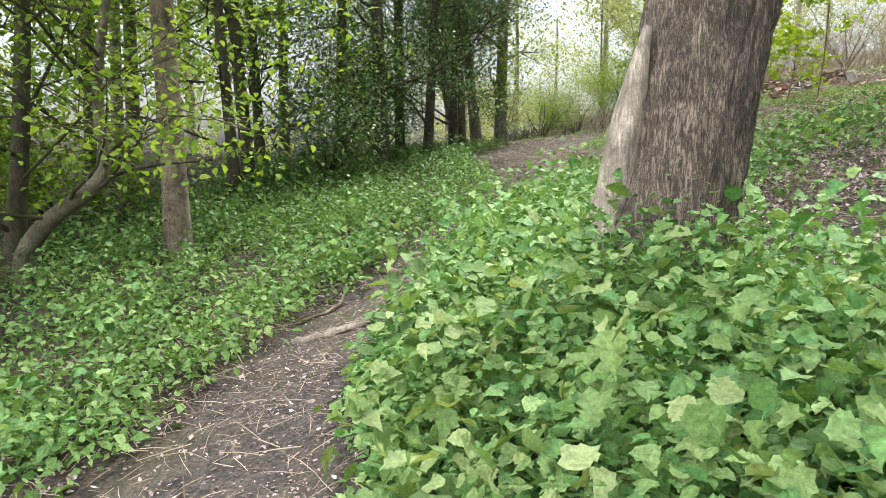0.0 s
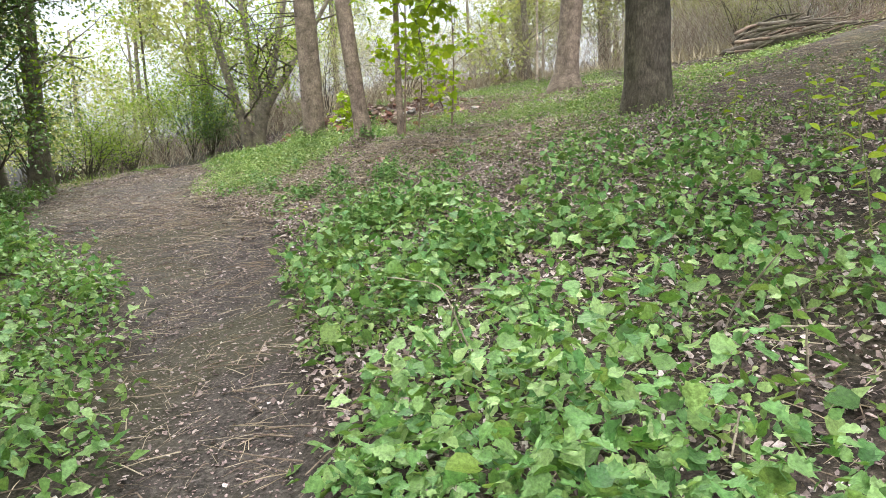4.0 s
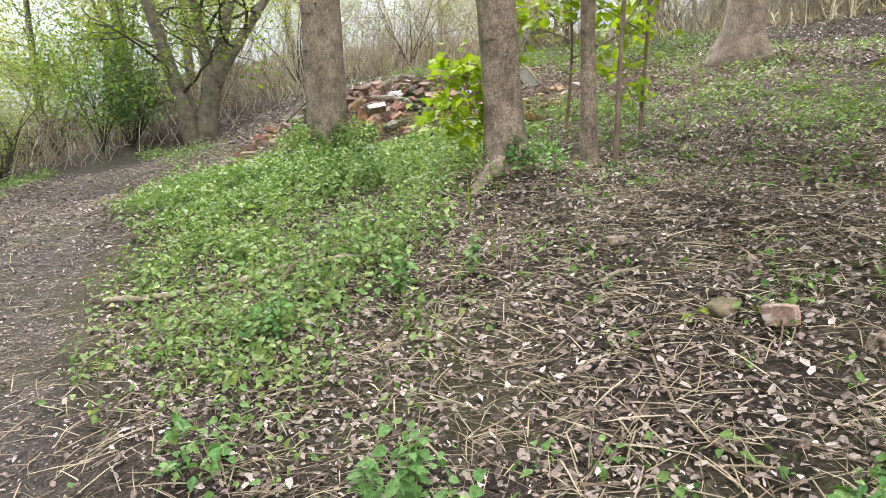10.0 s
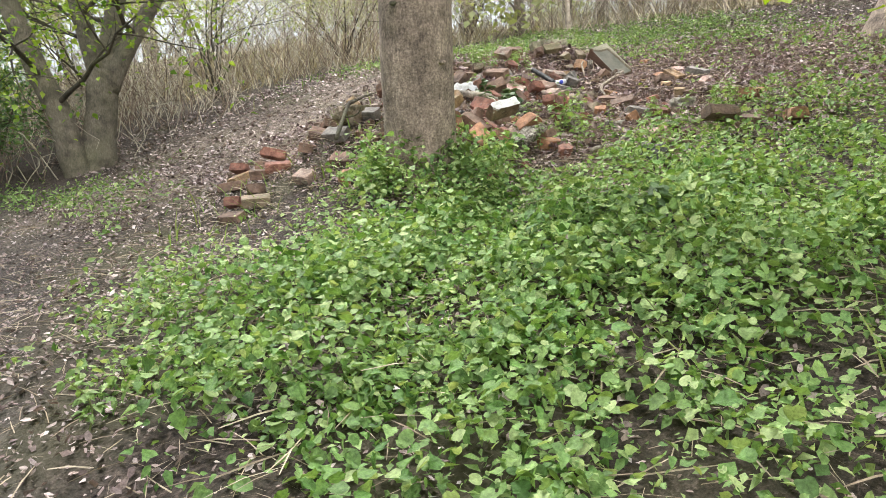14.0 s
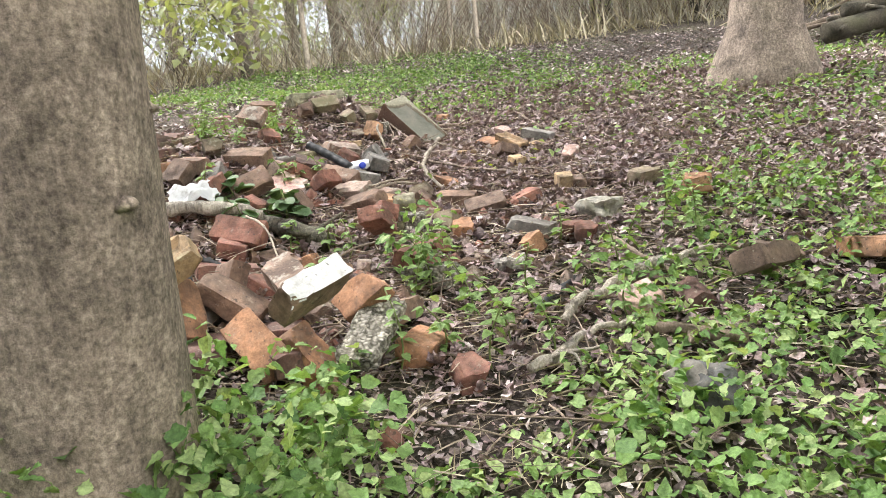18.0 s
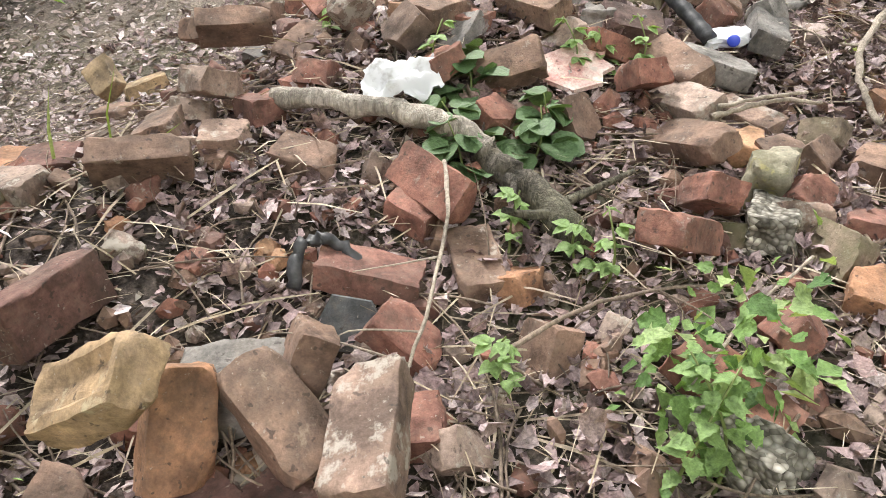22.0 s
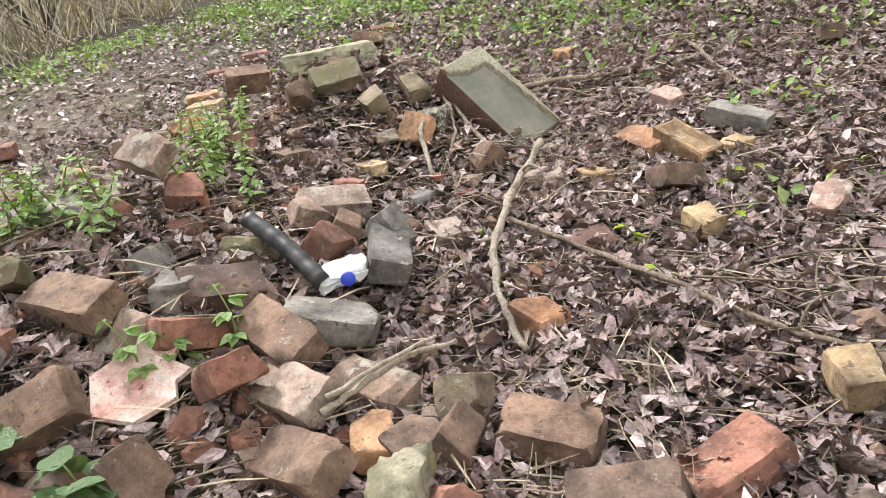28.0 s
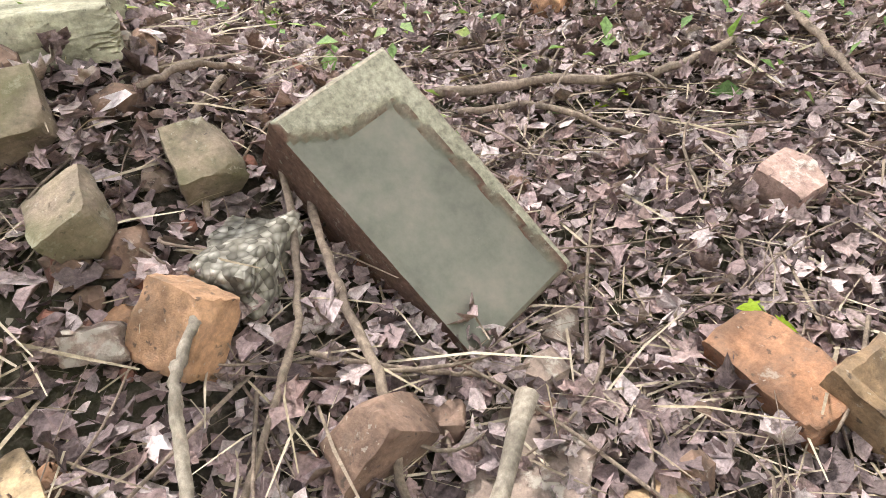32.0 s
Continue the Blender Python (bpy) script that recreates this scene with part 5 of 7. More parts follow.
# ---- rubble ----
def masonry_material(name, tones, crust=(0.5, 0.46, 0.4), crusted=0.3, moss=0.0, soot=0.45):
    """Fired clay or stone: pores, tone by piece, crusts of old mortar, moss and soot."""
    m, n, l, b = material(name)
    vec = object_vec(n)
    info = n.new("ShaderNodeObjectInfo")
    r = ramp(n, [(i / max(1, len(tones) - 1), c) for i, c in enumerate(tones)])
    l.new(info.outputs["Random"], r.inputs[0])
    shift = n.new("ShaderNodeVectorMath")
    shift.operation = "ADD"
    l.new(vec, shift.inputs[0])
    l.new(info.outputs["Location"], shift.inputs[1])
    v = shift.outputs[0]
    grain = noise_node(n, l, 160, 5, v, 0.7)
    blot = noise_node(n, l, 14, 8, v, 0.7)
    wide = noise_node(n, l, 7, 6, v, 0.65)
    hs = n.new("ShaderNodeHueSaturation")
    hs.inputs["Saturation"].default_value, hs.inputs["Value"].default_value = 0.88, 0.84
    l.new(r.outputs[0], hs.inputs["Color"])
    mottle = noise_node(n, l, 45, 6, v, 0.7)
    c = mixed(n, l, 0.2, hs.outputs[0], contrast(n, l, grain.outputs["Fac"], 0.3, 0.7), "OVERLAY")
    c = mixed(n, l, 0.32, c, contrast(n, l, mottle.outputs["Fac"], 0.33, 0.67), "OVERLAY")
    stain = noise_node(n, l, 11, 5, v, 0.6)
    c = mixed(n, l, 0.5, c, contrast(n, l, stain.outputs["Fac"], 0.35, 0.65), "OVERLAY")
    dirt = noise_node(n, l, 22, 7, v, 0.75)
    dr = ramp(n, [(0.5, (0, 0, 0)), (0.64, (0.42, 0.42, 0.42))])
    l.new(dirt.outputs["Fac"], dr.inputs[0])
    c = mixed(n, l, dr.outputs[0], c, (0.16, 0.125, 0.1))
    sr = ramp(n, [(0.48, (0, 0, 0)), (0.62, (soot, soot, soot))])
    l.new(wide.outputs["Fac"], sr.inputs[0])
    c = mixed(n, l, sr.outputs[0], c, (0.085, 0.066, 0.055))
    cr = ramp(n, [(0.66 - 0.3 * crusted, (0, 0, 0)), (0.72 - 0.3 * crusted, (1, 1, 1))])
    l.new(blot.outputs["Fac"], cr.inputs[0])
    fac = n.new("ShaderNodeMath")
    fac.operation = "MULTIPLY"
    fac.inputs[1].default_value = min(0.9, 0.35 + crusted)
    l.new(cr.outputs[0], fac.inputs[0])
    c = mixed(n, l, fac.outputs[0], c, crust)
    bits = noise_node(n, l, 85, 4, v, 0.6)
    br = ramp(n, [(0.66, (0, 0, 0)), (0.7, (0.45, 0.45, 0.45))])
    l.new(bits.outputs["Fac"], br.inputs[0])
    c = mixed(n, l, br.outputs[0], c, (0.47, 0.42, 0.36))
    pits = noise_node(n, l, 60, 3, v, 0.5)
    pr = ramp(n, [(0.3, (0.7, 0.7, 0.7)), (0.36, (0, 0, 0))])
    l.new(pits.outputs["Fac"], pr.inputs[0])
    c = mixed(n, l, pr.outputs[0], c, (0.05, 0.04, 0.035))
    if moss:
        nz = n.new("ShaderNodeSeparateXYZ")
        geo = n.new("ShaderNodeNewGeometry")
        l.new(geo.outputs["Normal"], nz.inputs[0])
        mr = ramp(n, [(0.42, (0, 0, 0)), (0.62, (moss, moss, moss))])
        l.new(wide.outputs["Fac"], mr.inputs[0])
        c = mixed(n, l, mr.outputs[0], c, (0.13, 0.13, 0.05))
    l.new(c, b.inputs["Base Color"])
    b.inputs["Roughness"].default_value = 0.9
    add = n.new("ShaderNodeMath")
    l.new(grain.outputs["Fac"], add.inputs[0])
    l.new(mottle.outputs["Fac"], add.inputs[1])
    bump(n, l, add.outputs[0], b, 0.5, 0.004)
    return m


BRICKS = {
    "red": (masonry_material("red_brick", [(0.27, 0.1, 0.065), (0.33, 0.13, 0.085), (0.23, 0.095, 0.07)], crusted=0.1), "weathered red brick lying in the rubble"),
    "orange": (masonry_material("orange_brick", [(0.43, 0.2, 0.085), (0.4, 0.175, 0.075), (0.47, 0.25, 0.12)], crusted=0.08), "bright orange brick in the rubble"),
    "brown": (masonry_material("brown_brick", [(0.22, 0.13, 0.09), (0.26, 0.15, 0.1), (0.19, 0.12, 0.09)], crusted=0.15), "dirty brown brick in the rubble"),
    "dark": (masonry_material("dark_brick", [(0.15, 0.075, 0.06), (0.19, 0.085, 0.065), (0.13, 0.075, 0.065)], crusted=0.1), "dark red sooty brick in the rubble"),
    "buff": (masonry_material("buff_brick", [(0.42, 0.27, 0.13), (0.46, 0.32, 0.17), (0.38, 0.23, 0.11)], crusted=0.25, crust=(0.5, 0.43, 0.28)), "yellow-buff brick in the rubble"),
    "mortar": (masonry_material("mortared_brick", [(0.3, 0.19, 0.14), (0.34, 0.24, 0.19), (0.3, 0.22, 0.18)], crusted=0.42, crust=(0.42, 0.38, 0.33)), "brick caked with pale old mortar"),
    "brownmortar": (masonry_material("flaking_brick", [(0.25, 0.15, 0.1)], crusted=0.3, crust=(0.36, 0.29, 0.22)), "flaking brown brick with mortar crust"),
    "grey": (masonry_material("grey_brick", [(0.2, 0.185, 0.17), (0.26, 0.24, 0.22), (0.17, 0.16, 0.15)], crusted=0.15), "grey weathered block in the rubble"),
    "mossy": (masonry_material("mossy_brick", [(0.25, 0.19, 0.13), (0.29, 0.21, 0.15)], crusted=0.3, moss=0.6), "moss-stained brown brick in the rubble"),
    "white": (masonry_material("white_painted_brick", [(0.92, 0.92, 0.93)], crusted=0.04, soot=0.06, crust=(0.3, 0.25, 0.22)), "brick with one face painted white"),
    "pink": (masonry_material("pink_brick", [(0.52, 0.3, 0.24), (0.5, 0.33, 0.28)], crusted=0.4, crust=(0.62, 0.55, 0.5)), "pink brick with white paint remains"),
    "pinkgrey": (masonry_material("pink_stone", [(0.36, 0.27, 0.24)], crusted=0.3), "pinkish grey broken stone"),
}
CONCRETE = masonry_material("old_concrete", [(0.32, 0.3, 0.26), (0.38, 0.36, 0.31)], crusted=0.5, crust=(0.46, 0.43, 0.37), moss=0.3)


def pebbly_material(name, light):
    """Weathered concrete with its gravel showing."""
    m, n, l, b = material(name)
    vec = object_vec(n)
    v = n.new("ShaderNodeTexVoronoi")
    v.inputs["Scale"].default_value = 75
    l.new(vec, v.inputs["Vector"])
    bw = n.new("ShaderNodeRGBToBW")
    l.new(v.outputs["Color"], bw.inputs[0])
    r = ramp(n, [(0.1, (0.12 * light, 0.11 * light, 0.09 * light)), (0.5, (0.3 * light, 0.28 * light, 0.24 * light)), (0.9, (0.55 * light, 0.52 * light, 0.46 * light))])
    l.new(bw.outputs[0], r.inputs[0])
    edge = ramp(n, [(0.25, (1, 1, 1)), (0.7, (0.35, 0.33, 0.3))])
    l.new(v.outputs["Distance"], edge.inputs[0])
    c = mixed(n, l, 0.8, r.outputs[0], edge.outputs[0], "MULTIPLY")
    big = noise_node(n, l, 9, 5, vec)
    c = mixed(n, l, 0.5, c, contrast(n, l, big.outputs["Fac"]), "OVERLAY")
    l.new(c, b.inputs["Base Color"])
    b.inputs["Roughness"].default_value = 0.95
    inv = n.new("ShaderNodeMath")
    inv.operation = "SUBTRACT"
    inv.inputs[0].default_value = 1.0
    l.new(v.outputs["Distance"], inv.inputs[1])
    bump(n, l, inv.outputs[0], b, 1.0, 0.008)
    return m


PEBBLY = pebbly_material("pebbly_concrete", 1.0)
LICHEN = masonry_material("lichened_concrete", [(0.4, 0.36, 0.26)], crusted=0.4, crust=(0.45, 0.38, 0.16), moss=0.5)
PALE_STONE = masonry_material("pale_stone", [(0.38, 0.36, 0.25)], crusted=0.2, crust=(0.4, 0.39, 0.3), moss=0.3, soot=0.1)
SLATE = masonry_material("slate", [(0.09, 0.095, 0.1), (0.13, 0.13, 0.13)], crusted=0.05, soot=0.1)


def block_mesh(name, L, W, T, mat, seed, chips=3, frog=False, broken=False, cuts=8, rough=0.0028, radius=0.0032):
    """A worn block: rounded arrises, knocked-off corners, a broken end, a frog."""
    g = np.random.default_rng(seed)
    bm = bmesh.new()
    bmesh.ops.create_cube(bm, size=2)
    bmesh.ops.subdivide_edges(bm, edges=bm.edges[:], cuts=cuts, use_grid_fill=True)
    h = np.array([L, W, T]) / 2
    P = np.array([v.co[:] for v in bm.verts])
    P = np.sign(P) * (1 - (1 - np.abs(P)) ** 1.35)
    P = P * h
    inner = h - radius
    q = np.clip(P, -inner, inner)
    d = P - q
    n = np.linalg.norm(d, axis=1)[:, None]
    P = np.where(n > 1e-9, q + d / np.maximum(n, 1e-9) * radius, P)
    if frog:
        top = (P[:, 2] > h[2] - radius * 1.2) & (np.abs(P[:, 0]) < h[0] * 0.72) & (np.abs(P[:, 1]) < h[1] * 0.55)
        P[top, 2] -= 0.014
    for _ in range(chips):
        c = g.choice([-1, 1], 3) * h
        d = np.sign(c) * g.uniform(0.3, 1.0, 3)
        d /= np.linalg.norm(d)
        off = d @ c - g.uniform(0.005, 0.022)
        over = np.maximum(P @ d - off, 0)
        P -= over[:, None] * d
    if broken:
        for _ in range(3):
            d = np.array([1, g.normal(0, 0.35), g.normal(0, 0.45)])
            d /= np.linalg.norm(d)
            off = h[0] * g.uniform(0.75, 0.95)
            P -= np.maximum(P @ d - off, 0)[:, None] * d
    P += (vnoise(P[:, 0] * 9 + seed, P[:, 1] * 9 + P[:, 2] * 7, 0.25, seed)[:, None] - 0.5) * 2 * rough * np.sign(P)
    P += g.normal(0, rough * 0.35, P.shape)
    for v, p in zip(bm.verts, P):
        v.co = p
    me = bpy.data.meshes.new(name)
    bm.to_mesh(me)
    bm.free()
    me.shade_smooth()
    me.set_sharp_from_angle(angle=radians(38))
    me.materials.append(mat)
    return me


brick_meshes = {}


def brick_of(m, key, tone, frog):
    """A brick of one of a few moulds, set by its matrix; the length picks a whole, three-quarter or half brick."""
    size, kind = key
    mat, label = BRICKS[tone]
    key = (tone, size, kind, frog)
    if key not in brick_meshes:
        brick_meshes[key] = block_mesh("brick", size, 0.104, 0.068, mat, hash_of(tone) + int(size * 1000) + kind * 17, 4 + kind, frog, size < 0.19)
        if tone == "white":
            me = brick_meshes[key]
            me.materials.append(BRICKS["brownmortar"][0])
            for p in me.polygons:
                p.material_index = 0 if p.normal.y < -0.6 else 1
    ob = new("brick", brick_meshes[key])
    ob.matrix_world = m
    half = size < 0.15 and "brick" in label
    return tagged(ob, label.replace("brick", "half brick") if half else label, "brick", "rubble bricks")


def mould(x, y, length):
    return min((0.216, 0.19, 0.16, 0.125, 0.095), key=lambda s: abs(s - length)), int(abs(x * 977 + y * 389) * 10) % 3


def brick(x, y, up, yaw, pitch, roll, length, tone, frog=False):
    """A brick whose middle is up over the soil."""
    return brick_of(pose(x, y, max(up, 0.012) + float(soil_z(x, y)), 0, 0, yaw) @ pose(0, 0, 0, roll, pitch, 0), mould(x, y, length * 0.92), tone, frog)


def laid(x, y, z, rx, ry, rz, length, tone, frog=False):
    """A brick by the height and turn of its middle."""
    return brick_of(pose(x, y, z, rx, ry, rz), mould(x, y, length), tone, frog)


def hash_of(text):
    return sum(ord(c) * (i + 3) for i, c in enumerate(text))


brick(4.617, 15.135, 0.054, -19, -0, 7, 0.200, "grey")
brick(4.127, 14.997, 0.033, -63, -2, 10, 0.243, "brown")
brick(3.597, 14.249, 0.043, 2, -12, -2, 0.196, "buff")
brick(2.983, 12.360, 0.060, -56, 4, 22, 0.122, "grey")
brick(3.113, 12.563, 0.037, -49, -5, 8, 0.186, "mortar")
brick(3.435, 14.089, 0.016, -55, -9, 9, 0.250, "brown")
brick(3.096, 11.808, 0.013, -37, 8, 25, 0.110, "brown")
brick(4.180, 10.642, 0.023, -58, 0, 11, 0.150, "dark")
brick(5.303, 10.603, 0.063, -77, 3, 9, 0.146, "orange")
brick(5.439, 10.869, 0.063, -35, -3, 9, 0.177, "mossy")
brick(5.305, 11.173, 0.043, -72, 4, 9, 0.110, "brown")
brick(4.595, 10.942, 0.033, -69, 3, 11, 0.118, "red")
brick(5.459, 12.298, 0.024, -33, 5, 14, 0.146, "pinkgrey")
brick(6.432, 11.794, 0.013, -116, 8, 4, 0.110, "buff")
brick(5.957, 12.257, 0.014, -79, 11, 6, 0.146, "mortar")
brick(6.322, 14.750, 0.033, -61, -1, 10, 0.250, "buff")
brick(6.832, 15.276, 0.020, -30, -0, 10, 0.200, "red")
brick(5.636, 11.940, 0.013, -36, 1, 10, 0.149, "dark")
brick(5.831, 11.691, 0.043, -36, -1, 8, 0.110, "buff")
brick(4.845, 12.050, 0.035, -82, 10, 6, 0.216, "mortar")
brick(5.162, 13.343, 0.088, -28, -0, -4, 0.200, "mortar")
brick(4.707, 13.062, 0.019, -21, -0, 8, 0.200, "grey")
brick(5.278, 11.228, 0.063, -53, 1, 10, 0.110, "buff")
brick(7.887, 14.700, 0.036, -47, -0, 11, 0.200, "red")
brick(7.229, 15.406, 0.018, -37, -0, 11, 0.200, "red")
brick(6.401, 14.883, 0.039, -33, -0, 9, 0.200, "orange")
brick(4.639, 10.997, 0.033, -119, 10, 4, 0.110, "red")
brick(4.735, 11.945, 0.040, -45, 12, 14, 0.090, "orange")
brick(4.765, 11.870, 0.040, -100, 25, 8, 0.105, "brown")
brick(2.376, 12.766, 0.065, -28, -0, 9, 0.200, "red")
brick(2.342, 13.407, 0.062, 34, -10, -11, 0.250, "buff")
brick(2.335, 12.960, 0.051, -26, -0, 5, 0.200, "brown")
brick(1.861, 12.488, 0.023, -71, -2, 16, 0.204, "brown")
brick(2.663, 12.373, 0.077, -72, 1, 31, 0.215, "grey")
brick(5.414, 15.490, 0.057, -37, -0, 10, 0.200, "red")
brick(2.028, 12.457, 0.042, -25, -0, 12, 0.200, "mossy")
brick(4.484, 10.238, 0.033, -92, 5, 9, 0.169, "brown")
brick(2.556, 12.155, 0.021, -68, 6, 31, 0.162, "brown")
brick(2.322, 12.267, 0.041, -78, 4, 28, 0.189, "mortar")
# bricks of the stack and the near heap
laid(3.254, 11.271, 0.530, -44, -9, -7, 0.233, "white")
laid(3.191, 11.715, 0.603, 32, -30, -46, 0.202, "buff", True)
laid(3.278, 11.778, 0.451, -40, 58, -125, 0.188, "orange")
laid(3.422, 11.728, 0.447, 10, 36, -69, 0.205, "brownmortar")
laid(3.508, 11.567, 0.494, 16, 14, -122, 0.214, "mortar")
laid(3.549, 11.326, 0.432, 38, -34, -53, 0.147, "orange")
laid(3.280, 11.509, 0.358, 36, 29, -107, 0.231, "orange")
laid(3.339, 11.382, 0.309, 2, 52, -83, 0.192, "orange")
laid(3.730, 11.320, 0.330, -12, 8, 12, 0.216, "brownmortar")
laid(3.138, 12.114, 0.545, 79, 0, 43, 0.222, "dark")
laid(3.715, 12.033, 0.464, 3, 14, -35, 0.205, "red")
laid(3.499, 11.805, 0.481, 5, -67, -22, 0.173, "brown")
laid(3.938, 12.154, 0.578, 51, 13, -77, 0.226, "red")
laid(3.894, 12.148, 0.521, 8, 16, -61, 0.116, "red")
laid(3.942, 11.979, 0.446, 3, 9, -111, 0.231, "brown")
laid(3.714, 11.866, 0.398, 7, 38, -50, 0.143, "red")
laid(3.932, 11.709, 0.375, 30, 60, -151, 0.122, "brown")
laid(3.992, 11.865, 0.432, -12, -16, -58, 0.090, "orange")
laid(4.249, 11.703, 0.557, 8, -25, -166, 0.189, "red")
laid(4.207, 12.310, 0.649, 4, 39, -67, 0.098, "red")
laid(4.336, 12.432, 0.736, 45, -19, -36, 0.198, "brown")
laid(4.146, 12.488, 0.754, 17, -18, -76, 0.132, "red")
laid(4.270, 12.707, 0.856, 10, -2, 27, 0.216, "brown")
laid(4.140, 12.668, 0.824, -21, 44, 165, 0.133, "brown")
laid(4.053, 12.858, 0.865, -127, 42, 159, 0.124, "mortar")
laid(4.056, 13.032, 0.857, 40, 19, -85, 0.128, "red")
laid(4.051, 13.561, 0.898, 31, -16, -4, 0.145, "mortar")
laid(4.188, 13.491, 0.936, 21, -17, 6, 0.165, "mortar")
laid(3.899, 13.390, 0.794, -12, -10, -45, 0.220, "brown")
laid(3.707, 13.105, 0.805, -26, -6, -61, 0.140, "brown")
laid(4.540, 12.610, 0.860, 20, 6, -77, 0.218, "brownmortar")
laid(4.490, 12.786, 0.924, -27, -3, -36, 0.107, "mossy")
laid(4.580, 12.530, 0.770, 43, -5, -86, 0.180, "mortar")
laid(4.360, 12.666, 0.813, 3, 1, -75, 0.114, "red")
laid(4.816, 12.483, 0.785, 30, 13, -23, 0.200, "dark")
laid(4.800, 12.270, 0.705, 25, 14, -96, 0.210, "brown")
laid(4.641, 12.232, 0.709, -25, 5, -4, 0.137, "red")
laid(4.914, 12.228, 0.690, 4, 15, -54, 0.218, "grey")
laid(5.278, 12.352, 0.768, 100, 59, -80, 0.111, "grey")
laid(4.715, 12.150, 0.635, 24, 0, -93, 0.205, "mortar")
laid(4.600, 12.000, 0.590, 24, -12, -95, 0.210, "brown")
laid(4.460, 11.804, 0.552, -27, -30, -99, 0.140, "red")
laid(4.664, 11.708, 0.527, 26, 42, -61, 0.090, "red")
laid(4.577, 11.566, 0.475, 59, -8, -111, 0.165, "mossy")
laid(4.506, 11.443, 0.462, 17, 7, -62, 0.090, "orange")
laid(4.848, 11.486, 0.511, 25, -10, -66, 0.192, "brown")
laid(5.011, 11.370, 0.504, -5, -16, -31, 0.193, "red")
laid(4.624, 11.187, 0.437, 0, 12, -91, 0.180, "grey")
laid(4.462, 11.120, 0.404, -12, -29, -39, 0.090, "orange")
laid(4.113, 11.435, 0.402, 2, 25, -74, 0.209, "red")
laid(4.315, 11.469, 0.435, -17, -34, -18, 0.090, "red")
laid(5.440, 11.985, 0.592, 12, 6, -31, 0.187, "buff", True)
laid(5.243, 11.883, 0.590, -6, 17, -98, 0.112, "orange")
laid(4.930, 11.675, 0.540, 9, 5, -80, 0.195, "brown")
laid(4.820, 11.805, 0.556, 3, 42, -73, 0.090, "brown")
laid(3.367, 12.452, 0.658, -56, 3, -13, 0.215, "brown")
laid(3.537, 12.729, 0.669, -8, -41, -108, 0.109, "mortar")
laid(3.689, 12.983, 0.654, -10, 10, -75, 0.121, "pink")
laid(3.697, 12.636, 0.677, -4, -5, -78, 0.123, "red")
laid(3.383, 13.201, 0.692, 43, -32, -7, 0.101, "buff")
laid(5.297, 12.593, 0.834, 23, 11, -29, 0.203, "mortar")
laid(5.195, 12.581, 0.841, 13, 28, -25, 0.090, "mortar")
laid(5.240, 12.476, 0.785, 4, 34, -48, 0.093, "brown")
laid(5.189, 12.281, 0.751, -21, 10, -138, 0.217, "grey")
laid(5.124, 12.444, 0.785, 89, 48, -82, 0.090, "red")
laid(6.330, 12.080, 0.745, 17, 9, -117, 0.198, "orange")
laid(6.312, 11.916, 0.744, 7, 22, -110, 0.206, "buff", True)
laid(6.062, 11.857, 0.698, -24, 16, -32, 0.160, "brown")
laid(6.814, 12.174, 0.808, 20, -4, -19, 0.112, "pink")
laid(5.846, 12.707, 0.925, -17, 58, 171, 0.114, "orange")
laid(5.900, 12.460, 0.798, -109, 45, 146, 0.139, "brown")
laid(5.697, 13.114, 1.107, -39, -1, -34, 0.105, "brown")
laid(5.850, 13.066, 1.141, 40, -4, -29, 0.191, "mossy")
laid(5.853, 12.888, 1.041, 13, -25, -28, 0.090, "mossy")
laid(6.044, 12.853, 1.052, 35, -4, -28, 0.090, "mossy")
laid(5.859, 13.639, 1.174, -57, 4, -32, 0.199, "brown")
laid(5.417, 12.638, 0.839, -2, 13, -34, 0.090, "red")
laid(4.144, 10.261, 0.401, -26, 7, -27, 0.217, "brown")
laid(4.494, 9.964, 0.355, -5, -9, -142, 0.217, "orange")
laid(3.994, 10.594, 0.305, 21, -17, -54, 0.110, "pink")
laid(4.102, 10.466, 0.296, 16, -26, -56, 0.090, "dark")
laid(3.551, 10.401, 0.216, 41, -25, -67, 0.096, "grey")
laid(5.126, 10.577, 0.506, -22, -4, -55, 0.138, "orange")
laid(3.207, 13.263, 0.438, -1, -9, -54, 0.216, "grey")
laid(2.422, 11.914, 0.173, 18, -2, -26, 0.090, "orange")
laid(3.574, 12.529, 0.644, 13, 3, -20, 0.114, "mortar")
laid(3.586, 12.702, 0.751, 2, -22, -144, 0.156, "mortar")
laid(3.694, 13.171, 0.799, -23, -3, -48, 0.133, "brown")
laid(3.755, 13.035, 0.826, -48, 1, -16, 0.234, "brown")
laid(3.892, 12.726, 0.724, 2, -23, -143, 0.110, "red")
laid(4.393, 12.213, 0.626, -1, 56, -79, 0.110, "brown")
laid(4.492, 11.724, 0.463, -17, -20, -96, 0.090, "mossy")
laid(4.603, 11.694, 0.499, -7, -27, -115, 0.120, "mortar")
laid(4.710, 11.593, 0.487, -2, 5, -55, 0.090, "red")
laid(3.643, 11.673, 0.362, 14, -2, -28, 0.090, "red")
laid(3.682, 11.606, 0.341, -46, -34, -51, 0.090, "mortar")
laid(4.690, 12.420, 0.740, -7, 24, -1, 0.218, "red")
laid(4.876, 12.443, 0.742, -8, 48, -59, 0.090, "brown")
laid(4.766, 12.691, 0.845, -11, -32, -67, 0.090, "grey")
laid(4.987, 12.595, 0.811, 0, -20, -169, 0.116, "mossy")
laid(5.015, 12.863, 0.951, 30, 14, -29, 0.129, "red")
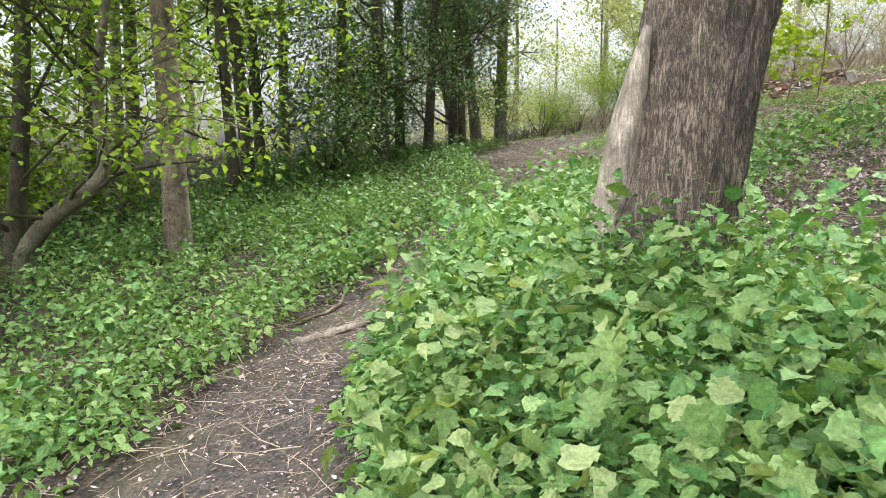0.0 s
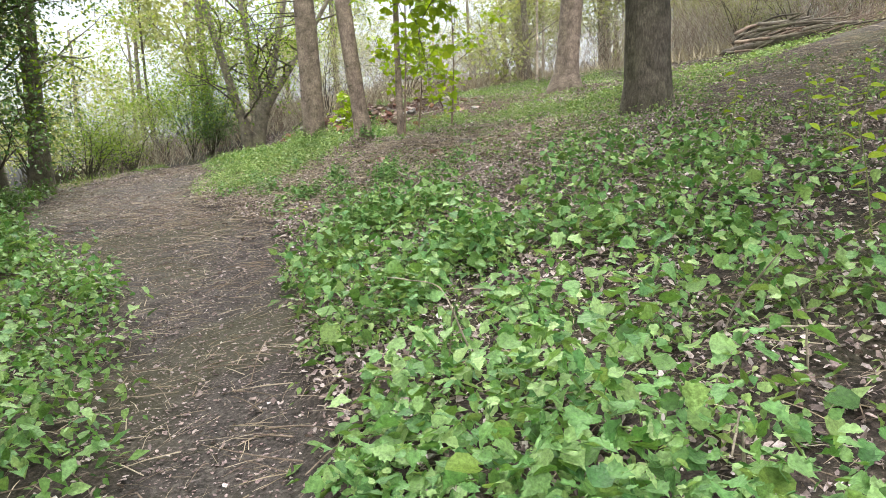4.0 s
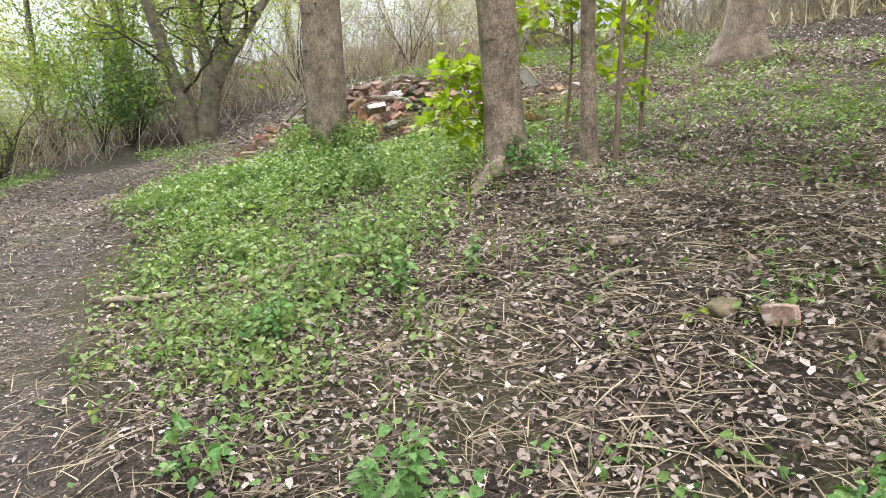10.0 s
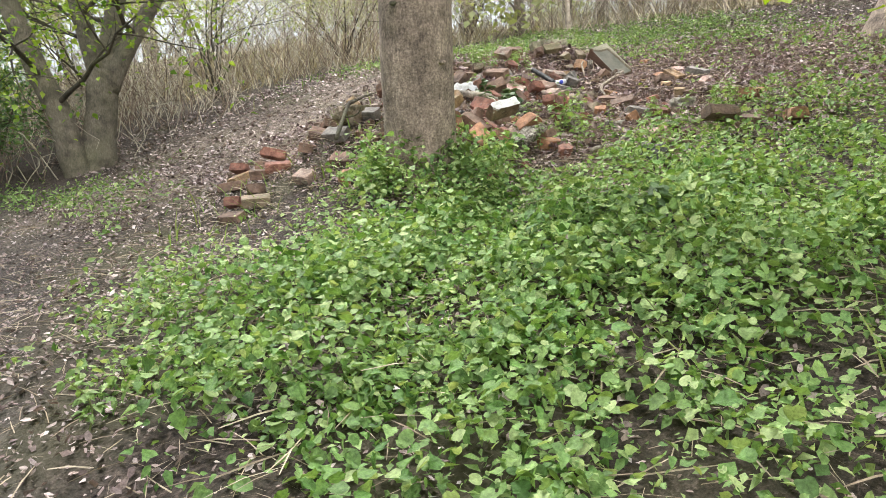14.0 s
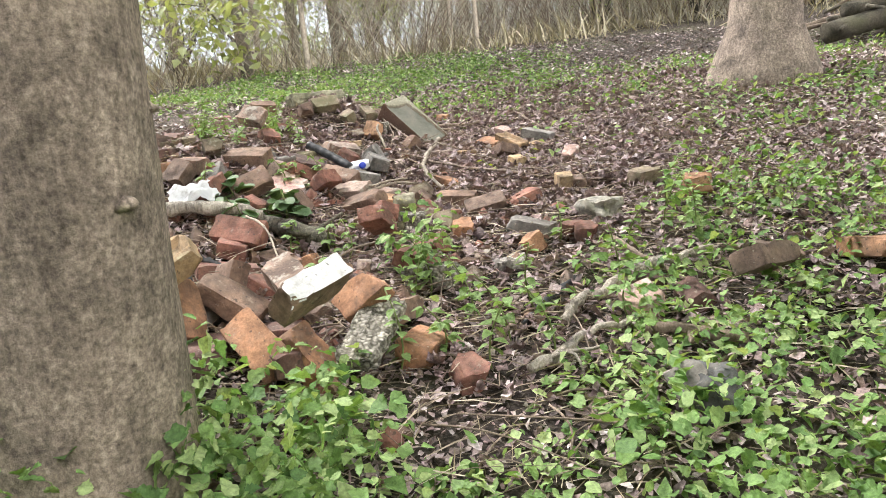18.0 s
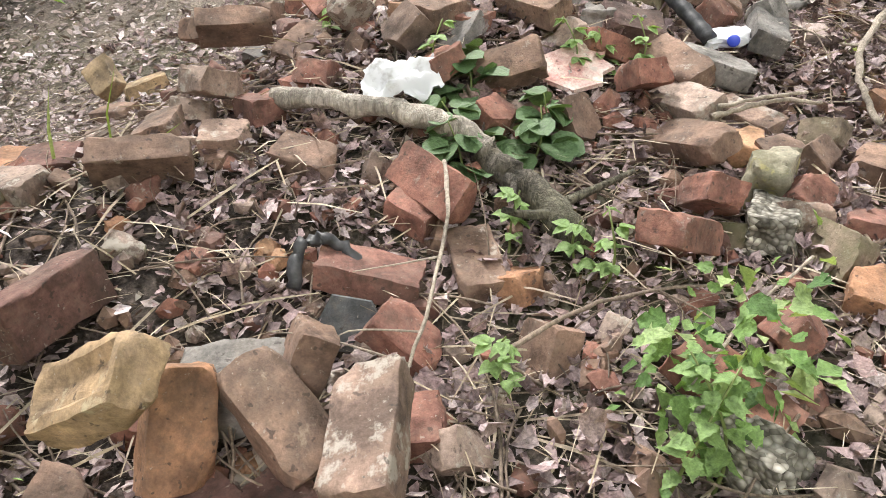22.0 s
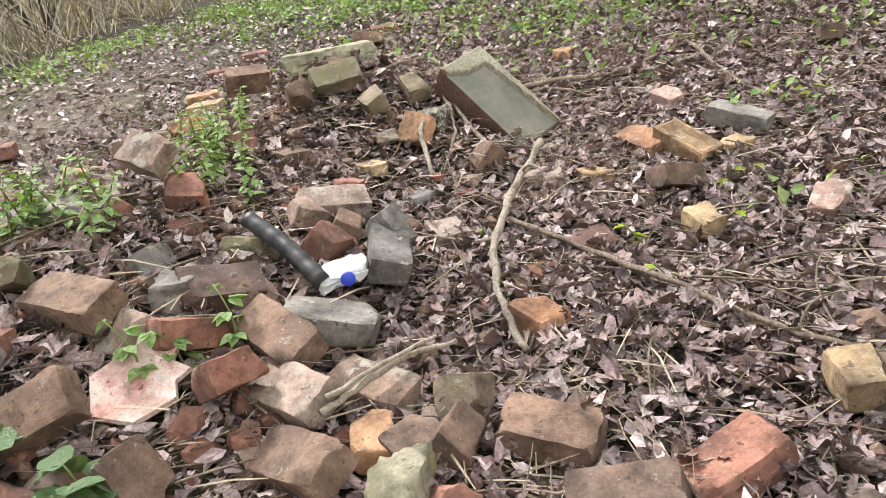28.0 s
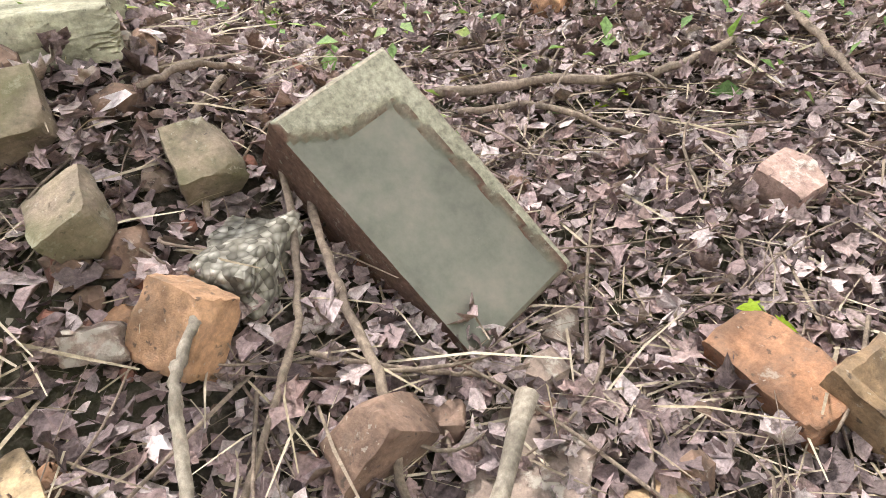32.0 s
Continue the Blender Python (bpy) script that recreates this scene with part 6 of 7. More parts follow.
laid(4.966, 12.915, 1.079, 43, 14, -82, 0.146, "mortar")
laid(5.449, 14.681, 0.849, -15, 8, -112, 0.121, "orange")
laid(5.999, 14.458, 0.964, -20, 3, -32, 0.186, "orange")
laid(4.913, 11.862, 0.574, 24, 53, -148, 0.090, "mossy")
laid(6.591, 11.827, 0.767, 3, 15, -93, 0.222, "grey")
laid(7.372, 12.959, 0.972, -5, 2, -176, 0.120, "orange")
laid(7.540, 14.530, 1.215, -12, 12, -43, 0.237, "brown")
laid(6.027, 11.422, 0.648, 33, 8, -91, 0.090, "pink")
laid(7.590, 11.728, 0.916, -1, -16, -157, 0.130, "brown")
laid(3.565, 11.150, 0.275, 16, 4, 8, 0.190, "orange")
laid(3.496, 10.966, 0.234, 19, 2, -43, 0.090, "red")
laid(2.503, 13.066, 0.330, -18, 15, -39, 0.182, "red")
laid(2.443, 13.576, 0.224, -23, 2, -58, 0.171, "red")
laid(2.683, 13.644, 0.216, -17, 3, -43, 0.129, "brown")
laid(1.965, 12.654, 0.037, -22, -1, -52, 0.137, "red")
laid(2.123, 12.623, 0.115, -12, 2, -47, 0.128, "brown")
laid(2.186, 13.185, 0.110, -8, -6, -46, 0.217, "brown")
# hidden bearers under the stack
brick(3.23, 11.66, 0.04, 20, 0, 4, 0.235, "dark")
brick(3.40, 11.60, 0.04, -70, 0, 0, 0.235, "dark")
brick(3.32, 11.47, 0.06, 60, 0, 0, 0.235, "dark")


def lump(name, x, y, up, size, mat, label, category, seed, yaw=0, tilt=0, group="", rough=0.3):
    """An uneven stone or lump of concrete."""
    bm = bmesh.new()
    bmesh.ops.create_icosphere(bm, subdivisions=5 if max(size) > 0.19 else 4, radius=1)
    o = Vector((seed * 3.7, seed * 1.3, 0))
    for v in bm.verts:
        c = v.co
        k = max(abs(c.x), abs(c.y), abs(c.z))
        c = c / (k ** 0.9)
        w = Vector((c.x * size[0], c.y * size[1], c.z * size[2])) / max(size)
        c *= 1 + rough * noise.noise(w * 1.8 + o) + 0.07 * noise.noise(w * 5 + o) + 0.04 * noise.noise(w * 13 + o) + 0.02 * noise.noise(w * 30 + o)
        v.co = Vector((c.x * size[0] / 2, c.y * size[1] / 2, c.z * size[2] / 2))
    me = bpy.data.meshes.new(name)
    bm.to_mesh(me)
    bm.free()
    me.shade_smooth()
    me.set_sharp_from_angle(angle=radians(45))
    me.materials.append(mat)
    ob = new(name, me)
    ob.matrix_world = pose(x, y, float(soil_z(x, y)) + up, 0, 0, yaw) @ pose(0, 0, 0, tilt, 0, 0)
    return tagged(ob, label, category, group)


lump("concrete_lump", 4.65, 11.81, 0.07, (0.15, 0.1, 0.12), LICHEN, "lump of concrete yellow with lichen", "concrete", 1, 30)
lump("concrete_lump", 4.55, 11.71, 0.05, (0.18, 0.1, 0.09), PEBBLY, "pale rough lump of concrete", "concrete", 2, 35)
slab_piece = tagged(new("concrete_slab_piece", block_mesh("concrete_slab_piece", 0.29, 0.115, 0.045, PEBBLY, 71, 6, broken=True, cuts=14, rough=0.006, radius=0.006)), "broken slab of pebbly concrete leaning on bricks", "concrete")
slab_piece.matrix_world = pose(3.455, 11.245, 0.352, 10, -18, 9)
lump("concrete_lump", 4.05, 11.37, 0.05, (0.2, 0.1, 0.08), PEBBLY, "pale crumbling lump of concrete", "concrete", 4, 95)
lump("white_stone", 4.29, 11.13, 0.02, (0.11, 0.06, 0.05), CONCRETE, "small whitish stone on the soil", "stone", 5, 20)
lump("white_stone", 4.86, 10.95, 0.05, (0.17, 0.12, 0.1), CONCRETE, "white lump of plaster", "stone", 6, 60)
lump("concrete_lump", 5.985, 12.74, 0.03, (0.15, 0.1, 0.08), PEBBLY, "lump of gravelly grey concrete", "concrete", 7, 20)
lump("pale_stone", 6.02, 13.27, 0.025, (0.36, 0.21, 0.085), PALE_STONE, "large pale yellowish stone with a broken edge", "stone", 8, -39, 0, "", 0.15)
lump("mossy_stone", 2.95, 12.55, 0.05, (0.26, 0.18, 0.14), BRICKS["mossy"][0], "dark mossy stone at the foot of the heap", "stone", 9, 15)
lump("grey_stone", 4.75, 12.55, 0.04, (0.13, 0.1, 0.09), BRICKS["grey"][0], "grey rounded stone in the rubble", "stone", 10, 40)
lump("grey_stone", 4.85, 12.5, 0.04, (0.1, 0.08, 0.08), BRICKS["grey"][0], "grey rounded stone in the rubble", "stone", 11, 10)
lump("dark_stone", 3.55, 10.35, 0.05, (0.12, 0.1, 0.11), SLATE, "dark squared stone among low plants", "stone", 12, 10)
lump("stone_fragment", 4.2, 11.15, 0.03, (0.07, 0.05, 0.06), BRICKS["grey"][0], "small grey stone between bricks", "stone", 13, 40)
for i, (x, y, s, k) in enumerate(((2.37, 4.98, 0.13, "mortar"), (2.9, 5.0, 0.17, "brown"), (3.7, 5.44, 0.18, "pinkgrey"), (3.43, 5.26, 0.16, "grey"), (3.53, 4.97, 0.14, "brown"), (1.23, 4.86, 0.12, "mossy"), (1.09, 4.99, 0.06, "mortar"),
                                (2.38, 6.25, 0.09, "pinkgrey"), (2.2, 5.48, 0.15, "mossy"), (3.66, 4.64, 0.16, "dark"), (6.08, 7.5, 0.14, "mortar"))):
    lump("field_stone", x, y, 0.015, (s, s * 0.62, s * 0.42), BRICKS[k][0], "broken stone lying on dead leaves", "stone", 20 + i, i * 50, 0, "stones on the bank")
brick(2.28, 5.3, 0.035, 25, 8, -6, 0.12, "pink")
lying_stick("clay_pipe_piece", np.array([(2.78, 4.83, -0.33), (2.84, 4.85, -0.3), (2.9, 4.78, -0.3), (2.87, 4.7, -0.33)]), 0.018, 0.021, BRICKS["pink"][0], "curved broken piece of pink clay pipe", "pipe fragment", "pipe fragments", 14)


def shard(name, x, y, up, pts, thick, mat, label, category, yaw=0, rx=0, ry=0):
    """A flat broken piece with an uneven outline."""
    bm = bmesh.new()
    lo = [bm.verts.new((a, b, 0)) for a, b in pts]
    hi = [bm.verts.new((a * 0.97, b * 0.97, thick)) for a, b in pts]
    bm.faces.new(lo[::-1])
    bm.faces.new(hi)
    for i in range(len(pts)):
        j = (i + 1) % len(pts)
        bm.faces.new((lo[i], lo[j], hi[j], hi[i]))
    me = bpy.data.meshes.new(name)
    bm.to_mesh(me)
    bm.free()
    me.materials.append(mat)
    ob = new(name, me)
    ob.matrix_world = pose(x, y, float(soil_z(x, y)) + up, 0, 0, yaw) @ pose(0, 0, 0, rx, ry, 0)
    return tagged(ob, label, category)


PINK = masonry_material("pink_tile", [(0.78, 0.53, 0.47)], crusted=0.05, soot=0.0)
shard("tile_shard", 4.525, 12.385, 0.06, [(-0.104, -0.039), (-0.039, -0.098), (0.052, -0.091), (0.065, -0.052), (0.104, -0.039), (0.078, 0.0), (0.111, 0.039), (0.052, 0.058), (0.039, 0.098), (-0.026, 0.065), (-0.078, 0.052)], 0.012, PINK, "broken pale pink tile with a ragged edge", "tile shard", -20, 32, -6)
shard("slate_piece", 3.63, 11.95, 0.03, [(-0.07, -0.05), (0.06, -0.06), (0.08, 0.01), (0.03, 0.06), (-0.05, 0.05)], 0.012, SLATE, "dark slate fragment stuck on end", "slate", -40, 62, 15)
lump("paving_fragment", 3.39, 11.86, 0.06, (0.19, 0.14, 0.1), BRICKS["grey"][0], "grey broken paving piece beside bricks", "paving fragment", 14, -20, 12, "", 0.15)

lump("plaster_lump", 6.0, 12.3, 0.015, (0.24, 0.15, 0.05), BRICKS["mortar"][0], "flat whitish crumbling lump of plaster", "stone", 41, 25, 0, "", 0.25)
lump("brown_stone", 6.05, 12.13, 0.02, (0.12, 0.08, 0.06), BRICKS["buff"][0], "broken brownish stone in dead leaves", "stone", 42, 60)
lump("flat_stone", 5.78, 12.79, 0.03, (0.075, 0.05, 0.045), BRICKS["mortar"][0], "small flat pale stone", "stone", 43, 130, 25)
lump("buff_stone", 5.6, 12.72, 0.02, (0.12, 0.07, 0.04), BRICKS["buff"][0], "flat yellowish piece of stone", "stone", 44, 75, 0, "", 0.2)
lump("pale_shard", 5.78, 12.48, 0.015, (0.12, 0.045, 0.03), BRICKS["mortar"][0], "pale flat shard in dead leaves", "stone", 45, 100)
lump("grey_shard", 5.61, 12.51, 0.015, (0.13, 0.08, 0.04), BRICKS["grey"][0], "grey flat stone under dead leaves", "stone", 46, 20)
lump("round_stone", 5.82, 12.88, 0.02, (0.05, 0.045, 0.04), BRICKS["brown"][0], "small round brown stone", "stone", 47, 0)

# crumpled white plastic
m, n, l, b = material("white_plastic")
nz = noise_node(n, l, 14, 4, object_vec(n))
r = ramp(n, [(0.32, (0.34, 0.33, 0.32)), (0.45, (0.62, 0.63, 0.65))])
l.new(nz.outputs["Fac"], r.inputs[0])
l.new(r.outputs[0], b.inputs["Base Color"])
b.inputs["Roughness"].default_value = 0.45
bump(n, l, nz.outputs["Fac"], b, 0.3, 0.004)
WHITE_PLASTIC = m
u = np.linspace(-0.5, 0.5, 15)
U, V = np.meshgrid(u, u, indexing="ij")
Z = 0.12 * (fractal(U, V, 0.3, 4) - 0.4) + 0.05 * (1 - np.abs(U * 1.6)) * (1 - np.abs(V))
edge = 1 + 0.25 * (vnoise(U * 3, V * 3, 0.4, 8) - 0.5)
verts = np.stack([U * 0.2 * edge, V * 0.15 * edge, Z], -1).reshape(-1, 3)
faces = [(i * 15 + j, (i + 1) * 15 + j, (i + 1) * 15 + j + 1, i * 15 + j + 1) for i in range(14) for j in range(14) if not ((i > 10 and j < 3) or (i < 2 and j > 11) or (i in (5, 6) and j == 0))]
me = mesh_of("plastic_sheet", np.vstack([verts, verts - (0, 0, 0.0025)]), faces + [tuple(k + 225 for k in q[::-1]) for q in faces], WHITE_PLASTIC)
sheet = tagged(new("plastic_sheet", me), "crumpled torn white plastic lying on the log", "plastic waste")
sheet.matrix_world = pose(4.03, 12.47, float(soil_z(4.03, 12.47)) + 0.075, 28, -8, -25)

# milk carton with blue cap, black pipe and hose
m, n, l, b = material("blue_plastic")
b.inputs["Base Color"].default_value, b.inputs["Roughness"].default_value = (0.03, 0.06, 0.5, 1), 0.35
BLUE = m
m, n, l, b = material("black_rubber")
nz = noise_node(n, l, 30, 4, object_vec(n))
r = ramp(n, [(0.4, (0.02, 0.02, 0.022)), (0.75, (0.09, 0.09, 0.095))])
l.new(nz.outputs["Fac"], r.inputs[0])
l.new(r.outputs[0], b.inputs["Base Color"])
b.inputs["Roughness"].default_value = 0.55
BLACK = m
carton = thing("milk_carton", pose(5.06, 12.325, 0.745, 12, -8, -40), "flattened white carton with a blue screw cap", "carton")
part("body", block_mesh("body", 0.13, 0.09, 0.035, WHITE_PLASTIC, 5, 4, rough=0.006, radius=0.01), carton)
v, f = tube([(0, 0, 0), (0, 0, 0.004), (0, 0, 0.018), (0, 0, 0.021)], [0.017, 0.018, 0.018, 0.015], 20)
part("cap", mesh_of("cap", v, f, BLUE), carton, "blue screw cap", pose(0.01, -0.052, 0.008, 65, 0, 0))
P = curve_points((5.015, 12.6, 0.885), (4.995, 12.33, 0.745), (0.01, 0, 0.0), 24)
v, f = tube(P - P[12], 0.023 + 0.003 * (np.arange(24) % 4 == 0), 16)
pipe = thing("black_pipe", pose(*P[12]), "short length of black ribbed plastic pipe", "pipe")
part("tube", mesh_of("tube", v, f, BLACK), pipe)
P = np.array([(3.56, 12.06, 0.04), (3.6, 12.11, 0.09), (3.66, 12.1, 0.1), (3.72, 12.03, 0.06), (3.74, 11.97, 0.02)])
P[:, 2] += soil_z(P[:, 0], P[:, 1])
lying_stick("rubber_hose", P, 0.014, 0.013, BLACK, "bent piece of black rubber hose", "hose", "hoses", 12)

# the big recessed block
m, n, l, b = material("salt_glazed_block")
vec = object_vec(n)
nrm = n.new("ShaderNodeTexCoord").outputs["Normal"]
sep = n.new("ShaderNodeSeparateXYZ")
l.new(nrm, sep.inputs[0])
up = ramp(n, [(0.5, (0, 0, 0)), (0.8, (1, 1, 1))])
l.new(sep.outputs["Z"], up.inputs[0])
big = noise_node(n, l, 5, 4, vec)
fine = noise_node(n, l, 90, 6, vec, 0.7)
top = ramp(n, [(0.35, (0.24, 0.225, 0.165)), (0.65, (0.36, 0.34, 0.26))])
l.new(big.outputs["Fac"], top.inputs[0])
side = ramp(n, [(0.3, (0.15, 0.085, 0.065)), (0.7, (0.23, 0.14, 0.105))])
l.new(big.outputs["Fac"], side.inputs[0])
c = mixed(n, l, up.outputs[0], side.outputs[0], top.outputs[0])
c = mixed(n, l, 0.5, c, contrast(n, l, fine.outputs["Fac"], 0.3, 0.7), "OVERLAY")
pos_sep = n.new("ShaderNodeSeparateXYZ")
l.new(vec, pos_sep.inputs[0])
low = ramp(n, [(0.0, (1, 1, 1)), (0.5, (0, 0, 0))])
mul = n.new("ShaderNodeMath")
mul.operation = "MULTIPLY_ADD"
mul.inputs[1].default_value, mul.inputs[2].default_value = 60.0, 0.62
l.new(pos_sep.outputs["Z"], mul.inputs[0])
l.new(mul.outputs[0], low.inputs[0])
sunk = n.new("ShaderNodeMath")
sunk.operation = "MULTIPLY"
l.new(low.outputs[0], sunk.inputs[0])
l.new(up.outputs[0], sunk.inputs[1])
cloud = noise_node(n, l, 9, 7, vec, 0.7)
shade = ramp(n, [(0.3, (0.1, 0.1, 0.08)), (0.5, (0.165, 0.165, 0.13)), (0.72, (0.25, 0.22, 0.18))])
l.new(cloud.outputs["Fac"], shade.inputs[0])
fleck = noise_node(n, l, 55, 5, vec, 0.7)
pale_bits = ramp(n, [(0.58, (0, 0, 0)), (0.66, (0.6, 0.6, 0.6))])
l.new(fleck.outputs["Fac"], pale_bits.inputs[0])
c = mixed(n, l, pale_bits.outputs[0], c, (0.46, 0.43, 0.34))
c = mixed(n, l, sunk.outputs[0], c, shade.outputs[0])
l.new(c, b.inputs["Base Color"])
rr = ramp(n, [(0.0, (0.85, 0.85, 0.85)), (1.0, (0.6, 0.6, 0.6))])
l.new(sunk.outputs[0], rr.inputs[0])
l.new(rr.outputs[0], b.inputs["Roughness"])
bump(n, l, fine.outputs["Fac"], b, 0.35, 0.004)
SLAB = m
NX, NY = 61, 35
xs, ys = np.linspace(-0.222, 0.222, NX), np.linspace(-0.1115, 0.1115, NY)
U, V = np.meshgrid(xs, ys, indexing="ij")
wob = 0.014 * (fractal(U, V, 0.09, 31) - 0.5)
rim = np.maximum(np.clip((-0.142 - 0.5 * np.maximum(-V - 0.03, 0) - U + wob) / 0.009, 0, 1), np.maximum(np.clip((V - 0.058 - 0.08 * (U + 0.2) + wob * 0.8) / 0.008, 0, 1), 0.7 * np.clip((-0.1035 - V + wob * 0.5) / 0.005, 0, 1)))
top = -0.016 * (1 - rim) + 0.003 * (fractal(U, V, 0.03, 14) - 0.5) * (0.3 + rim)
round_off = np.maximum(np.abs(U) / 0.222, np.abs(V) / 0.1115)
top = top - 0.008 * np.clip((round_off - 0.965) / 0.035, 0, 1) ** 2
verts = [np.stack([U, V, top], -1).reshape(-1, 3)]
faces = [(i * NY + j, (i + 1) * NY + j, (i + 1) * NY + j + 1, i * NY + j + 1) for i in range(NX - 1) for j in range(NY - 1)]
border = [i * NY for i in range(NX)] + [(NX - 1) * NY + j for j in range(1, NY)] + [i * NY + NY - 1 for i in range(NX - 2, -1, -1)] + [j for j in range(NY - 2, 0, -1)]
base = len(verts[0])
nb = len(border)
levels = np.linspace(0, -0.15, 9)[1:]
for k, zz in enumerate(levels):
    ring = verts[0][border].copy()
    bulge = 1 - 0.02 * (k / 8) + 0.006 * (vnoise(np.arange(nb) * 0.2, np.full(nb, k * 0.5), 1.0, 6) - 0.5)
    ring[:, :2] *= bulge[:, None]
    ring[:, 2] = zz
    verts.append(ring)
    for q in range(nb):
        r = (q + 1) % nb
        a0, a1 = (border[q], border[r]) if k == 0 else (base + (k - 1) * nb + q, base + (k - 1) * nb + r)
        faces.append((a1, a0, base + k * nb + q, base + k * nb + r))
faces.append(tuple(base + 7 * nb + q for q in range(nb))[::-1])
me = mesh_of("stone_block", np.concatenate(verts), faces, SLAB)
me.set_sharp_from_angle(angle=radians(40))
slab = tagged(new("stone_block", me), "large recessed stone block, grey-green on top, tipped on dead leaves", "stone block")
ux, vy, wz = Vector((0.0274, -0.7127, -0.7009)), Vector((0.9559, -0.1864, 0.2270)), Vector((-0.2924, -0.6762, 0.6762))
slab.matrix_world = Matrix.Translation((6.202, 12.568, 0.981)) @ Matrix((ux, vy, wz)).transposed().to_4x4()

# sticks over the rubble
def over(pts, extra=0.0):
    P = np.array(pts, float)
    P[:, 2] += soil_z(P[:, 0], P[:, 1]) + extra
    return P


lying_stick("branch", over([(6.05, 12.33, 0.09), (5.72, 12.25, 0.07), (5.42, 12.12, 0.06), (5.24, 11.99, 0.06), (5.12, 11.84, 0.04)]), 0.013, 0.008, TWIG_PALE, "bent pale branch lying over dead leaves", twigs=2)
lying_stick("branch", over([(5.6, 12.18, 0.05), (5.55, 11.89, 0.05), (5.44, 11.56, 0.05), (5.39, 11.37, 0.04), (5.38, 11.0, 0.04)]), 0.008, 0.006, TWIG, "long thin straight branch on leaves", twigs=1)
lying_stick("branch", over([(4.69, 12.03, 0.1), (4.82, 12.01, 0.1), (4.93, 12.0, 0.1), (5.03, 11.96, 0.08)]), 0.008, 0.005, TWIG_PALE, "short pale stick across the bricks")
lying_stick("branch", over([(6.72, 12.93, 0.05), (6.9, 12.76, 0.05), (7.06, 12.54, 0.05), (7.3, 12.42, 0.05)]), 0.012, 0.009, TWIG, "grey-brown branch beside the stone block", twigs=2)
lying_stick("branch", over([(6.7, 12.85, 0.04), (6.82, 12.72, 0.05), (6.86, 12.5, 0.03)]), 0.009, 0.006, TWIG, "curved brown branch on dead leaves", twigs=1)
lying_stick("branch", over([(7.6, 12.4, 0.05), (7.45, 12.27, 0.05), (7.18, 12.07, 0.04), (6.9, 11.8, 0.03)]), 0.011, 0.007, TWIG, "long branch on the litter")
lying_stick("branch", over([(5.68, 12.52, 0.06), (5.75, 12.6, 0.12), (5.78, 12.63, 0.13), (5.86, 12.67, 0.12)]), 0.008, 0.007, TWIG_PALE, "pale bleached forked stick")
lying_stick("branch", over([(5.75, 12.6, 0.11), (5.79, 12.64, 0.13)]), 0.006, 0.005, TWIG_PALE, "pale bleached stick end")
lying_stick("branch", over([(6.19, 12.87, 0.06), (6.06, 12.71, 0.07), (5.96, 12.62, 0.06), (5.85, 12.57, 0.06), (5.74, 12.52, 0.05)]), 0.006, 0.005, TWIG, "thin bent twig beside the block")
lying_stick("branch", over([(6.15, 12.77, 0.06), (6.04, 12.63, 0.07), (5.965, 12.49, 0.06), (5.85, 12.37, 0.05)]), 0.0075, 0.006, TWIG, "brown bent branch beside the block", twigs=2)
lying_stick("branch", over([(6.06, 13.0, 0.05), (6.16, 13.0, 0.06), (6.28, 12.99, 0.05)]), 0.006, 0.005, TWIG, "short twig on the heap")
lying_stick("branch", over([(6.75, 13.35, 0.06), (6.62, 13.2, 0.06), (6.5, 13.05, 0.05)]), 0.008, 0.006, TWIG, "long straight twig behind the block")
lying_stick("branch", over([(6.22, 13.0, 0.03), (6.08, 12.93, 0.04), (6.0, 12.82, 0.03)]), 0.007, 0.005, TWIG, "dark bent twig on dead leaves")
lying_stick("branch", over([(5.94, 12.59, 0.05), (6.0, 12.5, 0.05), (6.07, 12.41, 0.04)]), 0.004, 0.003, TWIG, "thin twig over leaves")
lying_stick("branch", over([(3.79, 11.69, 0.1), (3.98, 11.68, 0.12), (4.13, 11.65, 0.11), (4.29, 11.59, 0.1)]), 0.005, 0.003, TWIG, "thin arching twig over the bricks", twigs=1)
lying_stick("branch", over([(4.02, 11.44, 0.12), (4.18, 11.48, 0.15), (4.37, 11.5, 0.16)]), 0.004, 0.003, TWIG_PALE, "thin pale twig over the bricks")
lying_stick("branch", over([(3.95, 12.12, 0.18), (3.87, 11.96, 0.2), (3.74, 11.8, 0.17), (3.6, 11.67, 0.12)]), 0.005, 0.003, TWIG_PALE, "thin forked twig standing out of the bricks", twigs=3)
lying_stick("branch", over([(4.5, 10.82, 0.06), (4.34, 10.69, 0.07), (4.2, 10.5, 0.05)]), 0.01, 0.008, TWIG, "brown branch among low plants", twigs=2)
lying_stick("branch", over([(4.71, 12.03, 0.12), (4.86, 12.0, 0.12), (4.99, 11.98, 0.11)]), 0.006, 0.004, TWIG_PALE, "pale stick over the bricks")
lying_stick("dead_branch", over([(4.0, 10.75, 0.06), (4.25, 10.62, 0.08), (4.45, 10.45, 0.06)]), 0.018, 0.014, DEADWOOD, "grey dead branch among low plants", twigs=1)
lying_stick("weathered_log", over([(3.73, 12.62, 0.09), (3.91, 12.45, 0.09), (4.06, 12.31, 0.09), (4.12, 12.19, 0.08)]), 0.026, 0.03, DEADWOOD, "weathered grey log lying in the rubble", "log", "logs", 14)
lying_stick("rotten_log", over([(4.11, 12.21, 0.07), (4.14, 12.05, 0.07), (4.15, 11.89, 0.05)]), 0.032, 0.04, BARK_OLD, "dark splintered rotten end of a log", "log", "logs", 18, 3)
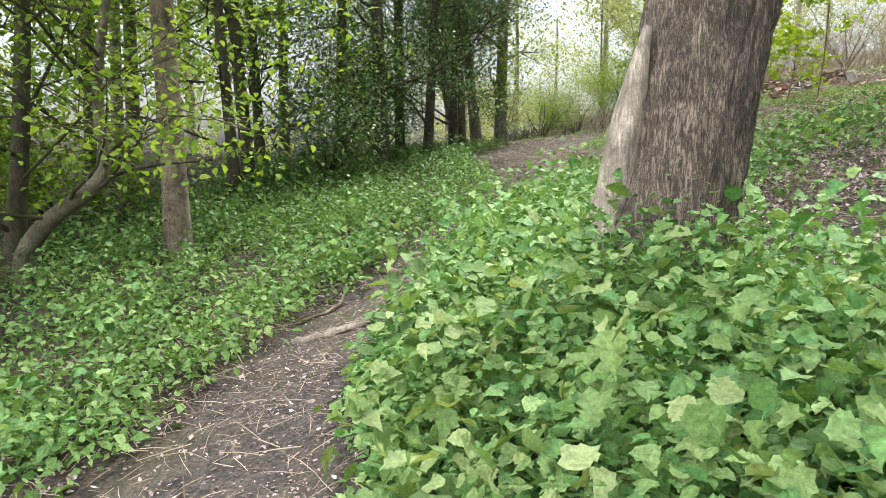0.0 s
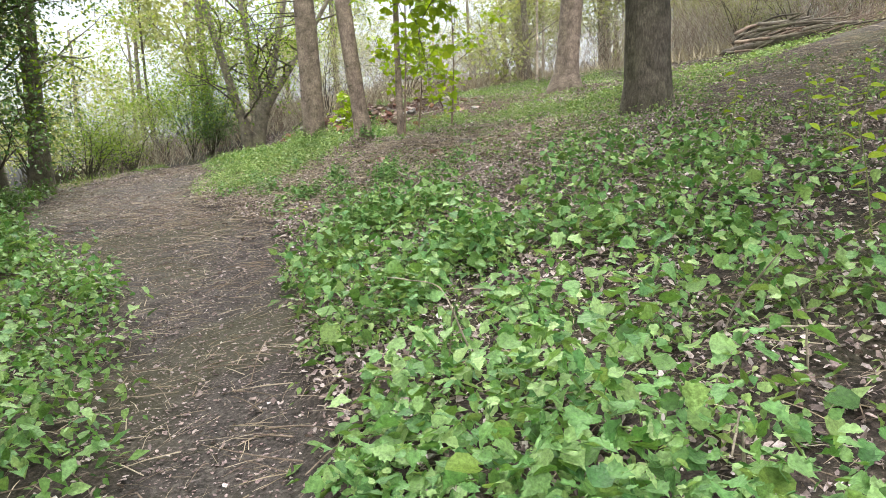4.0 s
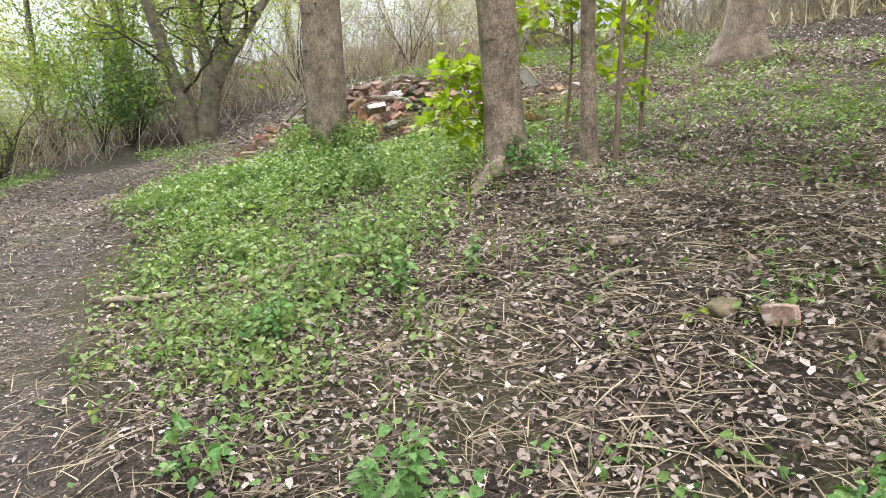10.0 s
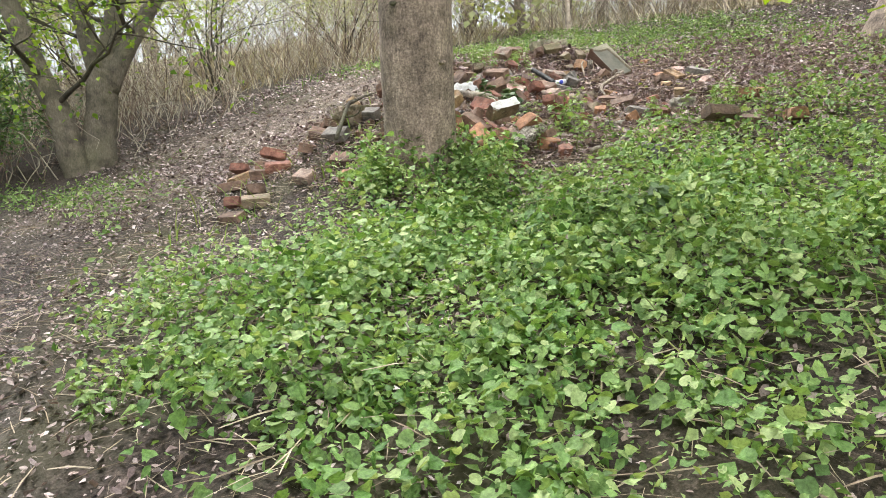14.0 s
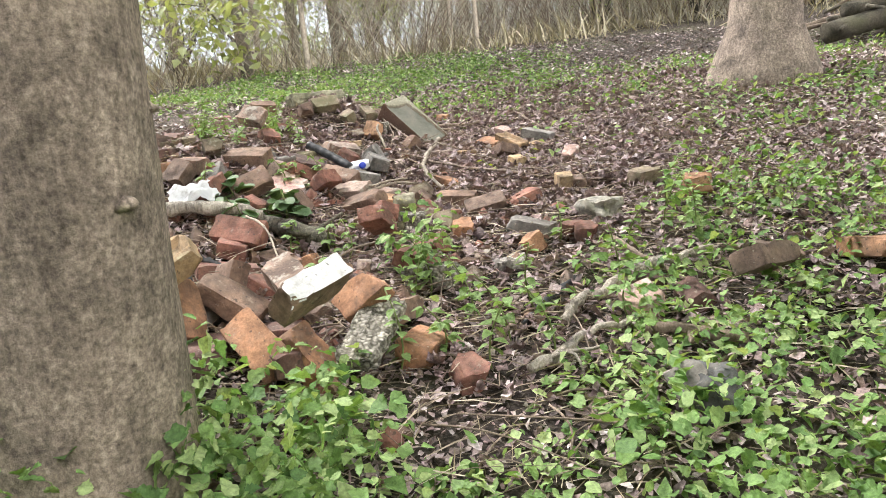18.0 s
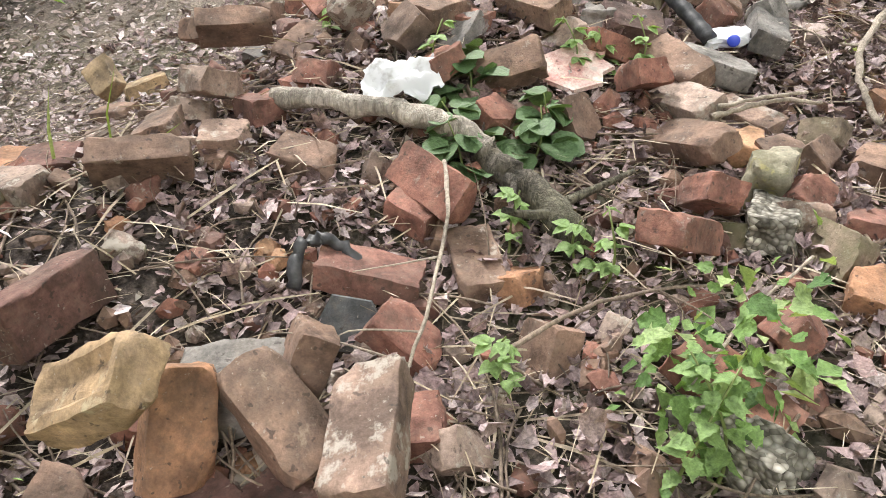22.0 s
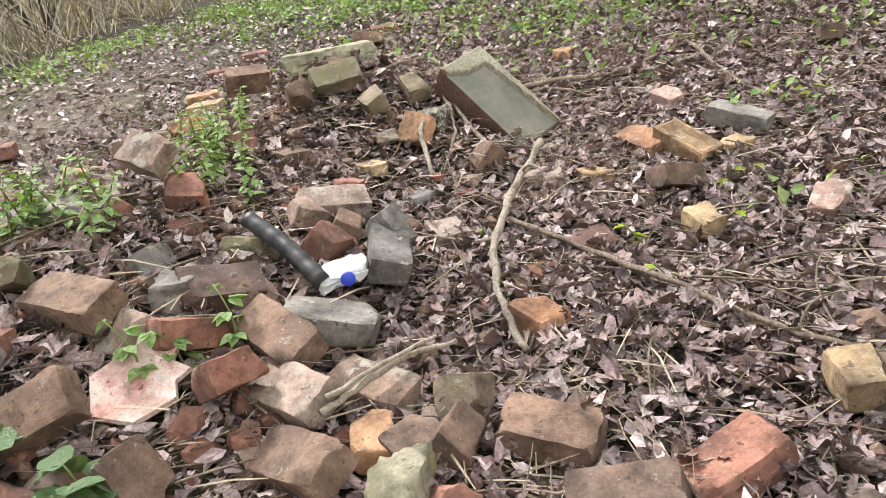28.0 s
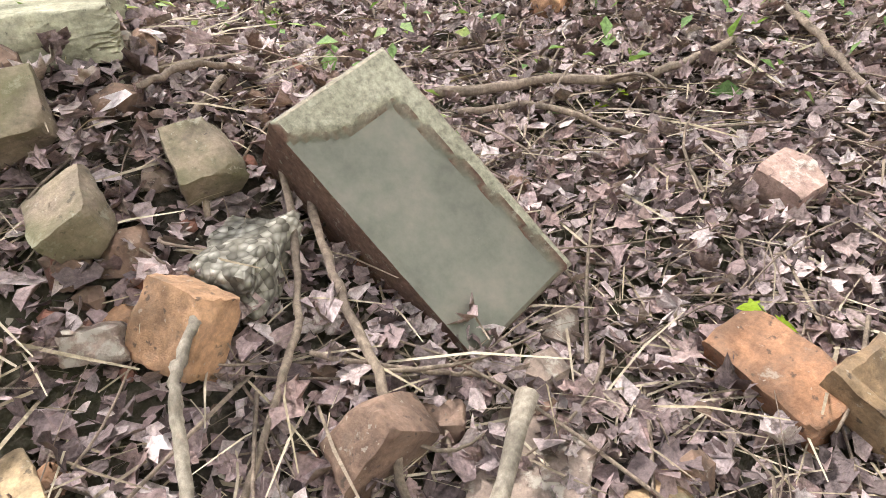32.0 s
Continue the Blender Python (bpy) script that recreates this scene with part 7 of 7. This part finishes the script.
lying_stick("branch", over([(2.4, 11.95, 0.3), (2.75, 12.3, 0.25), (3.0, 12.6, 0.15)]), 0.016, 0.01, BARK_DARK, "dark dead branch leaning on the heap", twigs=4)
# roots and sticks on and beside the path
lying_stick("root", over([(-0.75, -3.55, -0.01), (-0.55, -3.5, 0.02), (-0.3, -3.35, 0.025), (-0.15, -3.3, -0.01)]), 0.03, 0.018, DEADWOOD, "pale worn root across the path", "root", "roots")
lying_stick("root", over([(-0.7, -2.1, 0.0), (-0.45, -2.17, 0.02), (-0.18, -2.12, 0.0)]), 0.025, 0.018, TWIG, "worn brown root across the path", "root", "roots")
lying_stick("root", over([(-0.6, -1.6, 0.0), (-0.3, -1.55, 0.02), (0.0, -1.52, 0.0)]), 0.022, 0.015, TWIG, "worn brown root across the path", "root", "roots")
lying_stick("root", over([(-0.8, -2.6, 0.01), (-0.74, -2.95, 0.02), (-0.86, -3.3, 0.01)]), 0.012, 0.009, TWIG, "dark bent root at the path edge", "root", "roots")
for pts, ra, rb, mat, lab, tw in (
        ([(0.26, 7.96, 0.03), (0.46, 7.83, 0.04), (0.63, 7.76, 0.04)], 0.017, 0.015, TWIG_PALE, "pale branch piece in the ground cover", 0),
        ([(0.71, 7.72, 0.05), (0.87, 7.61, 0.06), (1.05, 7.57, 0.07), (1.2, 7.48, 0.07), (1.45, 7.36, 0.06), (1.68, 7.17, 0.05)], 0.016, 0.009, TWIG_PALE, "long pale branch through the ground cover", 2),
        ([(1.01, 7.3, 0.05), (1.18, 7.45, 0.09), (1.35, 7.54, 0.09), (1.6, 7.61, 0.08), (1.83, 7.64, 0.07)], 0.012, 0.008, TWIG, "thin brown branch crossing a paler one", 2),
        ([(0.92, 7.6, 0.04), (0.94, 7.45, 0.03), (0.95, 7.31, 0.03)], 0.009, 0.007, TWIG_PALE, "short pale stick among low plants", 0),
        ([(1.92, 4.67, 0.02), (2.13, 4.46, 0.025), (2.3, 4.23, 0.02)], 0.006, 0.003, TWIG_PALE, "thin straight stick on dead leaves", 0),
        ([(1.79, 5.4, 0.03), (1.62, 5.1, 0.02), (1.61, 4.74, 0.02)], 0.005, 0.004, TWIG, "bent thin stick on dead leaves", 1),
        ([(2.17, 3.99, 0.02), (2.3, 3.98, 0.03), (2.42, 3.96, 0.02)], 0.009, 0.007, TWIG_PALE, "short pale stick on the bank", 0),
        ([(1.47, 4.27, 0.02), (1.56, 4.14, 0.03), (1.66, 4.0, 0.02)], 0.005, 0.003, TWIG_PALE, "thin pale stick on the bank", 0),
        ([(1.71, 4.14, 0.02), (1.9, 4.09, 0.03), (2.08, 4.06, 0.02)], 0.006, 0.003, TWIG, "thin brown stick on the bank", 1),
        ([(2.07, 5.99, 0.02), (2.17, 5.98, 0.035), (2.27, 5.96, 0.02)], 0.011, 0.005, TWIG_PALE, "bleached bone-white stick on the bank", 0),
        ([(2.9, 5.1, 0.03), (3.2, 4.6, 0.05), (3.4, 4.5, 0.03)], 0.012, 0.008, TWIG, "brown branch on the bank", 2),
        ([(3.56, 10.82, 0.04), (3.65, 10.76, 0.05), (3.78, 10.73, 0.06), (3.89, 10.6, 0.05)], 0.015, 0.009, DEADWOOD, "splintered grey branch among nettles", 2),
        ([(3.88, 10.82, 0.04), (3.96, 10.8, 0.06), (4.04, 10.79, 0.05)], 0.016, 0.014, DEADWOOD, "short grey log beside the bricks", 0),
        ([(3.83, 10.57, 0.04), (3.85, 10.48, 0.05), (3.86, 10.3, 0.04)], 0.02, 0.017, TWIG, "brown branch among low nettles", 1)):
    lying_stick("branch", over(pts), ra, rb, mat, lab, twigs=tw)
lying_stick("root", over([(2.36, 7.56, -0.01), (2.55, 7.65, 0.02), (2.74, 7.74, 0.06)]), 0.03, 0.075, BARK_SMOOTH, "root flare of the leaning tree", "root", "roots", 14)
lying_stick("rubber_hose", over([(3.86, 10.95, 0.02), (4.02, 10.93, 0.03), (4.2, 10.88, 0.025)]), 0.012, 0.012, BLACK, "straight piece of dark hose on the litter", "hose", "hoses", 12)

# bleached dead stalks standing out of the nettles
g = np.random.default_rng(45)
for i in range(12):
    x, y = g.uniform(0.55, 1.5), g.uniform(-5.2, -0.9)
    a, ln = g.uniform(0, 6.28), g.uniform(0.15, 0.4)
    lying_stick("dead_stalk", over([(x, y, 0.2), (x + 0.3 * ln * math.cos(a), y + 0.3 * ln * math.sin(a), 0.42), (x + ln * math.cos(a), y + ln * math.sin(a), g.uniform(0.4, 0.62))]), 0.0035, 0.002, TWIG_PALE, "bleached dead stalk leaning among nettles", "stalk", "dead stalks", 5)

# chips of brick and stone through the heap
g = np.random.default_rng(44)
bm = bmesh.new()
bmesh.ops.create_icosphere(bm, subdivisions=1, radius=1)
B = np.array([v.co[:] for v in bm.verts])
BF = [tuple(v.index for v in f.verts) for f in bm.faces]
bm.free()
for name, tone, count in (("brick_chips", "red", 420), ("brown_chips", "brown", 520), ("stone_chips", "mortar", 320)):
    chunks = []
    while len(chunks) < count:
        x, y = g.uniform(2.6, 6.6), g.uniform(10.9, 14.2)
        d = blob(x, y, 4.0, 12.1, 1.5, 1.1) + 0.5 * blob(x, y, 5.6, 13.0, 1.2, 0.8)
        if g.uniform() > d:
            continue
        s = g.uniform(0.006, 0.03) if g.uniform() < 0.85 else g.uniform(0.03, 0.05)
        v = B * g.uniform(0.6, 1.25, B.shape) * s * g.uniform(0.6, 1.2, 3)
        chunks.append((v + (x, y, float(soil_z(x, y)) + s * 0.35), BF))
    v, f = joined(chunks)
    stuff(name, mesh_of(name, v, f, BRICKS[tone][0], False), "broken chips of brick and stone on the soil", "rubble")

# broken brick ends lying between the bricks
g = np.random.default_rng(47)
ends = [block_mesh("brick_end", a, b, c, BRICKS[t][0], 80 + i, 6, broken=True, cuts=5, rough=0.004, radius=0.004) for i, (a, b, c, t) in enumerate(((0.075, 0.06, 0.045, "red"), (0.06, 0.05, 0.04, "brown"), (0.085, 0.055, 0.05, "mortar"), (0.055, 0.045, 0.035, "orange"), (0.07, 0.05, 0.04, "dark"), (0.05, 0.04, 0.03, "mortar")))]
count = 0
while count < 110:
    x, y = g.uniform(3.0, 6.4), g.uniform(11.2, 13.6)
    if g.uniform() > blob(x, y, 4.2, 12.1, 1.2, 0.8) + 0.35 * blob(x, y, 5.4, 12.8, 1.0, 0.6):
        continue
    if abs(x - 5.42) < 0.25 and abs(y - 11.97) < 0.2 or abs(x - 4.5) < 0.12 and abs(y - 12.36) < 0.12:
        continue
    ob = new("brick_end", ends[count % 6])
    ob.matrix_world = pose(x, y, float(soil_z(x, y)) + 0.012, g.uniform(-25, 25), g.uniform(-25, 25), g.uniform(0, 360))
    tagged(ob, "small broken end of a weathered brick in the rubble", "brick fragment", "brick ends")
    count += 1

# buried bricks along the heap
g = np.random.default_rng(46)
tones = ["red", "brown", "dark", "mossy", "mortar", "brown", "orange", "grey"]
for i in range(40):
    s = g.uniform()
    x, y = (2.75 + 3.6 * s + g.normal(0, 0.12), 12.55 + 0.75 * s + g.normal(0.25, 0.28))
    brick(x, y, g.uniform(0.0, 0.05), g.uniform(0, 360), g.normal(0, 14), g.normal(0, 14), g.choice([0.216, 0.18, 0.12]), tones[int(g.integers(0, 8))])


# ---- single plants ----
def weed(name, label, height, leaves, size, shape, mat, seed, trio=False):
    g = np.random.default_rng(seed)
    root = thing(name, pose(0, 0, 0), label, "plant", name + "s")
    P = curve_points((0, 0, -0.03), (g.normal(0, 0.05), g.normal(0, 0.05), height), (g.normal(0, 0.02), 0.02, 0), 8)
    v, f = tube(P, np.linspace(0.004, 0.0018, 8), 6)
    part("stem", mesh_of("stem", v, f, STEM), root)
    for i in range(leaves):
        s = 0.3 + 0.7 * (i + 0.5) / leaves
        p = np.array([np.interp(s, np.linspace(0, 1, 8), P[:, k]) for k in range(3)])
        a = i * 2.4 + g.normal(0, 0.3)
        sz = size * g.uniform(0.75, 1.15) * (1.15 - 0.45 * s)
        for k in ((0.0, 0.85, -0.85) if trio else (0.0,)):
            tip = p + np.array([math.cos(a), math.sin(a), 0.25]) * sz * (0.35 if trio else 0.15)
            me = scatter("leaf", shape, np.array([tip]), np.array([a + k]), np.array([g.normal(-0.15, 0.2)]), np.array([g.normal(0, 0.2)]), sz, mat)
            part("leaf", me, root)
    return root


m, n, l, b = material("green_stem")
b.inputs["Base Color"].default_value, b.inputs["Roughness"].default_value = (0.16, 0.2, 0.06, 1), 0.6
STEM = m
LEAF_BRAMBLE = leaf_material("bramble_leaf", [(0.07, 0.13, 0.06), (0.1, 0.17, 0.075), (0.13, 0.2, 0.08)], through=0.2)


def plant_out(model, places, seed):
    g = np.random.default_rng(seed)
    first = True
    for x, y in places:
        m = pose(x, y, float(soil_z(x, y)), g.normal(0, 5), g.normal(0, 5), g.uniform(0, 360))
        if first:
            model.matrix_world, first = m, False
        else:
            copy_thing(model, m)


plant_out(weed("nettle_plant", "young green nettle growing between bricks", 0.24, 16, 0.05, "nettle", LEAF_FRESH, 301),
          [(3.93, 11.39), (3.98, 11.35), (3.85, 11.11), (3.75, 10.95), (3.45, 11.18), (3.68, 10.8), (4.0, 10.95), (3.6, 10.95), (4.1, 10.7), (4.74, 10.66), (4.6, 10.5), (4.5, 10.75), (4.9, 10.55), (5.1, 10.7)], 1)
plant_out(weed("raspberry_shoot", "raspberry shoot with bright three-part leaves", 0.17, 6, 0.05, "ovate", LEAF_FRESH, 302, True),
          [(3.83, 11.65), (4.03, 11.97), (4.15, 11.82), (4.58, 11.06), (4.5, 12.43), (4.6, 12.34), (4.71, 12.38), (4.12, 11.82), (3.55, 11.1), (4.2, 12.55), (3.9, 10.6), (1.67, 9.16), (0.51, 9.22), (0.37, 10.2)], 2)
plant_out(weed("bramble_shoot", "bramble shoot with dull dark green round leaves", 0.16, 5, 0.085, "round", LEAF_BRAMBLE, 303, True),
          [(4.13, 12.27), (4.22, 12.2), (4.3, 12.2), (4.18, 12.42), (4.05, 12.2), (2.45, 9.8), (2.6, 9.7)], 3)
plant_out(weed("weed_clump", "clump of yellow-green weeds on the heap", 0.17, 18, 0.045, "ovate", LEAF_FRESH, 304),
          [(4.64, 12.93), (4.76, 12.9), (4.7, 13.05), (4.55, 12.95), (4.85, 13.0), (5.42, 13.26), (5.35, 13.15), (5.5, 13.2), (5.28, 13.1), (5.3, 13.3), (5.25, 12.99), (5.15, 12.9), (4.1, 13.0), (4.0, 12.95), (4.3, 13.1), (4.64, 13.02), (4.73, 12.93), (4.78, 13.12), (5.31, 13.18), (5.57, 13.39), (5.3, 12.95), (5.06, 12.89), (5.16, 12.92), (5.15, 12.8), (4.7, 12.85), (5.1, 13.0), (5.22, 13.05), (5.4, 13.3), (4.68, 12.98)], 4)
plant_out(weed("seedling", "small bright maple seedling among dead leaves", 0.07, 3, 0.055, "maple", LEAF_BRIGHT, 305),
          [(5.75, 11.83), (5.55, 12.14), (6.1, 11.73), (6.35, 11.68), (5.84, 11.71), (6.5, 12.1), (5.6, 11.7), (6.9, 12.6), (6.0, 12.2), (2.0, 5.5), (1.0, 3.4)], 5)
plant_out(weed("nettle_plant", "single bushy nettle on the open bank", 0.2, 26, 0.06, "nettle", LEAF_NETTLE, 306),
          [(0.86, 5.34), (0.92, 5.4), (0.8, 5.4), (1.53, 4.5), (1.09, 4.1), (1.17, 4.05), (1.83, 3.77), (1.88, 3.7), (1.78, 3.72), (1.84, 3.56), (1.44, 6.68), (1.79, 6.58), (0.88, 6.82), (1.35, 3.2), (0.75, 3.6), (2.0, 4.0), (2.75, 7.6), (2.85, 7.65), (2.7, 7.7)], 6)
plant_out(weed("balsam_plant", "tall pale-leaved plant on the bank", 0.6, 8, 0.11, "ovate", LEAF_BRIGHT, 307),
          [(3.72, 0.35), (3.5, -0.1), (3.9, 0.1), (3.3, -0.6), (3.6, 0.9), (2.7, -0.9)], 7)
